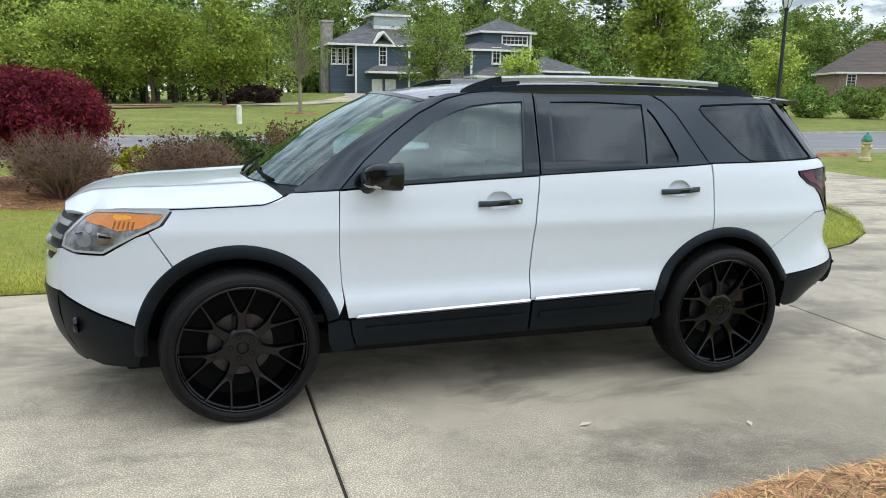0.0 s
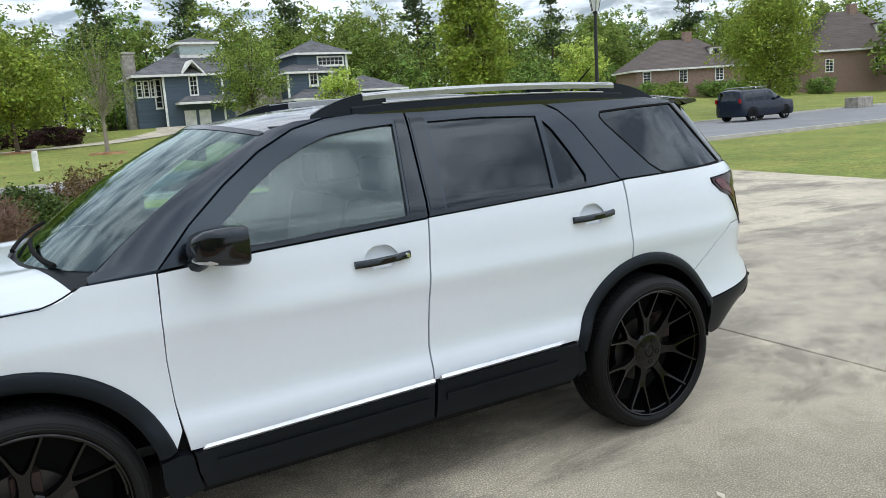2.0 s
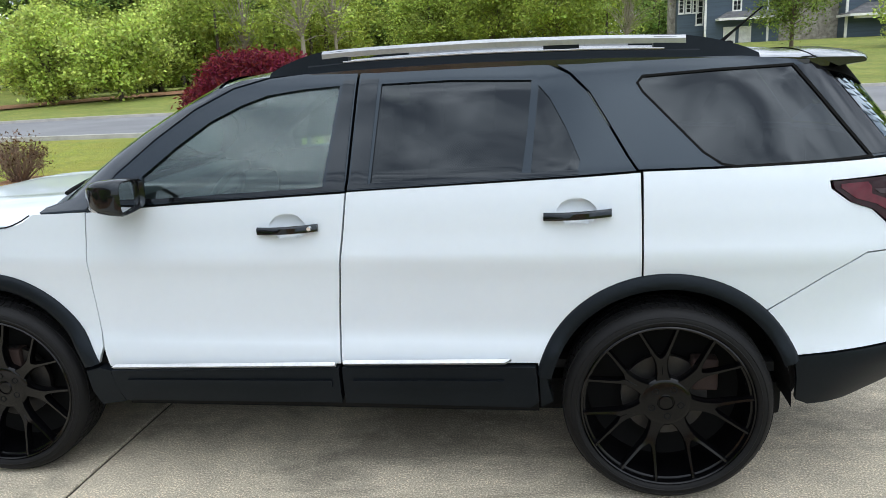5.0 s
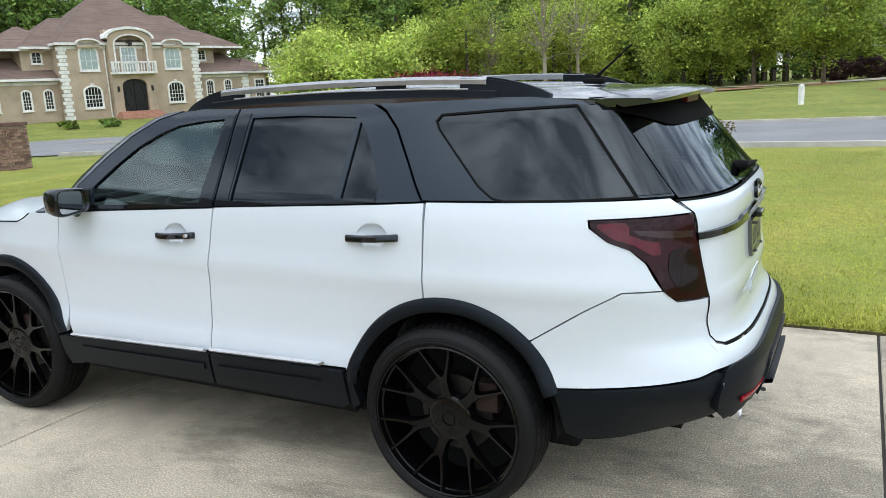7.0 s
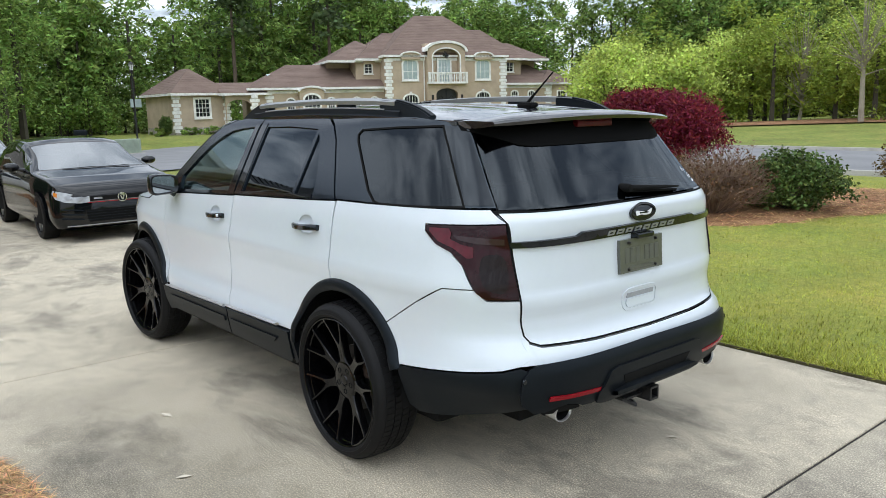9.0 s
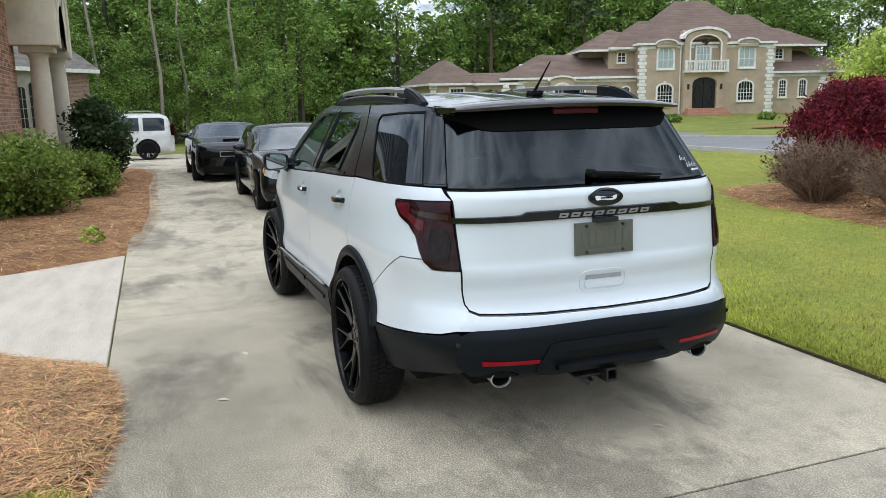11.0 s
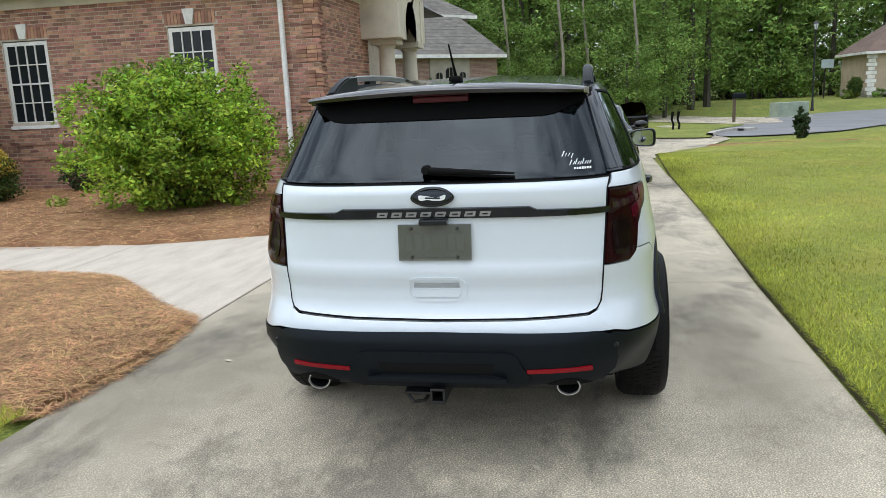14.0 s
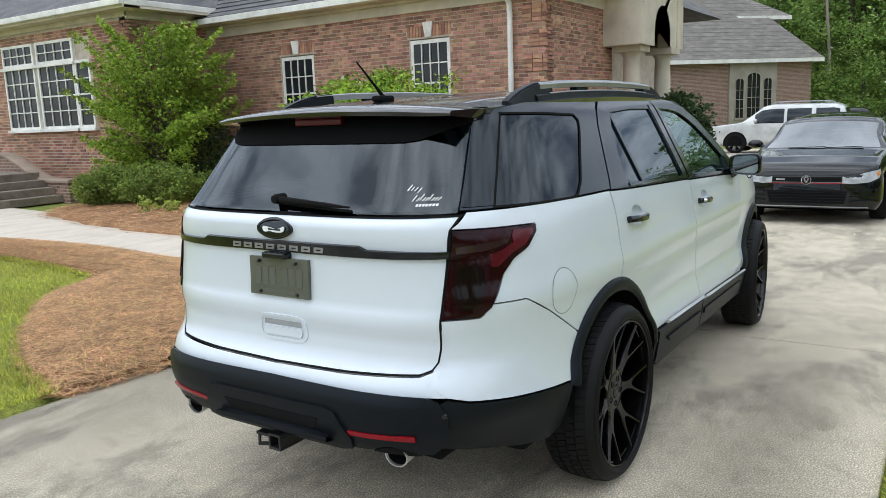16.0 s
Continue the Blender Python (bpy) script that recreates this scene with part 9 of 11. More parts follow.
woods("woods_southwest", stand(-62, -50, -60, -20, 24, 14, 20), M["leaf_mid"], 10, "green woods behind the brick house", leaf=0.38, per_tree=1500)


def pines(spots, seed):
    """Tall pines that stand over the other trees: a bare trunk and flat tufted layers."""
    rng = np.random.default_rng(seed)
    for x, y, h_ in spots:
        z = float(land(x, y))
        t = thing("pine_tree", (x, y, z), "tall dark pine standing over the woods", "tree", "tall pines")
        pts = []
        for k in range(26):
            f = rng.uniform(0.55, 1.0)
            rr = (1.05 - f) * h_ * 0.28 + 0.5
            a = rng.uniform(0, 2 * math.pi)
            c = np.array([rr * math.cos(a) * rng.uniform(0.3, 1), rr * math.sin(a) * rng.uniform(0.3, 1), h_ * f])
            pts.append(c + rng.normal(size=(45, 3)) * np.array([0.7, 0.7, 0.28]))
        V, Fs = leaves(rng, np.concatenate(pts), 0.34, 1.8, 0.0)
        fast_mesh("crown", V, Fs, M["leaf_pine"], t)
        bm = bmesh.new()
        tube(bm, [(0, 0, -0.3), (0.1, 0, h_ * 0.5), (0, 0.1, h_ * 0.98)], [0.28, 0.2, 0.05], 7)
        part("trunk", bm, M["bark"], t)


pines([(-82, 37, 19), (-79, 48, 18), (58, 104, 17), (66, 101, 18.5), (84, 104, 17.5), (40, 112, 18), (25, 110, 17), (104, 92, 18), (12, 100, 16), (-66, -2, 20)], 5)
woods("woods_lawn_edge", stand(-40, -15, 47, 57, 18, 4.5, 9, 2.0, 3.2), M["leaf_fresh"], 17, "green undergrowth behind the far lawn", leaf=0.30, per_tree=1300)
tree("bare_tree", (-15.2, 44.6), 8.6, 2.0, M["leaf_bright"], "pale-trunked tree in thin leaf at the lawn's far edge", 24, leaf=0.08, clumps=130, per=14, trunk=0.28, sparse=True, base=2.6, bark="pale_bark")
tree("bare_tree", (-13.6, 46.4), 8.0, 1.9, M["leaf_bright"], "pale-trunked tree in thin leaf at the lawn's far edge", 25, leaf=0.08, clumps=120, per=14, trunk=0.22, sparse=True, base=2.4, bark="pale_bark")
patch_of("wood_edge_straw", smooth_outline([(-38, 37.5), (-27, 40.5), (-16, 43.2), (-8, 48.5), (-3.5, 53), (-4.5, 57), (-12, 53), (-22, 47.5), (-31, 44.5), (-40, 43)]), 0.05, M["straw_bed"], "brown needle litter along the wood's edge", "planting bed")
# pale dead trunks among the dark woods
for i, (x, y, h_) in enumerate(((-52.5, -5.2, 13), (-51.5, -1.2, 12), (-53, 4, 12), (-55, -13.5, 14), (-55, -12, 13), (-54, 0.5, 11))):
    bm = bmesh.new()
    b = rw.uniform(-0.5, 0.5)
    tube(bm, [(0, 0, -0.5), (b * 0.4, 0.15, h_ * 0.4), (b, -0.2, h_ * 0.75), (b * 0.7, 0.1, h_)], [0.14, 0.11, 0.08, 0.03], 7)
    tagged(part("dead_trunk", bm, M["pale_bark"], m=pose(x, y, float(land(x, y)))), "pale bare dead trunk at the wood's edge", "trunk", "dead trunks")

# ---- the bed with the red maple ----
BED = smooth_outline([(-5.9, 7.6), (-4.3, 6.75), (-2.4, 6.5), (-1.1, 6.55), (-0.5, 7.4), (-0.25, 8.6), (0.45, 9.6), (1.2, 11.4), (0.3, 12.6), (-2.5, 12.3), (-5.2, 11.2), (-6.3, 9.4)])


def mound(name, outline, high, mat, label, category, grid=0.16, edge=0.02, rough=0.02, seed=0, parent=None, base=0.0):
    """A low heap with the given outline, rising from its edge."""
    pts = [Vector(p) for p in lined(outline, grid)]
    n = len(pts)
    edges = [(i, (i + 1) % n) for i in range(n)]
    xs, ys = np.array([p[0] for p in pts]), np.array([p[1] for p in pts])
    a, b = np.meshgrid(np.arange(xs.min(), xs.max(), grid), np.arange(ys.min(), ys.max(), grid))
    a, b = a.ravel(), b.ravel()
    k = inside(a, b, shrunk([tuple(p) for p in pts], grid * 0.5))
    pts += [Vector((float(u), float(v))) for u, v in zip(a[k], b[k])]
    v2, _, f2, *_ = mathutils.geometry.delaunay_2d_cdt(pts, edges, [], 1, 1e-6)
    ab = np.array([tuple(v) for v in v2])
    ring = np.array([tuple(p) for p in pts[:n]])
    d = np.sqrt(((ab[:, None] - ring[None]) ** 2).sum(-1)).min(1)
    z = base + edge * (d > 0.01) + high * (1 - np.exp(-d / 0.45)) + np.array([rough * noise.noise((q[0] * 2.1, q[1] * 2.1, seed)) for q in ab]) * (d > 0.02)
    z[d <= 0.01] = base - 0.05
    ob = put(name, np.c_[ab, z], [tuple(f) for f in f2], mat, smooth=True)
    tagged(ob, label, category, kind="structure")
    return ab, z


def needles(name, outline, n, high, seed, label, length=0.16, width=0.0035, base=0.0, edge=0.02, spill=0.05):
    """Pine needles strewn over a bed."""
    rng = np.random.default_rng(seed)
    xs, ys = np.array([p[0] for p in outline]), np.array([p[1] for p in outline])
    a, b = rng.uniform(xs.min() - spill, xs.max() + spill, n * 3), rng.uniform(ys.min() - spill, ys.max() + spill, n * 3)
    wide = shrunk(outline, -spill)
    k = inside(a, b, wide)
    a, b = a[k][:n], b[k][:n]
    ring = np.array(lined(outline, 0.2))
    inner = inside(a, b, outline)
    d = np.concatenate([np.sqrt(((np.c_[a[i:i + 4000], b[i:i + 4000]][:, None] - ring[None]) ** 2).sum(-1)).min(1) for i in range(0, len(a), 4000)])
    z = base + np.where(inner, edge + high * (1 - np.exp(-d / 0.45)), 0.004) + rng.uniform(0.0, 0.022, len(a))
    t = rng.uniform(0, math.pi, len(a))
    L = length * rng.uniform(0.5, 1.2, len(a)) / 2
    dx, dy, dz = np.cos(t) * L, np.sin(t) * L, rng.normal(size=len(a)) * 0.12 * L
    px, py = -np.sin(t) * width, np.cos(t) * width
    c = np.c_[a, b, z]
    bow = rng.uniform(0.0, 0.012, len(a))
    P = np.stack([c - np.c_[dx, dy, dz], c + np.c_[px, py, bow], c + np.c_[dx, dy, dz], c + np.c_[-px, -py, bow]], 1)
    ob = fast_mesh(name, P.reshape(-1, 3), np.arange(4 * len(a)).reshape(-1, 4), M["needle"])
    return tagged(ob, label, "pine straw", kind="stuff")


mound("maple_bed", BED, 0.10, M["straw_bed"], "brown pine straw bed under the red maple", "planting bed", seed=3)
needles("maple_bed_straw", BED, 16000, 0.10, 4, "loose brown pine straw", length=0.2, width=0.005)

# red weeping maple
rng = np.random.default_rng(8)
mp_ = thing("red_maple", (-4.2, 9.35, 0.08), "spreading Japanese maple with dark red feathery leaves", "tree")
P, C = crown_points(rng, 300, 150, (1.22, 1.22, 0.60), (0, 0, 1.20), clump=0.11, hollow=0.6, lumpy=0.12)
sag = np.clip((np.hypot(P[:, 0], P[:, 1]) - 0.8) / 1.0, 0, 1) ** 2
P[:, 2] -= 0.42 * sag
P = P[P[:, 2] > 0.45]
V, Fs = leaves(rng, P, 0.027, stretch=3.2, droop=0.7)
fast_mesh("crown", V, Fs, M["maple_red"], mp_)
bm = bmesh.new()
for i in rng.choice(len(C), 60, replace=False):
    e = C[i] - np.array([0, 0, 0.15])
    s0 = np.array([rng.normal() * 0.04, rng.normal() * 0.04, 0.35])
    m_ = s0 * 0.4 + e * 0.6 + np.array([0, 0, 0.16]) + rng.normal(size=3) * 0.07
    tube(bm, [tuple(s0), tuple(m_), tuple(e)], [0.035, 0.02, 0.005], 5, caps=False)
part("branching", bm, M["pale_bark"], mp_, "pale twisting limbs")
bm = bmesh.new()
tube(bm, [(0, 0, -0.1), (0.04, -0.03, 0.3), (-0.02, 0.05, 0.7)], [0.10, 0.075, 0.05], 9)
part("trunk", bm, M["pale_bark"], mp_, smooth=True)

twig_shrub("bare_shrub", (-3.5, 7.55), 0.85, 1.12, "bare twiggy brown shrub on the straw bed", 51, n=560, leafs=1900)
twig_shrub("bare_shrub", (-1.75, 7.45), 0.85, 1.05, "bare twiggy brown shrub beside a green one", 52, n=560, leafs=1900)
twig_shrub("bronze_shrub", (0.1, 10.6), 0.8, 1.15, "small shrub with bronze leaves and bare stems", 53, n=110, leafs=3400, leaf_mat="leaf_bronze")
shrub("low_shrub", (-1.15, 8.65), (0.74, 0.70, 0.44), M["leaf_holly"], "low rounded dark green shrub on the straw bed", 54, leaf=0.036, clumps=190, per=60, z=0.08)
shrub("yellow_shrub", (-2.7, 11.2), (0.42, 0.42, 0.26), M["leaf_yellow"], "bright yellow-green shrub behind the maple", 55, leaf=0.06, clumps=40, per=34, z=0.08)
twig_shrub("bare_shrub", (-7.9, 7.7), 0.55, 0.85, "small bare brown shrub on a straw ring", 56, n=150, leafs=500, z=0.05)
ring = smooth_outline([(-8.8, 7.2), (-7.6, 6.7), (-6.7, 7.5), (-6.9, 8.6), (-8.2, 8.8)])
mound("shrub_ring", ring, 0.05, M["straw_bed"], "brown pine straw ring round a shrub", "planting bed", seed=5)

# ---- beds along the house ----
HOUSE_BED = smooth_outline([(-4.2, -2.42), (-6.0, -2.15), (-8.5, -1.98), (-12, -2.0), (-16, -1.95), (-18, -2.2), (-18, -3.6), (-12.5, -4.3), (-9.35, -4.6), (-9.1, -9.0), (-9.1, -13.8), (-6.9, -14.1), (-4.1, -13.3), (-3.35, -11.5), (-2.85, -9.0), (-2.8, -6.5), (-2.95, -4.9), (-3.5, -3.4)], 5)
mound("house_bed", HOUSE_BED, 0.12, M["straw_bed"], "brown pine straw bed along the brick house", "planting bed", seed=7, grid=0.25)
needles("house_bed_straw", HOUSE_BED, 38000, 0.12, 9, "loose brown pine straw along the house", length=0.2, width=0.004)
ISLAND = smooth_outline([(0.30, -2.42), (0.0, -2.75), (-0.30, -3.10), (-0.80, -3.62), (-1.22, -4.15), (-1.35, -5.2), (-1.50, -6.4), (-1.65, -8.0), (-1.45, -10.2), (-0.8, -10.0), (-0.70, -8.4), (-0.6, -7.0), (-0.40, -5.8), (0.35, -5.35), (0.72, -5.0), (1.15, -4.4), (1.45, -3.95), (1.80, -3.25), (1.95, -2.75), (2.02, -2.42), (1.2, -2.33)], 4)
mound("straw_island", ISLAND, 0.09, M["straw_bed"], "rusty pine straw bed beside the drive", "planting bed", seed=11, grid=0.09, rough=0.035)
needles("island_straw", ISLAND, 66000, 0.10, 12, "loose rusty pine straw beside the drive", length=0.19, width=0.0028, spill=0.07)

# the pale flared walk
walk_ob = tagged(new("garden_walk"), "pale textured concrete garden walk", "path", kind="structure")
slab("walk_slab", [(-4.12, -2.372), (-3.55, -3.35), (-3.12, -4.3), (-2.95, -4.86), (-1.40, -4.82), (-1.24, -4.12), (-0.80, -3.58), (-0.28, -3.06), (0.02, -2.72), (0.27, -2.372)], -0.10, 0.008, M["concrete_new"], walk_ob, bevel=0.006)
slab("walk_slab", [(-2.955, -4.875), (-3.05, -6.4), (-3.05, -7.8), (-1.70, -7.85), (-1.52, -6.0), (-1.405, -4.835)], -0.10, 0.008, M["concrete_new"], walk_ob, bevel=0.006)
slab("walk_slab", [(-3.05, -7.815), (-3.15, -10.4), (-4.1, -13.1), (-4.3, -14.6), (-4.3, -18), (-1.2, -18), (-1.4, -12.5), (-1.55, -10.2), (-1.70, -7.865)], -0.10, 0.008, M["concrete_new"], walk_ob, bevel=0.006)

# lawns as slightly raised turf with blades
def lawn(name, outline, n, seed, label, high=0.035, length=0.045, focus=None, spread=4.0, width=0.004):
    """Turf: a raised sheet and, over the part near the drive, standing blades."""
    mound(name, outline, high, M["lawn"], label, "lawn", grid=0.3, edge=0.012, rough=0.012, seed=seed)
    rng = np.random.default_rng(seed)
    xs, ys = np.array([p[0] for p in outline]), np.array([p[1] for p in outline])
    if focus:
        a = rng.uniform(focus[0], focus[1], n * 2)
        b = focus[2] + (focus[3] - focus[2]) * rng.uniform(size=n * 2) ** focus[4]
    else:
        a, b = rng.uniform(xs.min(), xs.max(), n * 2), rng.uniform(ys.min(), ys.max(), n * 2)
    k = inside(a, b, outline)
    a, b = a[k][:n], b[k][:n]
    c = np.c_[a, b, np.full(len(a), 0.010) + high * 0.72]
    t = rng.uniform(0, 2 * math.pi, len(a))
    L = length * rng.uniform(0.5, 1.3, len(a))
    lean = rng.uniform(0.2, 1.0, len(a)) * L
    wv = np.c_[-np.sin(t), np.cos(t), 0 * t] * width
    tip = c + np.c_[np.cos(t) * lean, np.sin(t) * lean, L * 0.8]
    P = np.stack([c - wv, c + wv, tip], 1)
    ob = fast_mesh(name + "_blades", P.reshape(-1, 3), np.arange(3 * len(a)).reshape(-1, 3), M["blade"])
    tagged(ob, "short mown grass blades", "grass", kind="stuff")


MAIN_LAWN = [(-14.2, 2.30), (-9, 2.13), (-5.0, 2.10), (-1.0, 2.03), (4.6, 2.04), (5.2, 2.14), (5.7, 2.33), (6.2, 2.68), (6.6, 2.98), (7.0, 3.42), (7.4, 3.94), (7.75, 4.5), (8.03, 5.12), (8.3, 5.9), (8.44, 6.6), (8.53, 8.0), (8.53, 9.0), (8.45, 10.5), (8.08, 12.5), (7.2, 14.0), (6.0, 15.5), (-14, 15.5), (-22, 12), (-20.5, 8.2), (-19, 6.6), (-17.3, 4.8), (-16.4, 3.85), (-15.2, 2.75)]
lawn("main_lawn", MAIN_LAWN, 170000, 21, "bright green mown lawn beside the drive", focus=(-14, 8.5, 2.03, 14.0, 1.7))
SOUTH_LAWN = [(2.06, -2.42), (1.98, -2.8), (1.84, -3.3), (1.48, -4.02), (1.18, -4.5), (0.75, -5.1), (0.38, -5.45), (-0.35, -5.9), (-0.55, -7.0), (-0.62, -8.4), (-0.75, -10.2), (-1.3, -12.4), (-1.1, -18), (14, -18), (14, -2.2), (12.2, -1.8), (9.0, -2.5), (5, -2.44)]
lawn("south_lawn", SOUTH_LAWN, 70000, 22, "bright green mown lawn beside the straw bed", focus=(-1.2, 5.5, -2.42, -10.5, 1.3))



def fringe(name, outline, n, seed, label):
    """Uneven blades and runners that hang over the cut edge of a lawn."""
    rng = np.random.default_rng(seed)
    pts = np.array(outline)
    seg = np.diff(pts, axis=0)
    ln = np.linalg.norm(seg, axis=1)
    i = rng.choice(len(seg), n, p=ln / ln.sum())
    f = rng.uniform(size=n)[:, None]
    out = np.c_[seg[:, 1], -seg[:, 0]] / ln[:, None]
    c = pts[i] + seg[i] * f - out[i] * rng.uniform(-0.012, 0.05, (n, 1))
    reach = rng.uniform(0.0, 0.045, n) * (0.45 + 0.55 * np.sin(c[:, 0] * 9 + np.sin(c[:, 0] * 3.7) * 2) ** 2)
    base = np.c_[c, rng.uniform(0.0, 0.03, n)]
    side = np.c_[seg[i] / ln[i][:, None], np.zeros(n)] * rng.uniform(0.003, 0.006, (n, 1))
    tip = np.c_[c + out[i] * reach[:, None] + rng.normal(size=(n, 2)) * 0.012, base[:, 2] + rng.uniform(-0.004, 0.035, n)]
    P = np.stack([base - side, base + side, tip], 1)
    tagged(fast_mesh(name, P.reshape(-1, 3), np.arange(3 * n).reshape(-1, 3), M["blade"]), label, "grass", kind="stuff")


fringe("main_lawn_fringe", MAIN_LAWN[:17], 16000, 23, "ragged grass hanging over the drive's edge")
fringe("south_lawn_fringe", SOUTH_LAWN[:11][::-1], 6000, 24, "ragged grass at the straw bed's edge")

# shrubs against the house
shrub("camellia_bush", (-5.55, -5.65), (1.24, 1.30, 1.07), M["leaf_shrub"], "large bright green bush with white blossoms", 61, stretch=2.2, lumpy=0.34, clump=0.085, leaf=0.036, clumps=640, per=90, blossoms=30, twigs=60, z=0.08)
shrub("clipped_shrub", (-7.9, -3.9), (0.80, 0.75, 0.62), M["leaf_olive"], "rounded olive-green shrub on pine straw", 62, leaf=0.042, clumps=200, per=60, z=0.08)
shrub("clipped_shrub", (-10.4, -3.25), (0.85, 0.6, 0.42), M["leaf_olive"], "low olive-green shrub on pine straw", 63, leaf=0.042, clumps=170, per=50, z=0.08)
shrub("dark_shrub", (-13.2, -3.05), (0.62, 0.56, 0.95), M["leaf_dark"], "tall dark green shrub beside the columns", 64, leaf=0.06, clumps=170, per=50, z=0.08)
gold = shrub("bronze_bush", (-6.5, -9.95), (0.46, 0.46, 0.46), M["leaf_holly"], "small bush, dark green below and golden on top", 65, leaf=0.030, clumps=200, per=60, z=0.08)
rng = np.random.default_rng(165)
d = rng.normal(size=(4200, 3))
d /= np.linalg.norm(d, axis=1, keepdims=True)
d = d[d[:, 2] > 0.15] * rng.uniform(0.95, 1.28, (int((d[:, 2] > 0.15).sum()), 1)) * np.array([0.46, 0.46, 0.50]) + np.array([0, 0, 0.46])
V, Fs = leaves(rng, d, 0.030, 2.0)
fast_mesh("golden_tips", V, Fs, M["leaf_orange"], gold)
shrub("low_hedge", (-5.35, -11.1), (0.75, 0.95, 0.40), M["leaf_olive"], "low grey-green hedge by the walk", 66, leaf=0.034, clumps=240, per=60, z=0.08)
shrub("low_hedge", (-5.0, -12.3), (0.70, 0.75, 0.38), M["leaf_olive"], "low grey-green hedge by the walk", 67, leaf=0.034, clumps=220, per=60, z=0.08)
shrub("small_shrub", (-8.2, -9.3), (0.35, 0.35, 0.3), M["leaf_dark"], "small thin shrub at the wall's foot", 68, leaf=0.045, clumps=40, per=20, z=0.08)
def spray_tree(name, at, height, radius, mat, label, seed, sprays=130, per=150, leaf=0.05):
    """A many-stemmed small tree whose leaves lie in flat, outward sprays."""
    rng = np.random.default_rng(seed)
    x, y = at
    t = thing(name, (x, y, float(land(x, y)) + 0.02), label, "tree")
    P, bm = [], bmesh.new()
    for k in range(sprays):
        f = (k + rng.uniform()) / sprays
        zc = 0.45 + (height - 0.55) * f
        reach = radius * math.sin(math.pi * min(0.18 + 0.74 * f, 0.97)) ** 0.7 * rng.uniform(0.55, 1.12)
        a = rng.uniform(0, 2 * math.pi)
        d = np.array([math.cos(a), math.sin(a), rng.uniform(-0.05, 0.40)])
        s0 = np.array([rng.normal() * 0.10, rng.normal() * 0.10, zc * rng.uniform(0.45, 0.75)])
        tip = np.array([0, 0, zc]) + d * reach
        mid_ = (s0 + tip) / 2 + np.array([0, 0, 0.12])
        tube(bm, [tuple(s0), tuple(mid_), tuple(tip)], [0.013, 0.008, 0.003], 4, caps=False)
        u = rng.uniform(size=(per, 1)) ** 0.6
        side = np.array([-d[1], d[0], 0])
        w = rng.normal(size=(per, 1)) * 0.20 * (1.1 - 0.5 * u)
        pts = (1 - u) ** 2 * s0 + 2 * u * (1 - u) * mid_ + u**2 * tip + side * w
        pts[:, 2] += rng.normal(size=per) * 0.045 - 0.10 * np.abs(w[:, 0])
        P.append(pts[u[:, 0] > 0.30])
    V, Fs = leaves(rng, np.concatenate(P), leaf, 1.8, 0.15)
    fast_mesh("crown", V, Fs, mat, t)
    part("branching", bm, M["bark"], t)
    for k in range(5):
        a = 2 * math.pi * k / 5 + rng.uniform()
        bm = bmesh.new()
        tube(bm, [(0.08 * math.cos(a), 0.08 * math.sin(a), -0.1), (0.16 * math.cos(a), 0.16 * math.sin(a), height * 0.3), (0.34 * math.cos(a), 0.34 * math.sin(a), height * 0.82)], [0.032, 0.024, 0.006], 6)
        part("stem", bm, M["bark"], t)
    return t


spray_tree("ornamental_tree", (-6.9, -13.0), 4.0, 1.95, M["leaf_spray"], "airy yellow-green small tree before the brick wall", 69, sprays=150, per=190, leaf=0.052)
# dark foliage added to give the small tree its shaded inside
shrub("tree_shade_leaves", (-7.7, -12.5), (0.85, 1.15, 0.85), M["leaf_dark"], "dark green shrub in the shade of the small tree", 169, leaf=0.05, clumps=150, per=40, z=0.08)
for i, (x, y, r_) in enumerate(((-4.25, -10.1, 0.20), (-4.35, -9.6, 0.16), (-4.0, -8.6, 0.14), (-5.05, -9.1, 0.12), (-5.7, -8.0, 0.15))):
    shrub("weed_tuft", (x, y), (r_, r_, r_ * 0.8), M["leaf_bright"], "small bright yellow-green weed on pine straw", 170 + i, leaf=0.028, clumps=26, per=16, z=0.08, twigs=2, group="weeds on the straw")
shrub("grass_tuft", (-4.75, -2.75), (0.14, 0.14, 0.10), M["leaf_bright"], "small bright green grass tuft", 70, leaf=0.03, clumps=24, per=14, z=0.08, twigs=2)
shrub("topiary_bush", (-17.75, 6.5), (0.17, 0.17, 0.45), M["leaf_dark"], "small upright clipped evergreen", 71, leaf=0.05, clumps=70, per=34)
shrub("round_topiary", (-66.3, 22.75), (0.50, 0.50, 0.72), M["leaf_holly"], "round clipped evergreen before the tan house", 72, leaf=0.09, clumps=120, per=36, lift=0.3, lumpy=0.08)
for i, (x, y) in enumerate(((-66.6, 22.4), (-66.2, 25.0), (-65.8, 27.0), (-56.0, 40), (-54.8, 43), (-52.5, 52), (-51.5, 55))):
    shrub("foundation_shrub", (x, y), (0.9, 0.9, 0.35), M["leaf_deep"] if i % 3 else M["leaf_olive"], "low rounded shrub before the tan house", 80 + i, leaf=0.16, clumps=30, per=20, group="foundation shrubs")
for i, (x, y) in enumerate(((63, 71), (66, 69.5), (70, 67.5), (73, 66.5), (77, 64), (80, 63), (86, 60), (90, 58), (44, 45), (48, 44))):
    shrub("garden_shrub", (x, y), (1.8, 1.6, 1.0), M["leaf_deep"] if i % 3 else M["leaf_mid"], "rounded green shrub before the far houses", 95 + i, leaf=0.13, clumps=90, per=40, group="shrubs before the far houses")

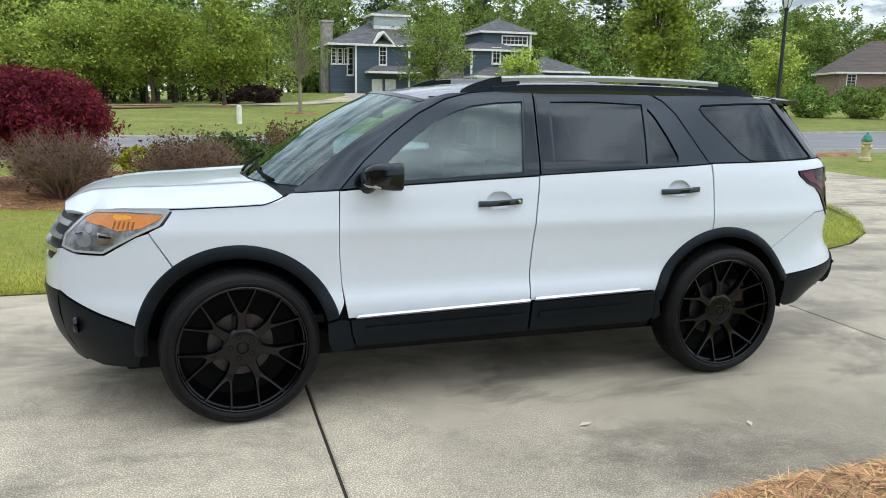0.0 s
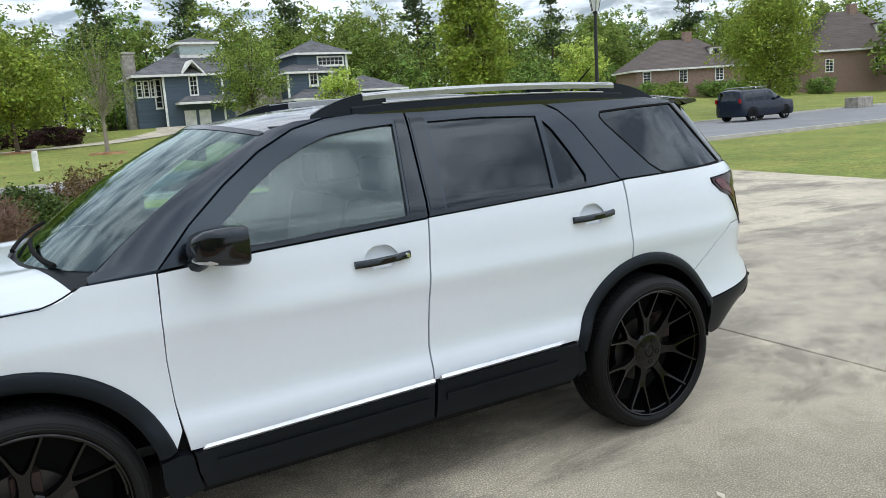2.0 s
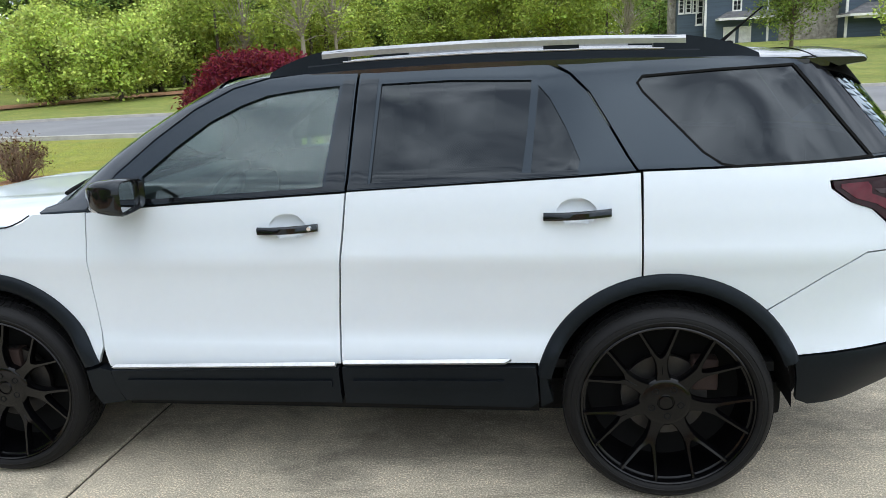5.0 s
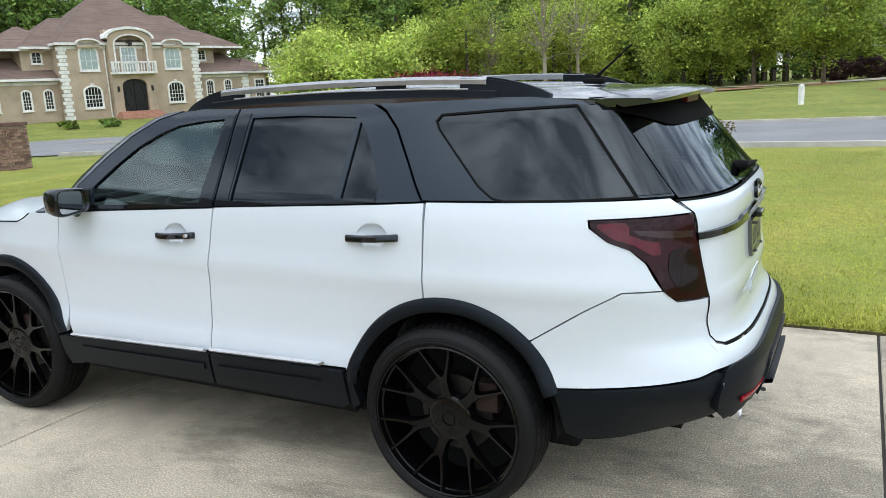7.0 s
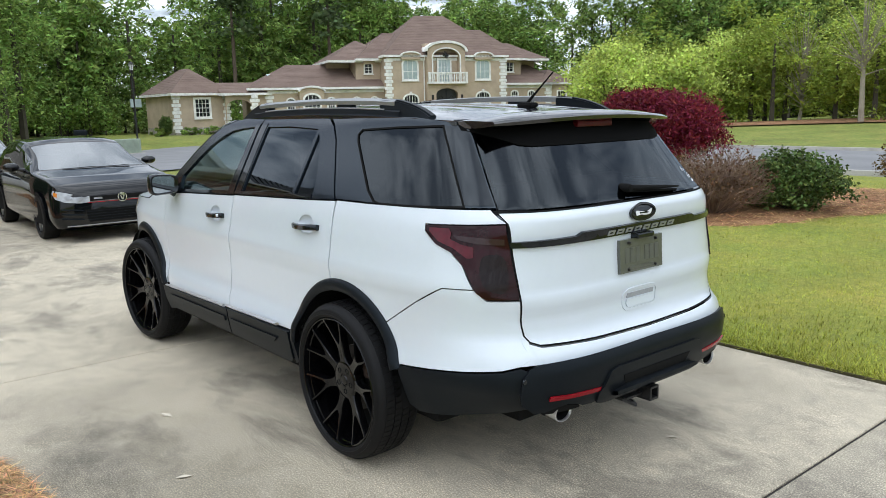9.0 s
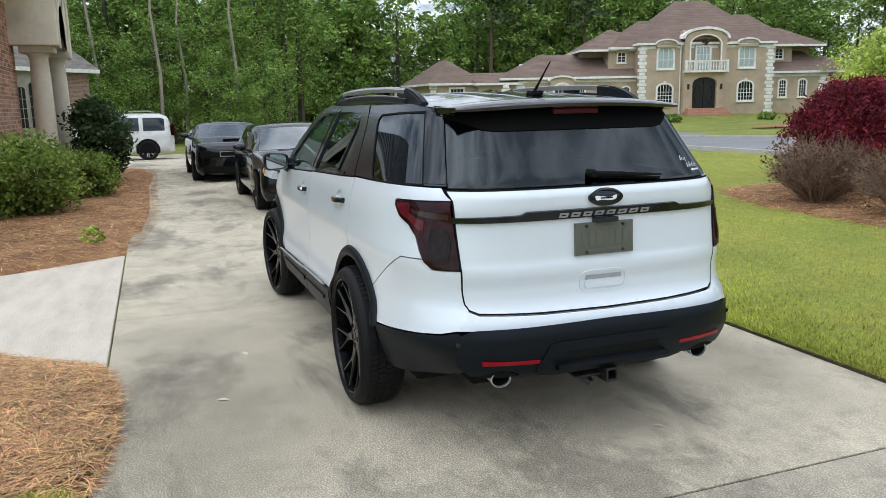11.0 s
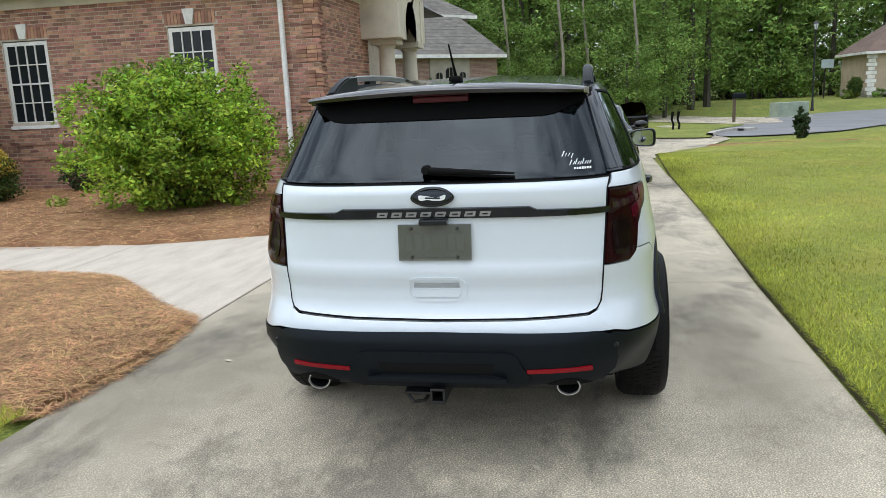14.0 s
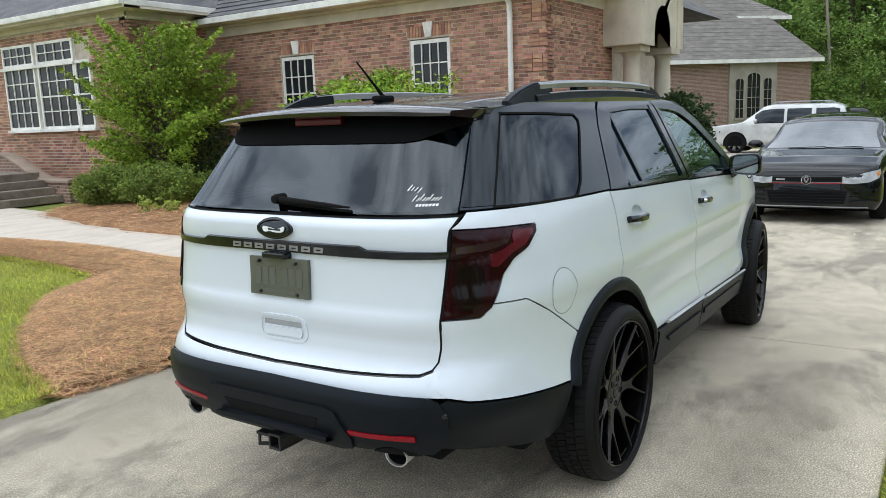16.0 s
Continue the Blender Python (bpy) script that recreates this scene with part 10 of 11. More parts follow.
# ---- other vehicles ----
M["black_car"] = material("black_metallic_paint", (0.004, 0.005, 0.006), 0.06, spec=0.35, coat=0.2, bump=0)
M["pearl_white"] = material("pearl_white_paint", (0.62, 0.63, 0.62), 0.25, coat=0.8, bump=0)
M["navy_paint"] = material("navy_paint", (0.008, 0.014, 0.032), 0.2, spec=0.3, coat=0.15, bump=0)
M["alloy"] = material("silver_alloy", (0.66, 0.66, 0.68), 0.3, metal=0.9, bump=0)
M["car_glass"] = glass("car_window_glass", (0.14, 0.18, 0.18), index=2.0)
M["car_screen"] = glass("pale_windscreen_glass", (0.20, 0.25, 0.27), index=3.4, gloss_tint=(0.95, 1.0, 1.03))
M["lamp_silver"] = material("bright_lamp_glass", (0.40, 0.42, 0.44), 0.08, coat=0.6, bump=0, dark=(0.28, 0.29, 0.31), light=(0.52, 0.54, 0.57), scale=14, fine=30)
M["red_accent"] = material("red_accent", (0.45, 0.01, 0.015), 0.3, bump=0)


NOSES = {}
def side_car(name, label, m, length, half, top, belt, paint, glass_mat, wheels, wheel_r, cabin, screen, back, pillars, alloy, ground_clear=0.2, spokes=5, blunt=(0.5, 3.4), low=(0.86, 0.975)):
    """A parked car: a lofted body with real panes, lamps and wheels. It faces +x; x runs from its tail at 0."""
    car = thing(name, (0, 0, 0), label, "car")
    car.matrix_basis = m
    tx, tz = zip(*top)
    bx, bz = zip(*belt)
    stations = sorted(set(np.round(np.concatenate([np.linspace(0, length, 60), length - 0.6 * (1 - np.sin(np.linspace(0.1, 1.5, 9))), 0.4 * (1 - np.sin(np.linspace(0.1, 1.5, 6))), np.array(list(cabin) + list(screen) + list(back) + [p for q in pillars for p in q])]), 3)))
    def sect(x):
        u, v = min(max((x - length + blunt[0]) / blunt[0], 0), 0.992), min(max((0.4 - x) / 0.4, 0), 0.97)
        w = half * (1 - 0.05 * smoothstep(length - 1.3, length - 0.4, x)) * (1 - u**blunt[1]) ** (1 / blunt[1]) * (1 - v**4) ** 0.25
        t, b = float(np.interp(x, tx, tz)), float(np.interp(x, bx, bz))
        end = 0.25 * float(smoothstep(length - 0.25, length, x) + smoothstep(0.2, 0.0, x))
        b = min(b, t - 0.03)
        zb = ground_clear + 0.08 * end
        lean = 0.92 - 0.12 * float(smoothstep(0.05, 0.32, t - b))
        return [(low[0] * w, zb), (low[1] * w, zb + 0.10), (w, zb + 0.42 * (b - zb)), (0.985 * w, zb + 0.75 * (b - zb)), (0.945 * w, b), (lean * 0.985 * w, b + (t - b) * 0.74), (lean * 0.76 * w, b + (t - b) * 0.935), (0, t)]
    def fine(sec):
        """The section drawn as a smooth curve, three steps to each span."""
        pts = [np.array(p) for p in [(sec[0][0] - 0.05, sec[0][1] - 0.02)] + sec + [(-sec[-2][0], sec[-2][1])]]
        out = []
        for i in range(1, len(sec)):
            p0, p1, p2, p3 = pts[i - 1], pts[i], pts[i + 1], pts[i + 2]
            for u in (0, 1 / 3, 2 / 3):
                out.append(tuple(0.5 * (2 * p1 + (p2 - p0) * u + (2 * p0 - 5 * p1 + 4 * p2 - p3) * u**2 + (3 * p1 - p0 - 3 * p2 + p3) * u**3)))
        return out + [sec[-1]]
    S = [fine(sect(x)) for x in stations]
    sets = {"body": [], "side_window": {}, "windscreen": [], "rear_window": []}
    for i in range(len(stations) - 1):
        x0, x1 = stations[i], stations[i + 1]
        xm = (x0 + x1) / 2
        for j in range(21):
            for s in (-1, 1):
                q = [(x0, s * S[i][j][0], S[i][j][1]), (x1, s * S[i + 1][j][0], S[i + 1][j][1]), (x1, s * S[i + 1][j + 1][0], S[i + 1][j + 1][1]), (x0, s * S[i][j + 1][0], S[i][j + 1][1])]
                if s > 0:
                    q = q[::-1]
                pane = next((k for k, (a, b) in enumerate(pillars) if a < xm < b), None)
                if j // 3 == 4 and pane is not None:
                    sets["side_window"].setdefault((pane, s), []).append(q)
                elif j >= 17 and screen[0] < xm < screen[1]:
                    sets["windscreen"].append(q)
                elif j >= 17 and back[0] < xm < back[1]:
                    sets["rear_window"].append(q)
                else:
                    sets["body"].append(q)
    xs_ = np.array(stations)
    def nose(y, z):
        """How far forward the skin lies at a place across and a height."""
        wide = np.stack([np.interp(z, [p[1] for p in sec], [p[0] for p in sec], left=sec[0][0], right=0) for sec in S])
        best = np.zeros_like(np.asarray(y, float))
        for i in range(len(xs_) - 1):
            a, b = wide[i] - np.abs(y), wide[i + 1] - np.abs(y)
            hit = (a >= 0) & (b < 0)
            best = np.where(hit, np.maximum(best, xs_[i] + (xs_[i + 1] - xs_[i]) * a / np.maximum(a - b, 1e-6)), best)
        best = np.where(wide[-1] >= np.abs(y), length, best)
        return np.stack([best, y, z], -1)
    NOSES[name] = nose
    for k, x in ((0, stations[0]), (-1, stations[-1])):
        sec = S[k]
        sets["body"].append([(x, y, z) for y, z in sec] + [(x, -y, z) for y, z in sec[-2::-1]])
    sets["body"].append([(stations[0], -0.8 * half, ground_clear), (stations[-1], -0.8 * half, ground_clear), (stations[-1], 0.8 * half, ground_clear), (stations[0], 0.8 * half, ground_clear)])

    def from_quads(nm, quads, mat, lab=""):
        bm = bmesh.new()
        for q in quads:
            bm.faces.new([bm.verts.new(p) for p in q])
        bmesh.ops.remove_doubles(bm, verts=bm.verts, dist=0.0005)
        bmesh.ops.recalc_face_normals(bm, faces=bm.faces)
        return part(nm, bm, mat, car, lab, smooth=True, flat_angle=42)

    from_quads("body", sets["body"], paint)
    for quads in sets["side_window"].values():
        from_quads("side_window", quads, glass_mat)
    ws_ = from_quads("windscreen", sets["windscreen"], M["car_screen"] if glass_mat is M["car_glass"] else glass_mat)
    # one even curve across the whole screen
    nv_ = np.array([v.normal for v in ws_.data.vertices])
    nv_ = 0.25 * nv_ + 0.75 * nv_.mean(0)
    nv_ /= np.linalg.norm(nv_, axis=1, keepdims=True)
    ws_.data.normals_split_custom_set_from_vertices(nv_.tolist())
    if sets["rear_window"]:
        from_quads("rear_window", sets["rear_window"], glass_mat)
    boxed("cabin", (cabin[0] + 0.3, cabin[1] - 0.5, -half * 0.75, half * 0.75, 0.4, float(np.interp(np.mean(cabin), bx, bz)) - 0.02), M["dash"], car)
    for sx in ((cabin[0] + cabin[1]) / 2 - 0.1,):
        for s in (-1, 1):
            bm = bmesh.new()
            box(bm, sx - 0.08, sx + 0.08, s * 0.36 - 0.22, s * 0.36 + 0.22, 0.6, 1.25 * max(tz) / 1.45 - 0.1, 0.05)
            part("seat", bm, M["dash"], car, smooth=True)
    for x in wheels:
        for s in (-1, 1):
            w = new("wheel")
            w.parent = car
            wl = sect(x)[2][0]
            w.matrix_basis = pose(x, s * (wl + 0.014), wheel_r, 0, 0, 0 if s < 0 else 180)
            bm = bmesh.new()
            lathe(bm, [(0.70 * wheel_r, 0.02), (0.76 * wheel_r, 0.0), (0.95 * wheel_r, 0.008), (wheel_r, 0.04), (wheel_r, 0.20), (0.94 * wheel_r, 0.225), (0.6 * wheel_r, 0.22)], 36, "y")
            part("tyre", bm, M["rubber"], w, smooth=True)
            bm = bmesh.new()
            lathe(bm, [(0.73 * wheel_r, 0.012), (0.69 * wheel_r, 0.02), (0.66 * wheel_r, 0.09), (0.3 * wheel_r, 0.10), (0.0, 0.10)], 36, "y")
            part("rim", bm, M["rim_black"], w, smooth=True)
            for k in range(spokes):
                t = 2 * math.pi * k / spokes + 0.4
                bm = bmesh.new()
                rr = (0.08 * wheel_r, 0.70 * wheel_r)
                d, n_ = Vector((math.cos(t), 0, math.sin(t))), Vector((-math.sin(t), 0, math.cos(t)))
                for sg in (-1, 1):
                    v = [bm.verts.new(d * r + n_ * o + Vector((0, y, 0))) for y in (0.022, 0.055) for r, o in ((rr[0], sg * 0.01 - 0.012), (rr[0], sg * 0.01 + 0.012), (rr[1], sg * 0.042 + 0.013), (rr[1], sg * 0.042 - 0.013))]
                    for q in ((0, 1, 2, 3), (0, 4, 5, 1), (1, 5, 6, 2), (3, 2, 6, 7), (0, 3, 7, 4)):
                        bm.faces.new([v[i] for i in q])
                bmesh.ops.recalc_face_normals(bm, faces=bm.faces)
                part("spoke", bm, alloy, w)
            bm = bmesh.new()
            ring = [(x + wheel_r * 1.13 * math.cos(radians(a)), wheel_r + wheel_r * 1.13 * math.sin(radians(a))) for a in range(-15, 196, 15)]
            bm.faces.new([bm.verts.new((p[0], s * (wl + 0.004), p[1])) for p in ring])
            part("wheel_arch", bm, M["inner_dark"], car)
    for s in (-1, 1):
        bm = bmesh.new()
        z = float(np.interp(screen[1], bx, bz)) + 0.06
        bmesh.ops.create_uvsphere(bm, u_segments=18, v_segments=12, radius=1.0, matrix=pose(screen[1] - 0.52, s * (half + 0.09), z + 0.06) @ Matrix.Diagonal((0.10, 0.115, 0.068, 1.0)))
        for v in bm.verts:
            v.co.x = max(v.co.x, screen[1] - 0.555)
        tube(bm, [(screen[1] - 0.50, s * (half - 0.10), z), (screen[1] - 0.51, s * (half + 0.02), z + 0.03)], [0.035, 0.028], 8)
        part("door_mirror", bm, paint, car, smooth=True)
    return car


# black hatchback
hb = side_car("black_hatchback", "glossy black hatchback parked nose-out on the driveway", pose(-11.12, 0.52, 0.0), 4.27, 0.945,
              [(0, 0.78), (0.04, 1.0), (0.40, 1.30), (0.8, 1.40), (1.4, 1.425), (1.85, 1.395), (2.06, 1.345), (2.98, 0.965), (3.1, 0.945), (3.7, 0.885), (4.05, 0.815), (4.18, 0.755), (4.24, 0.68), (4.27, 0.60)],
              [(0, 0.74), (0.1, 0.90), (1.5, 0.91), (3.0, 0.885), (3.7, 0.82), (4.1, 0.74), (4.27, 0.56)], M["black_car"], M["car_glass"], (0.80, 3.42), 0.325, (0.35, 3.0), (2.10, 2.96), (0.06, 0.42),
              [(0.55, 1.10), (1.17, 1.82), (1.89, 2.62)], M["alloy"], blunt=(0.42, 4.6), low=(0.93, 0.99))
hn = NOSES["black_hatchback"]
for s in (-1, 1):
    hp = panel("headlamp", [(s * y, z) for y, z in ((0.435, 0.640), (0.60, 0.668), (0.76, 0.712), (0.848, 0.735), (0.862, 0.69), (0.845, 0.622), (0.74, 0.572), (0.55, 0.552), (0.435, 0.562))], hn, M["lamp_silver"], hb, "clear swept-back headlamp", proud=0.006, rim=0.02, grid=0.03, gap=0)
    for cy in (0.56, 0.70):
        panel("lamp_bowl", [(s * (cy + 0.045 * math.cos(t)), 0.612 + 0.14 * (cy - 0.56) + 0.038 * math.sin(t)) for t in (2 * math.pi * k / 16 for k in range(16))], hn, M["satin_silver"], hp, proud=0.009, rim=0.003, gap=0, grid=0.03)
    panel("amber_marker", [(s * y, z) for y, z in ((0.815, 0.70), (0.846, 0.715), (0.852, 0.66), (0.825, 0.645))], hn, M["amber"], hp, "amber side marker", proud=0.010, rim=0.004, gap=0, grid=0.03)
    for k in range(3):
        panel("bumper_fin", [(s * y, z + 0.062 * k) for y, z in ((0.52, 0.318), (0.80, 0.345), (0.79, 0.365), (0.53, 0.336))], hn, M["cladding"], hb, "dark bumper fin", proud=0.018, rim=0.03, gap=0)
upper = panel("upper_grille", [(-0.43, 0.640), (0.43, 0.640), (0.435, 0.565), (-0.435, 0.565)], hn, M["inner_dark"], hb, "black honeycomb grille", proud=0.004, rim=0.01, gap=0)
panel("grille_line", [(-0.46, 0.553), (0.46, 0.553), (0.46, 0.560), (-0.46, 0.560)], hn, M["red_accent"], upper, "thin red grille line", proud=0.010, rim=0.012, gap=0)
panel("grille_line", [(-0.43, 0.567), (0.43, 0.567), (0.43, 0.573), (-0.43, 0.573)], hn, M["satin_silver"], upper, "thin bright grille line", proud=0.010, rim=0.012, gap=0)
low = panel("lower_grille", [(-0.50, 0.455), (0.50, 0.455), (0.46, 0.285), (-0.46, 0.285)], hn, M["inner_dark"], hb, "dark lower grille", proud=0.004, rim=0.01, gap=0)
for k in range(4):
    panel("grille_slat", [(-0.49, 0.312 + 0.038 * k), (0.49, 0.312 + 0.038 * k), (0.49, 0.320 + 0.038 * k), (-0.49, 0.320 + 0.038 * k)], hn, M["cladding"], low, proud=0.010, rim=0.01, gap=0, grid=0.2)
panel("bumper_lip", [(-0.74, 0.236), (0.74, 0.236), (0.74, 0.250), (-0.74, 0.250)], hn, M["satin_silver"], hb, "bright lower bumper edge", proud=0.02, rim=0.03, gap=0)
rb = [(math.cos(t), math.sin(t)) for t in (2 * math.pi * k / 28 for k in range(28))]
badge = panel("round_badge", [(0.064 * a, 0.600 + 0.064 * b) for a, b in rb], hn, M["chrome"], hb, "round chrome badge", proud=0.022, rim=0.02, gap=0, grid=0.03)
panel("badge_core", [(0.053 * a, 0.600 + 0.053 * b) for a, b in rb], hn, M["cladding"], badge, proud=0.024, rim=0.002, gap=0, grid=0.03)
panel("badge_bar", [(-0.036, 0.632), (-0.022, 0.632), (0.0, 0.584), (0.022, 0.632), (0.036, 0.632), (0.010, 0.562), (-0.010, 0.562)], hn, M["chrome"], badge, proud=0.026, rim=0.003, gap=0, grid=0.02)
panel("name_block", [(-0.38, 0.620), (-0.27, 0.620), (-0.27, 0.596), (-0.38, 0.596)], hn, M["satin_silver"], hb, proud=0.014, rim=0.01, gap=0)
boxed("roof_edge", (0.28, 0.62, -0.52, 0.52, 1.35, 1.372), M["gloss_black"], hb)
for y in (-0.45, 0.05):
    bm = bmesh.new()
    tube(bm, [(3.005, y, 0.966), (2.975, y + 0.5, 0.980)], 0.005, 5)
    part("wiper", bm, M["inner_dark"], hb)

# black coupe behind it, with the driver's door open
cp = side_car("black_coupe", "black muscle coupe with its driver door open", pose(-18.2, -0.15, -0.05), 5.02, 0.95,
              [(0, 0.78), (0.08, 1.06), (0.8, 1.11), (1.55, 1.39), (2.3, 1.43), (2.75, 1.39), (3.55, 1.06), (3.7, 1.04), (4.7, 0.96), (4.95, 0.88), (5.02, 0.74)],
              [(0, 0.75), (0.1, 0.98), (1.5, 0.98), (3.6, 0.97), (4.7, 0.88), (5.02, 0.70)], M["black_car"], M["car_glass"], (1.0, 3.95), 0.36, (0.9, 3.6), (2.78, 3.55), (0.85, 1.5),
              [(1.35, 1.85), (1.95, 3.2)], M["rim_black"])
cn = NOSES["black_coupe"]
panel("grille", [(-0.80, 0.775), (0.80, 0.775), (0.78, 0.62), (-0.78, 0.62)], cn, M["inner_dark"], cp, "wide dark grille", proud=0.006, rim=0.02, gap=0)
panel("grille_frame", [(-0.36, 0.762), (0.36, 0.762), (0.36, 0.640), (-0.36, 0.640)], cn, M["satin_silver"], cp, "bright grille surround", holes=[[(-0.345, 0.748), (0.345, 0.748), (0.345, 0.654), (-0.345, 0.654)]], proud=0.016, rim=0.01, gap=0)
for s in (-1, 1):
    for y in (0.46, 0.64):
        bm = bmesh.new()
        lathe(bm, [(0.0, 5.0), (0.05, 5.005), (0.068, 5.012), (0.076, 5.0), (0.076, 4.8)], 20, "x", (-0.10 if y > 0.5 else -0.06, s * y, 0.70))
        part("headlamp", bm, M["clear_lens"], cp, "round headlamp", smooth=True)
panel("air_dam", [(-0.78, 0.42), (0.78, 0.42), (0.72, 0.27), (-0.72, 0.27)], cn, M["inner_dark"], cp, proud=0.006, rim=0.02, gap=0)
boxed("hood_scoop", (4.0, 4.35, -0.22, 0.22, 0.99, 1.035), M["black_car"], cp, bevel=0.015)
dr = new("open_door")
dr.parent = cp
tagged(dr, "open black door with red lower edge")
dr.matrix_basis = pose(3.25, 0.95, 0, 0, 0, -74)
bm = bmesh.new()
box(bm, -1.42, 0, -0.05, 0.06, 0.40, 0.98, 0.05)
part("door_skin", bm, M["black_car"], dr)
bm = bmesh.new()
vs = [bm.verts.new((x, y, z)) for y in (-0.01, 0.02) for x, z in ((-1.36, 0.96), (-0.15, 0.96), (-0.62, 1.27), (-0.95, 1.33), (-1.25, 1.31), (-1.34, 1.22))]
for q in [tuple(range(6)), tuple(range(11, 5, -1))] + [(k, k + 6, (k + 1) % 6 + 6, (k + 1) % 6) for k in range(6)]:
    bm.faces.new([vs[i] for i in q])
bmesh.ops.recalc_face_normals(bm, faces=bm.faces)
part("door_window", bm, M["tint"], dr)
boxed("door_edge", (-1.40, -0.01, -0.055, 0.065, 0.375, 0.415), M["red_accent"], dr)

# white full-size utility car standing across the end of the drive
ws = side_car("white_utility_car", "pearl white full-size utility car at the drive's end", pose(-28.4, -1.1, float(land(-28.4, -3)) + 0.0, 0, 0, -90), 5.15, 1.0,
              [(0, 0.85), (0.03, 1.2), (0.22, 1.72), (0.5, 1.84), (2.7, 1.87), (3.05, 1.80), (3.75, 1.22), (3.95, 1.17), (4.9, 1.08), (5.1, 0.95), (5.15, 0.8)],
              [(0, 0.8), (0.05, 1.15), (3.7, 1.14), (4.9, 1.0), (5.15, 0.75)], M["pearl_white"], M["tint"], (1.02, 4.0), 0.40, (0.2, 3.8), (3.07, 3.74), (0.03, 0.2),
              [(0.35, 1.15), (1.3, 2.15), (2.25, 3.3)], M["alloy"], 0.28, 6)
for s in (-1, 1):
    boxed("tail_lamp", (-0.02, 0.14, s * 0.86 - 0.06, s * 0.86 + 0.06, 0.95, 1.42), M["red_lens"], ws, "red tail lamp", bevel=0.02)
    bm = bmesh.new()
    tube(bm, [(0.7, s * 0.72, 1.86), (0.9, s * 0.72, 1.92), (2.5, s * 0.72, 1.93), (2.7, s * 0.72, 1.87)], 0.02, 6)
    part("roof_bar", bm, M["satin_silver"], ws)

# black utility car beyond the white one
bk = side_car("black_utility_car", "black utility car parked beyond the white one", pose(-36.5, -1.0, -0.45, 0, 0, -90), 4.8, 0.97,
              [(0, 0.85), (0.03, 1.2), (0.22, 1.66), (0.5, 1.76), (2.6, 1.79), (2.95, 1.72), (3.6, 1.2), (3.8, 1.15), (4.6, 1.06), (4.75, 0.95), (4.8, 0.8)],
              [(0, 0.8), (0.05, 1.12), (3.6, 1.12), (4.6, 1.0), (4.8, 0.75)], M["black_car"], M["tint"], (1.0, 3.75), 0.38, (0.2, 3.6), (2.97, 3.59), (0.03, 0.2),
              [(0.35, 1.1), (1.25, 2.05), (2.15, 3.15)], M["rim_black"], 0.26, 6)
for s in (-1, 1):
    boxed("tail_lamp", (-0.02, 0.12, s * 0.82 - 0.05, s * 0.82 + 0.05, 1.0, 1.35), M["red_lens"], bk, "red tail lamp", bevel=0.02)

# dark blue utility car on the street
nv = side_car("navy_utility_car", "dark blue utility car on the street", pose(34.1, 25.8, float(land(36, 25.8)) + 0.02), 4.75, 0.93,
              [(0, 0.8), (0.03, 1.15), (0.15, 1.68), (0.4, 1.76), (2.5, 1.78), (2.8, 1.70), (3.5, 1.17), (3.7, 1.12), (4.5, 1.05), (4.72, 0.92), (4.75, 0.8)],
              [(0, 0.8), (0.05, 1.10), (3.5, 1.10), (4.5, 0.98), (4.75, 0.75)], M["navy_paint"], M["tint"], (0.95, 3.75), 0.37, (0.2, 3.55), (2.82, 3.48), (0.03, 0.14),
              [(0.3, 1.05), (1.18, 2.0), (2.1, 3.1)], M["alloy"], 0.26)
for s in (-1, 1):
    boxed("tail_lamp", (-0.02, 0.10, s * 0.80 - 0.05, s * 0.80 + 0.05, 1.0, 1.25), M["red_reflector"], nv, "red tail lamp", bevel=0.02)
    bm = bmesh.new()
    tube(bm, [(0.5, s * 0.62, 1.78), (0.7, s * 0.62, 1.84), (2.2, s * 0.62, 1.85), (2.4, s * 0.62, 1.80)], 0.02, 6)
    part("roof_bar", bm, M["satin_silver"], nv)


# ---- street furniture ----
def street_lamp(x, y, tall):
    z = float(land(x, y))
    t = thing("street_lamp", (x, y, z), "black street lamp post with a glass lantern", "street lamp", "street lamps")
    bm = bmesh.new()
    lathe(bm, [(0.0, -0.1), (0.13, -0.1), (0.13, 0.10), (0.10, 0.16), (0.085, 0.7), (0.07, 0.76), (0.062, 0.82), (0.052, tall - 0.72), (0.075, tall - 0.70), (0.075, tall - 0.66), (0.04, tall - 0.62), (0.0, tall - 0.62)], 18, "z")
    part("post", bm, M["black_metal"], t, smooth=True, flat_angle=40)
    bm = bmesh.new()
    lathe(bm, [(0.10, tall - 0.62), (0.19, tall - 0.22), (0.19, tall - 0.20), (0.0, tall - 0.20)], 6, "z")
    part("lantern_glass", bm, M["lamp_glass"], t, "frosted lantern glass")
    bm = bmesh.new()
    lathe(bm, [(0.24, tall - 0.22), (0.24, tall - 0.19), (0.12, tall - 0.08), (0.05, tall - 0.04), (0.03, tall), (0.0, tall + 0.03)], 6, "z")
    for k in range(6):
        a = 2 * math.pi * k / 6
        tube(bm, [(0.105 * math.cos(a), 0.105 * math.sin(a), tall - 0.62), (0.195 * math.cos(a), 0.195 * math.sin(a), tall - 0.2)], 0.012, 4)
    part("lantern_cap", bm, M["black_metal"], t, "black lantern cap and ribs")
    return t


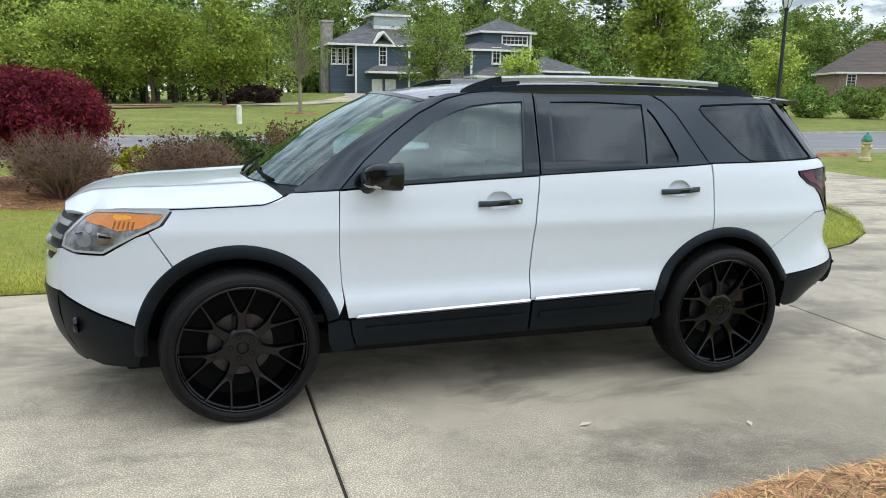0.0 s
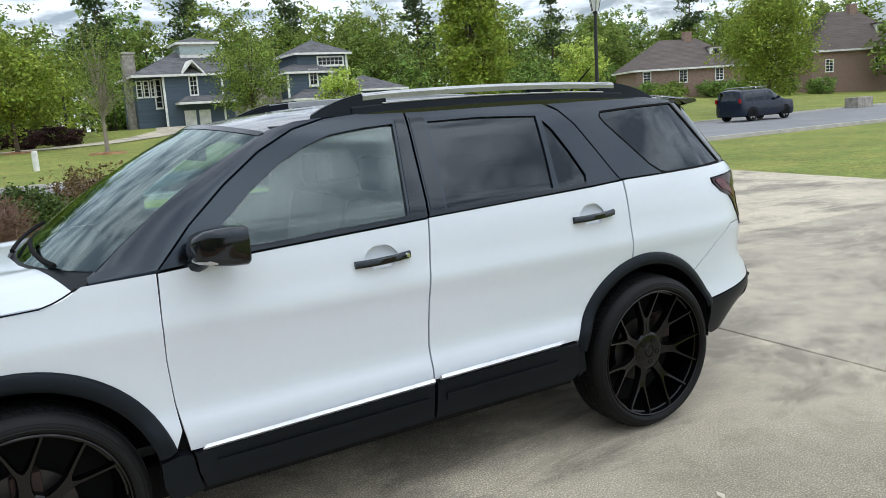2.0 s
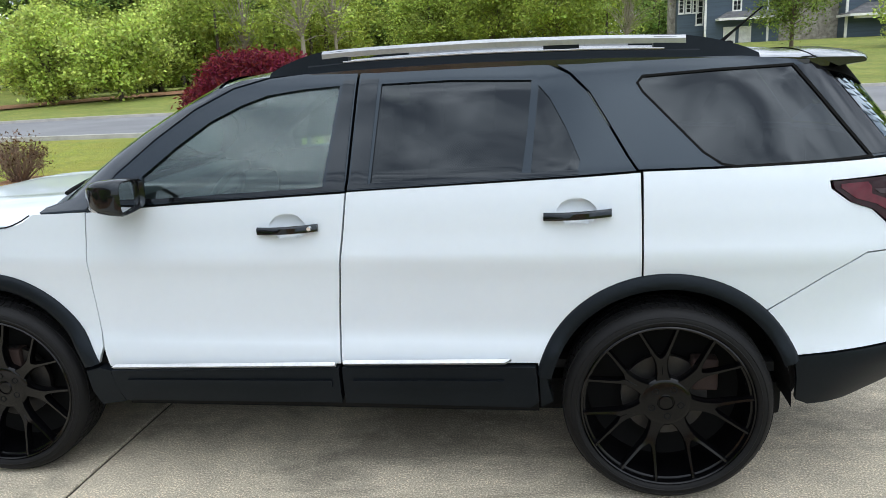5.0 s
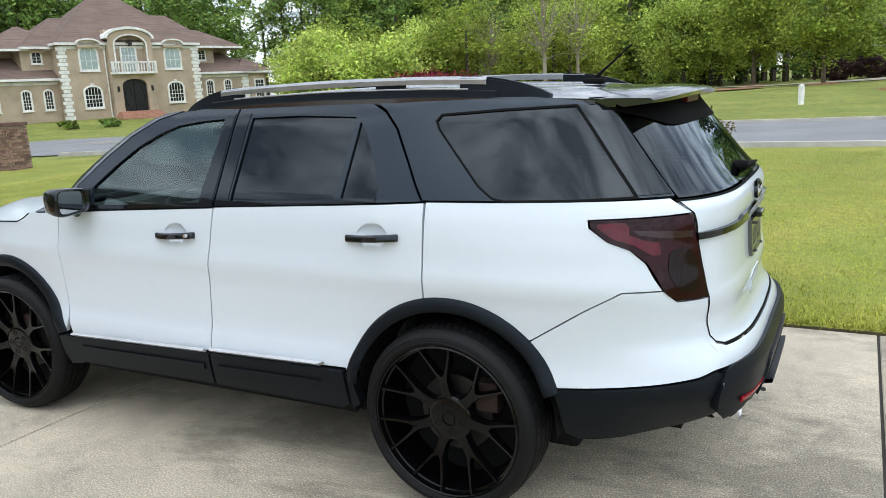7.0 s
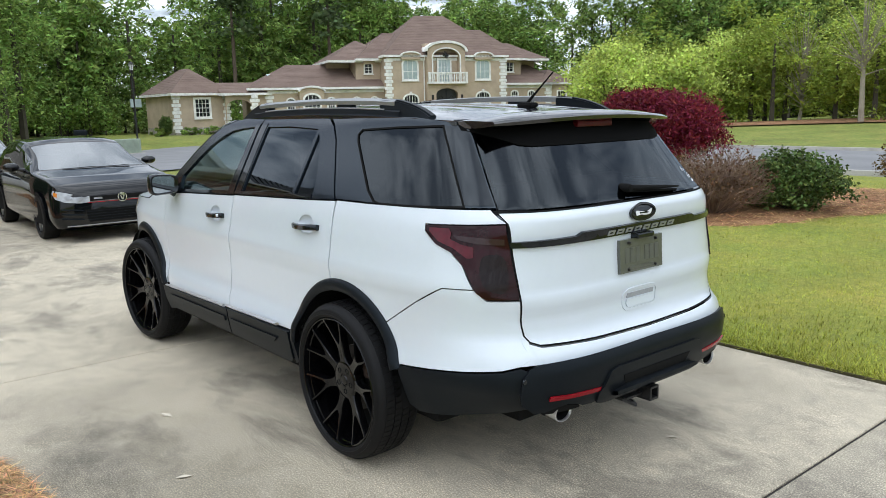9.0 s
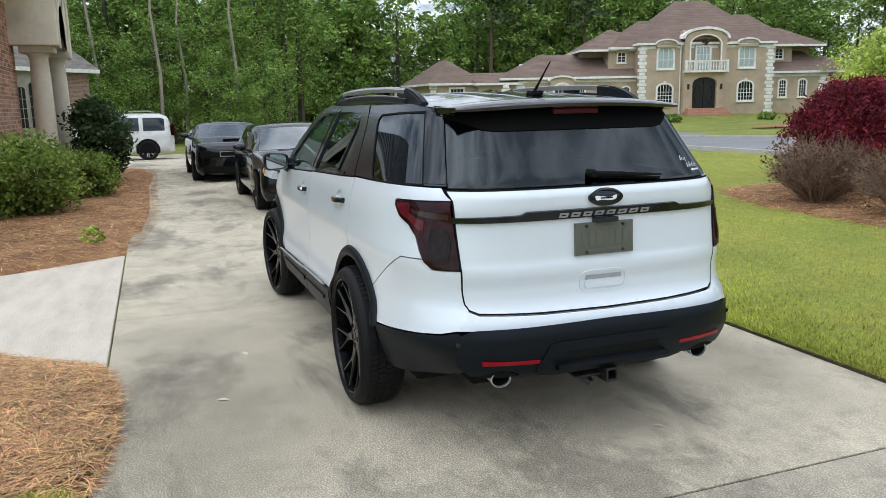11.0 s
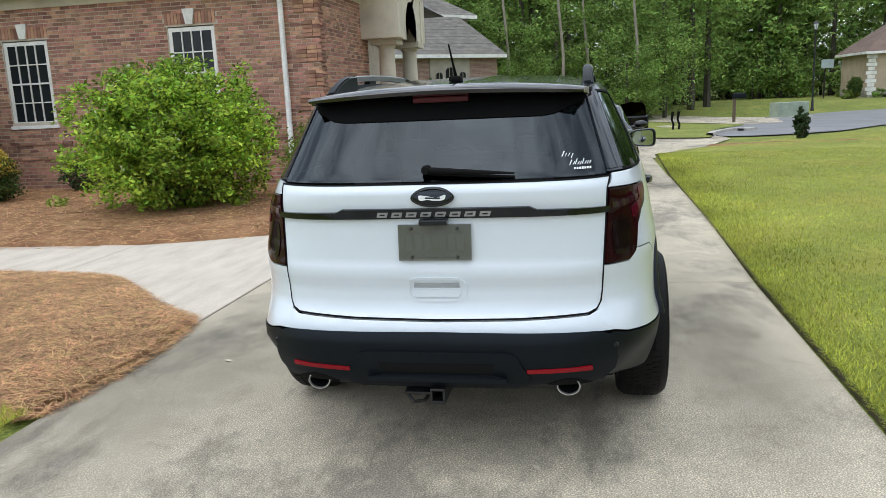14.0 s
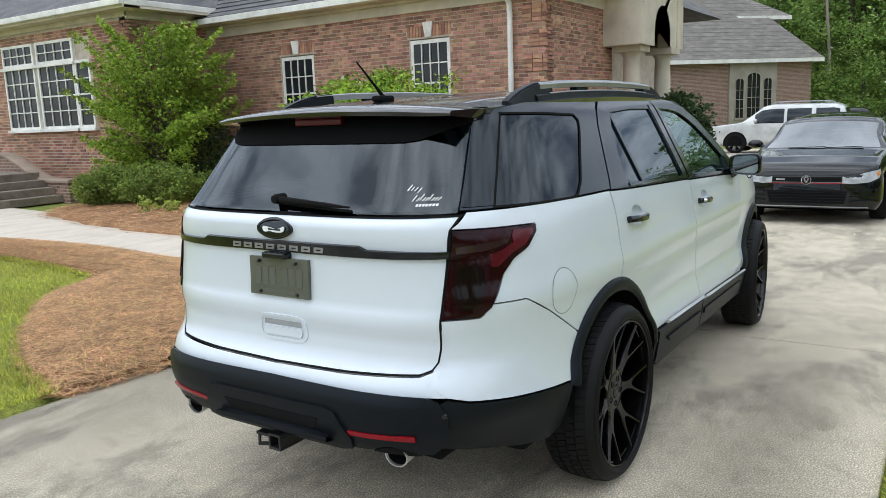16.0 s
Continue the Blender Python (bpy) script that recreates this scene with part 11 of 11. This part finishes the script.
street_lamp(15.84, 15.70, 5.08)
street_lamp(-55.4, 16.6, 6.3)
ring = smooth_outline([(14.8, 14.9), (16.0, 14.4), (18.0, 14.7), (18.6, 15.4), (16.5, 15.62), (15.0, 15.6)])
mound("lamp_bed", ring, 0.05, M["straw_bed"], "brown pine straw round the lamp post", "planting bed", seed=15)
for x, y in ((4.6, 45.0), (0.4, 57.0), (-5.0, 65.0)):
    c = [(x + 1.1 * math.cos(a), y + 0.9 * math.sin(a)) for a in (2 * math.pi * k / 14 for k in range(14))]
    mound("tree_ring", c, 0.10, M["straw_bed"], "brown pine straw ring round a young tree", "planting bed", base=float(land(x, y)), seed=16)

hyd = thing("fire_hydrant", (16.8, 13.0, 0.03), "cream fire hydrant with a green bonnet", "hydrant")
M["hydrant_cream"] = material("cream_enamel", (0.62, 0.52, 0.28), 0.45, bump=0.05)
M["hydrant_green"] = material("green_enamel", (0.01, 0.22, 0.16), 0.4, bump=0.05)
bm = bmesh.new()
lathe(bm, [(0.0, -0.05), (0.17, -0.05), (0.17, 0.04), (0.12, 0.06), (0.115, 0.42), (0.15, 0.44), (0.15, 0.50), (0.125, 0.52), (0.0, 0.52)], 24, "z")
part("barrel", bm, M["hydrant_cream"], hyd, smooth=True)
bm = bmesh.new()
lathe(bm, [(0.155, 0.52), (0.155, 0.55), (0.13, 0.58), (0.11, 0.66), (0.06, 0.70), (0.03, 0.72), (0.03, 0.77), (0.0, 0.77)], 20, "z")
part("bonnet", bm, M["hydrant_green"], hyd, "green hydrant bonnet", smooth=True)
for a in (0, 90, 180, 270):
    bm = bmesh.new()
    lathe(bm, [(0.0, 0.20), (0.04, 0.20), (0.055, 0.185), (0.055, 0.16), (0.045, 0.10)], 14, "x", (0, 0, 0.36))
    part("outlet", bm, M["hydrant_cream"], hyd, m=pose(0, 0, 0, 0, 0, a), smooth=True)

M["pier_brick"] = material("brown_pier_brick", (0.235, 0.145, 0.11), 0.9, dark=(0.13, 0.075, 0.06), light=(0.32, 0.215, 0.165), scale=6, fine=50, bump=0.4, random=0.5)
# brick gate pier, brick by brick
pier = thing("brick_pier", (-18.0, 9.9, -0.18), "square brick gate pier beside the lawn", "pier", rz=6)
pier.scale = (0.98, 0.98, 1.12)
boxed("core", (-0.325, 0.325, -0.325, 0.325, -0.1, 1.28), M["mortar"], pier)
pier_brick = {}
for ln in (0.205, 0.0985):
    me_b = bpy.data.meshes.new("brick")
    bm = bmesh.new()
    box(bm, 0, ln, -0.02, 0.012, 0, 0.064)
    bm.to_mesh(me_b)
    bm.free()
    me_b.materials.append(M["pier_brick"])
    pier_brick[ln] = me_b
for face in range(4):
    for r in range(16):
        run = [(0.0, 0.205), (0.2165, 0.205), (0.433, 0.205)] if r % 2 else [(0.0, 0.0985), (0.109, 0.205), (0.3255, 0.205), (0.542, 0.0985)]
        for at, ln in run:
            ob = new("brick", pier_brick[ln])
            ob.parent = pier
            ob.matrix_basis = pose(0, 0, 0, 0, 0, 90 * face) @ pose(-0.322 + at, -0.337, 0.02 + r * 0.078, 0, 0, 0)
boxed("cap", (-0.37, 0.37, -0.37, 0.37, 1.27, 1.36), M["pier_brick"], pier, bevel=0.015)

verge = smooth_outline([(-16.6, 3.75), (-15.9, 3.95), (-16.15, 5.6), (-16.3, 8.2), (-17.0, 8.3), (-17.1, 6.0), (-16.9, 4.4)])
mound("verge_straw", verge, 0.05, M["straw_bed"], "brown pine straw along the lawn's edge", "planting bed", seed=19)

mb = thing("mailbox", (-42.3, 8.95, float(land(-42.3, 8.95))), "dark mailbox on a wooden post", "mailbox")
boxed("post", (-0.08, 0.08, -0.08, 0.08, -0.2, 1.6), M["bark"], mb, bevel=0.01)
bm = bmesh.new()
box(bm, -0.16, 0.16, -0.1, 0.62, 1.42, 1.72, 0.07)
part("box", bm, M["cladding"], mb, smooth=True)
for y in (4.42, 4.68):
    s_ = thing("tree_stake", (-31.6, y, float(land(-31.6, 4.5))), "short dark wooden stake at the kerb", "stake", "stakes at the kerb")
    bm = bmesh.new()
    tube(bm, [(0, 0, -0.1), (0.04, 0.05, 0.25), (0, -0.03, 0.5), (0.02, 0.02, 0.84)], [0.055, 0.05, 0.05, 0.07], 7)
    part("stake", bm, M["inner_dark"], s_)
ub = thing("utility_cabinet", (-49.4, 13.7, float(land(-49.4, 13.7))), "pale green utility cabinet on the verge", "cabinet", rz=20)
M["pale_green"] = material("pale_green_enamel", (0.30, 0.36, 0.28), 0.5, bump=0.05)
boxed("housing", (-0.5, 0.5, -1.2, 1.0, -0.1, 1.0), M["pale_green"], ub, bevel=0.04)
boxed("base", (-0.7, 0.7, -1.4, 1.2, -0.2, 0.08), M["kerb"], ub, bevel=0.02)
hoop = thing("basketball_hoop", (-71, 21.6, float(land(-71, 21.6))), "grey basketball hoop before the woods", "basketball hoop", rz=20)
bm = bmesh.new()
tube(bm, [(0, 0, -0.2), (0, 0, 2.4), (0.3, 0, 2.9)], 0.06, 8)
part("pole", bm, M["steel"], hoop)
boxed("backboard", (0.3, 0.36, -0.6, 0.6, 2.65, 3.4), M["pale_pane"], hoop)
mk = thing("marker_post", (0.4, 35.5, float(land(0.4, 35.5))), "short white marker post on the far lawn", "post")
bm = bmesh.new()
lathe(bm, [(0.0, -0.1), (0.13, -0.1), (0.13, 0.78), (0.11, 0.86), (0.0, 0.88)], 16, "z")
part("post_body", bm, M["white_trim"], mk, smooth=True)
sp = thing("stone_planter", (52.0, 29.4, float(land(52, 29.4))), "low dry-stone planter on the verge", "planter")
bm = bmesh.new()
box(bm, -0.9, 0.9, -0.5, 0.5, -0.3, 0.75, 0.06)
part("planter_wall", bm, M["stone"], sp)

# a few pale dry leaves on the drive
for x, y, a, q in ((0.26, -1.48, 20, 0.05), (1.1, -1.7, 70, 0.04), (2.4, 0.4, 40, 0.035), (-2.2, -1.9, 10, 0.05), (3.6, -1.2, 80, 0.04), (-4.6, -0.9, 50, 0.05), (-6.1, 1.2, 5, 0.05)):
    lf = tagged(new("dry_leaf"), "pale dry leaf on the concrete", "leaf", "dry leaves")
    lf.matrix_basis = pose(x, y, 0.004, 4, 3, a)
    put("blade", [(-q, 0, 0), (0, -q * 0.4, 0.006), (q, 0, 0.002), (0, q * 0.4, 0.004)], [(0, 1, 2, 3)], M["cream"], lf)
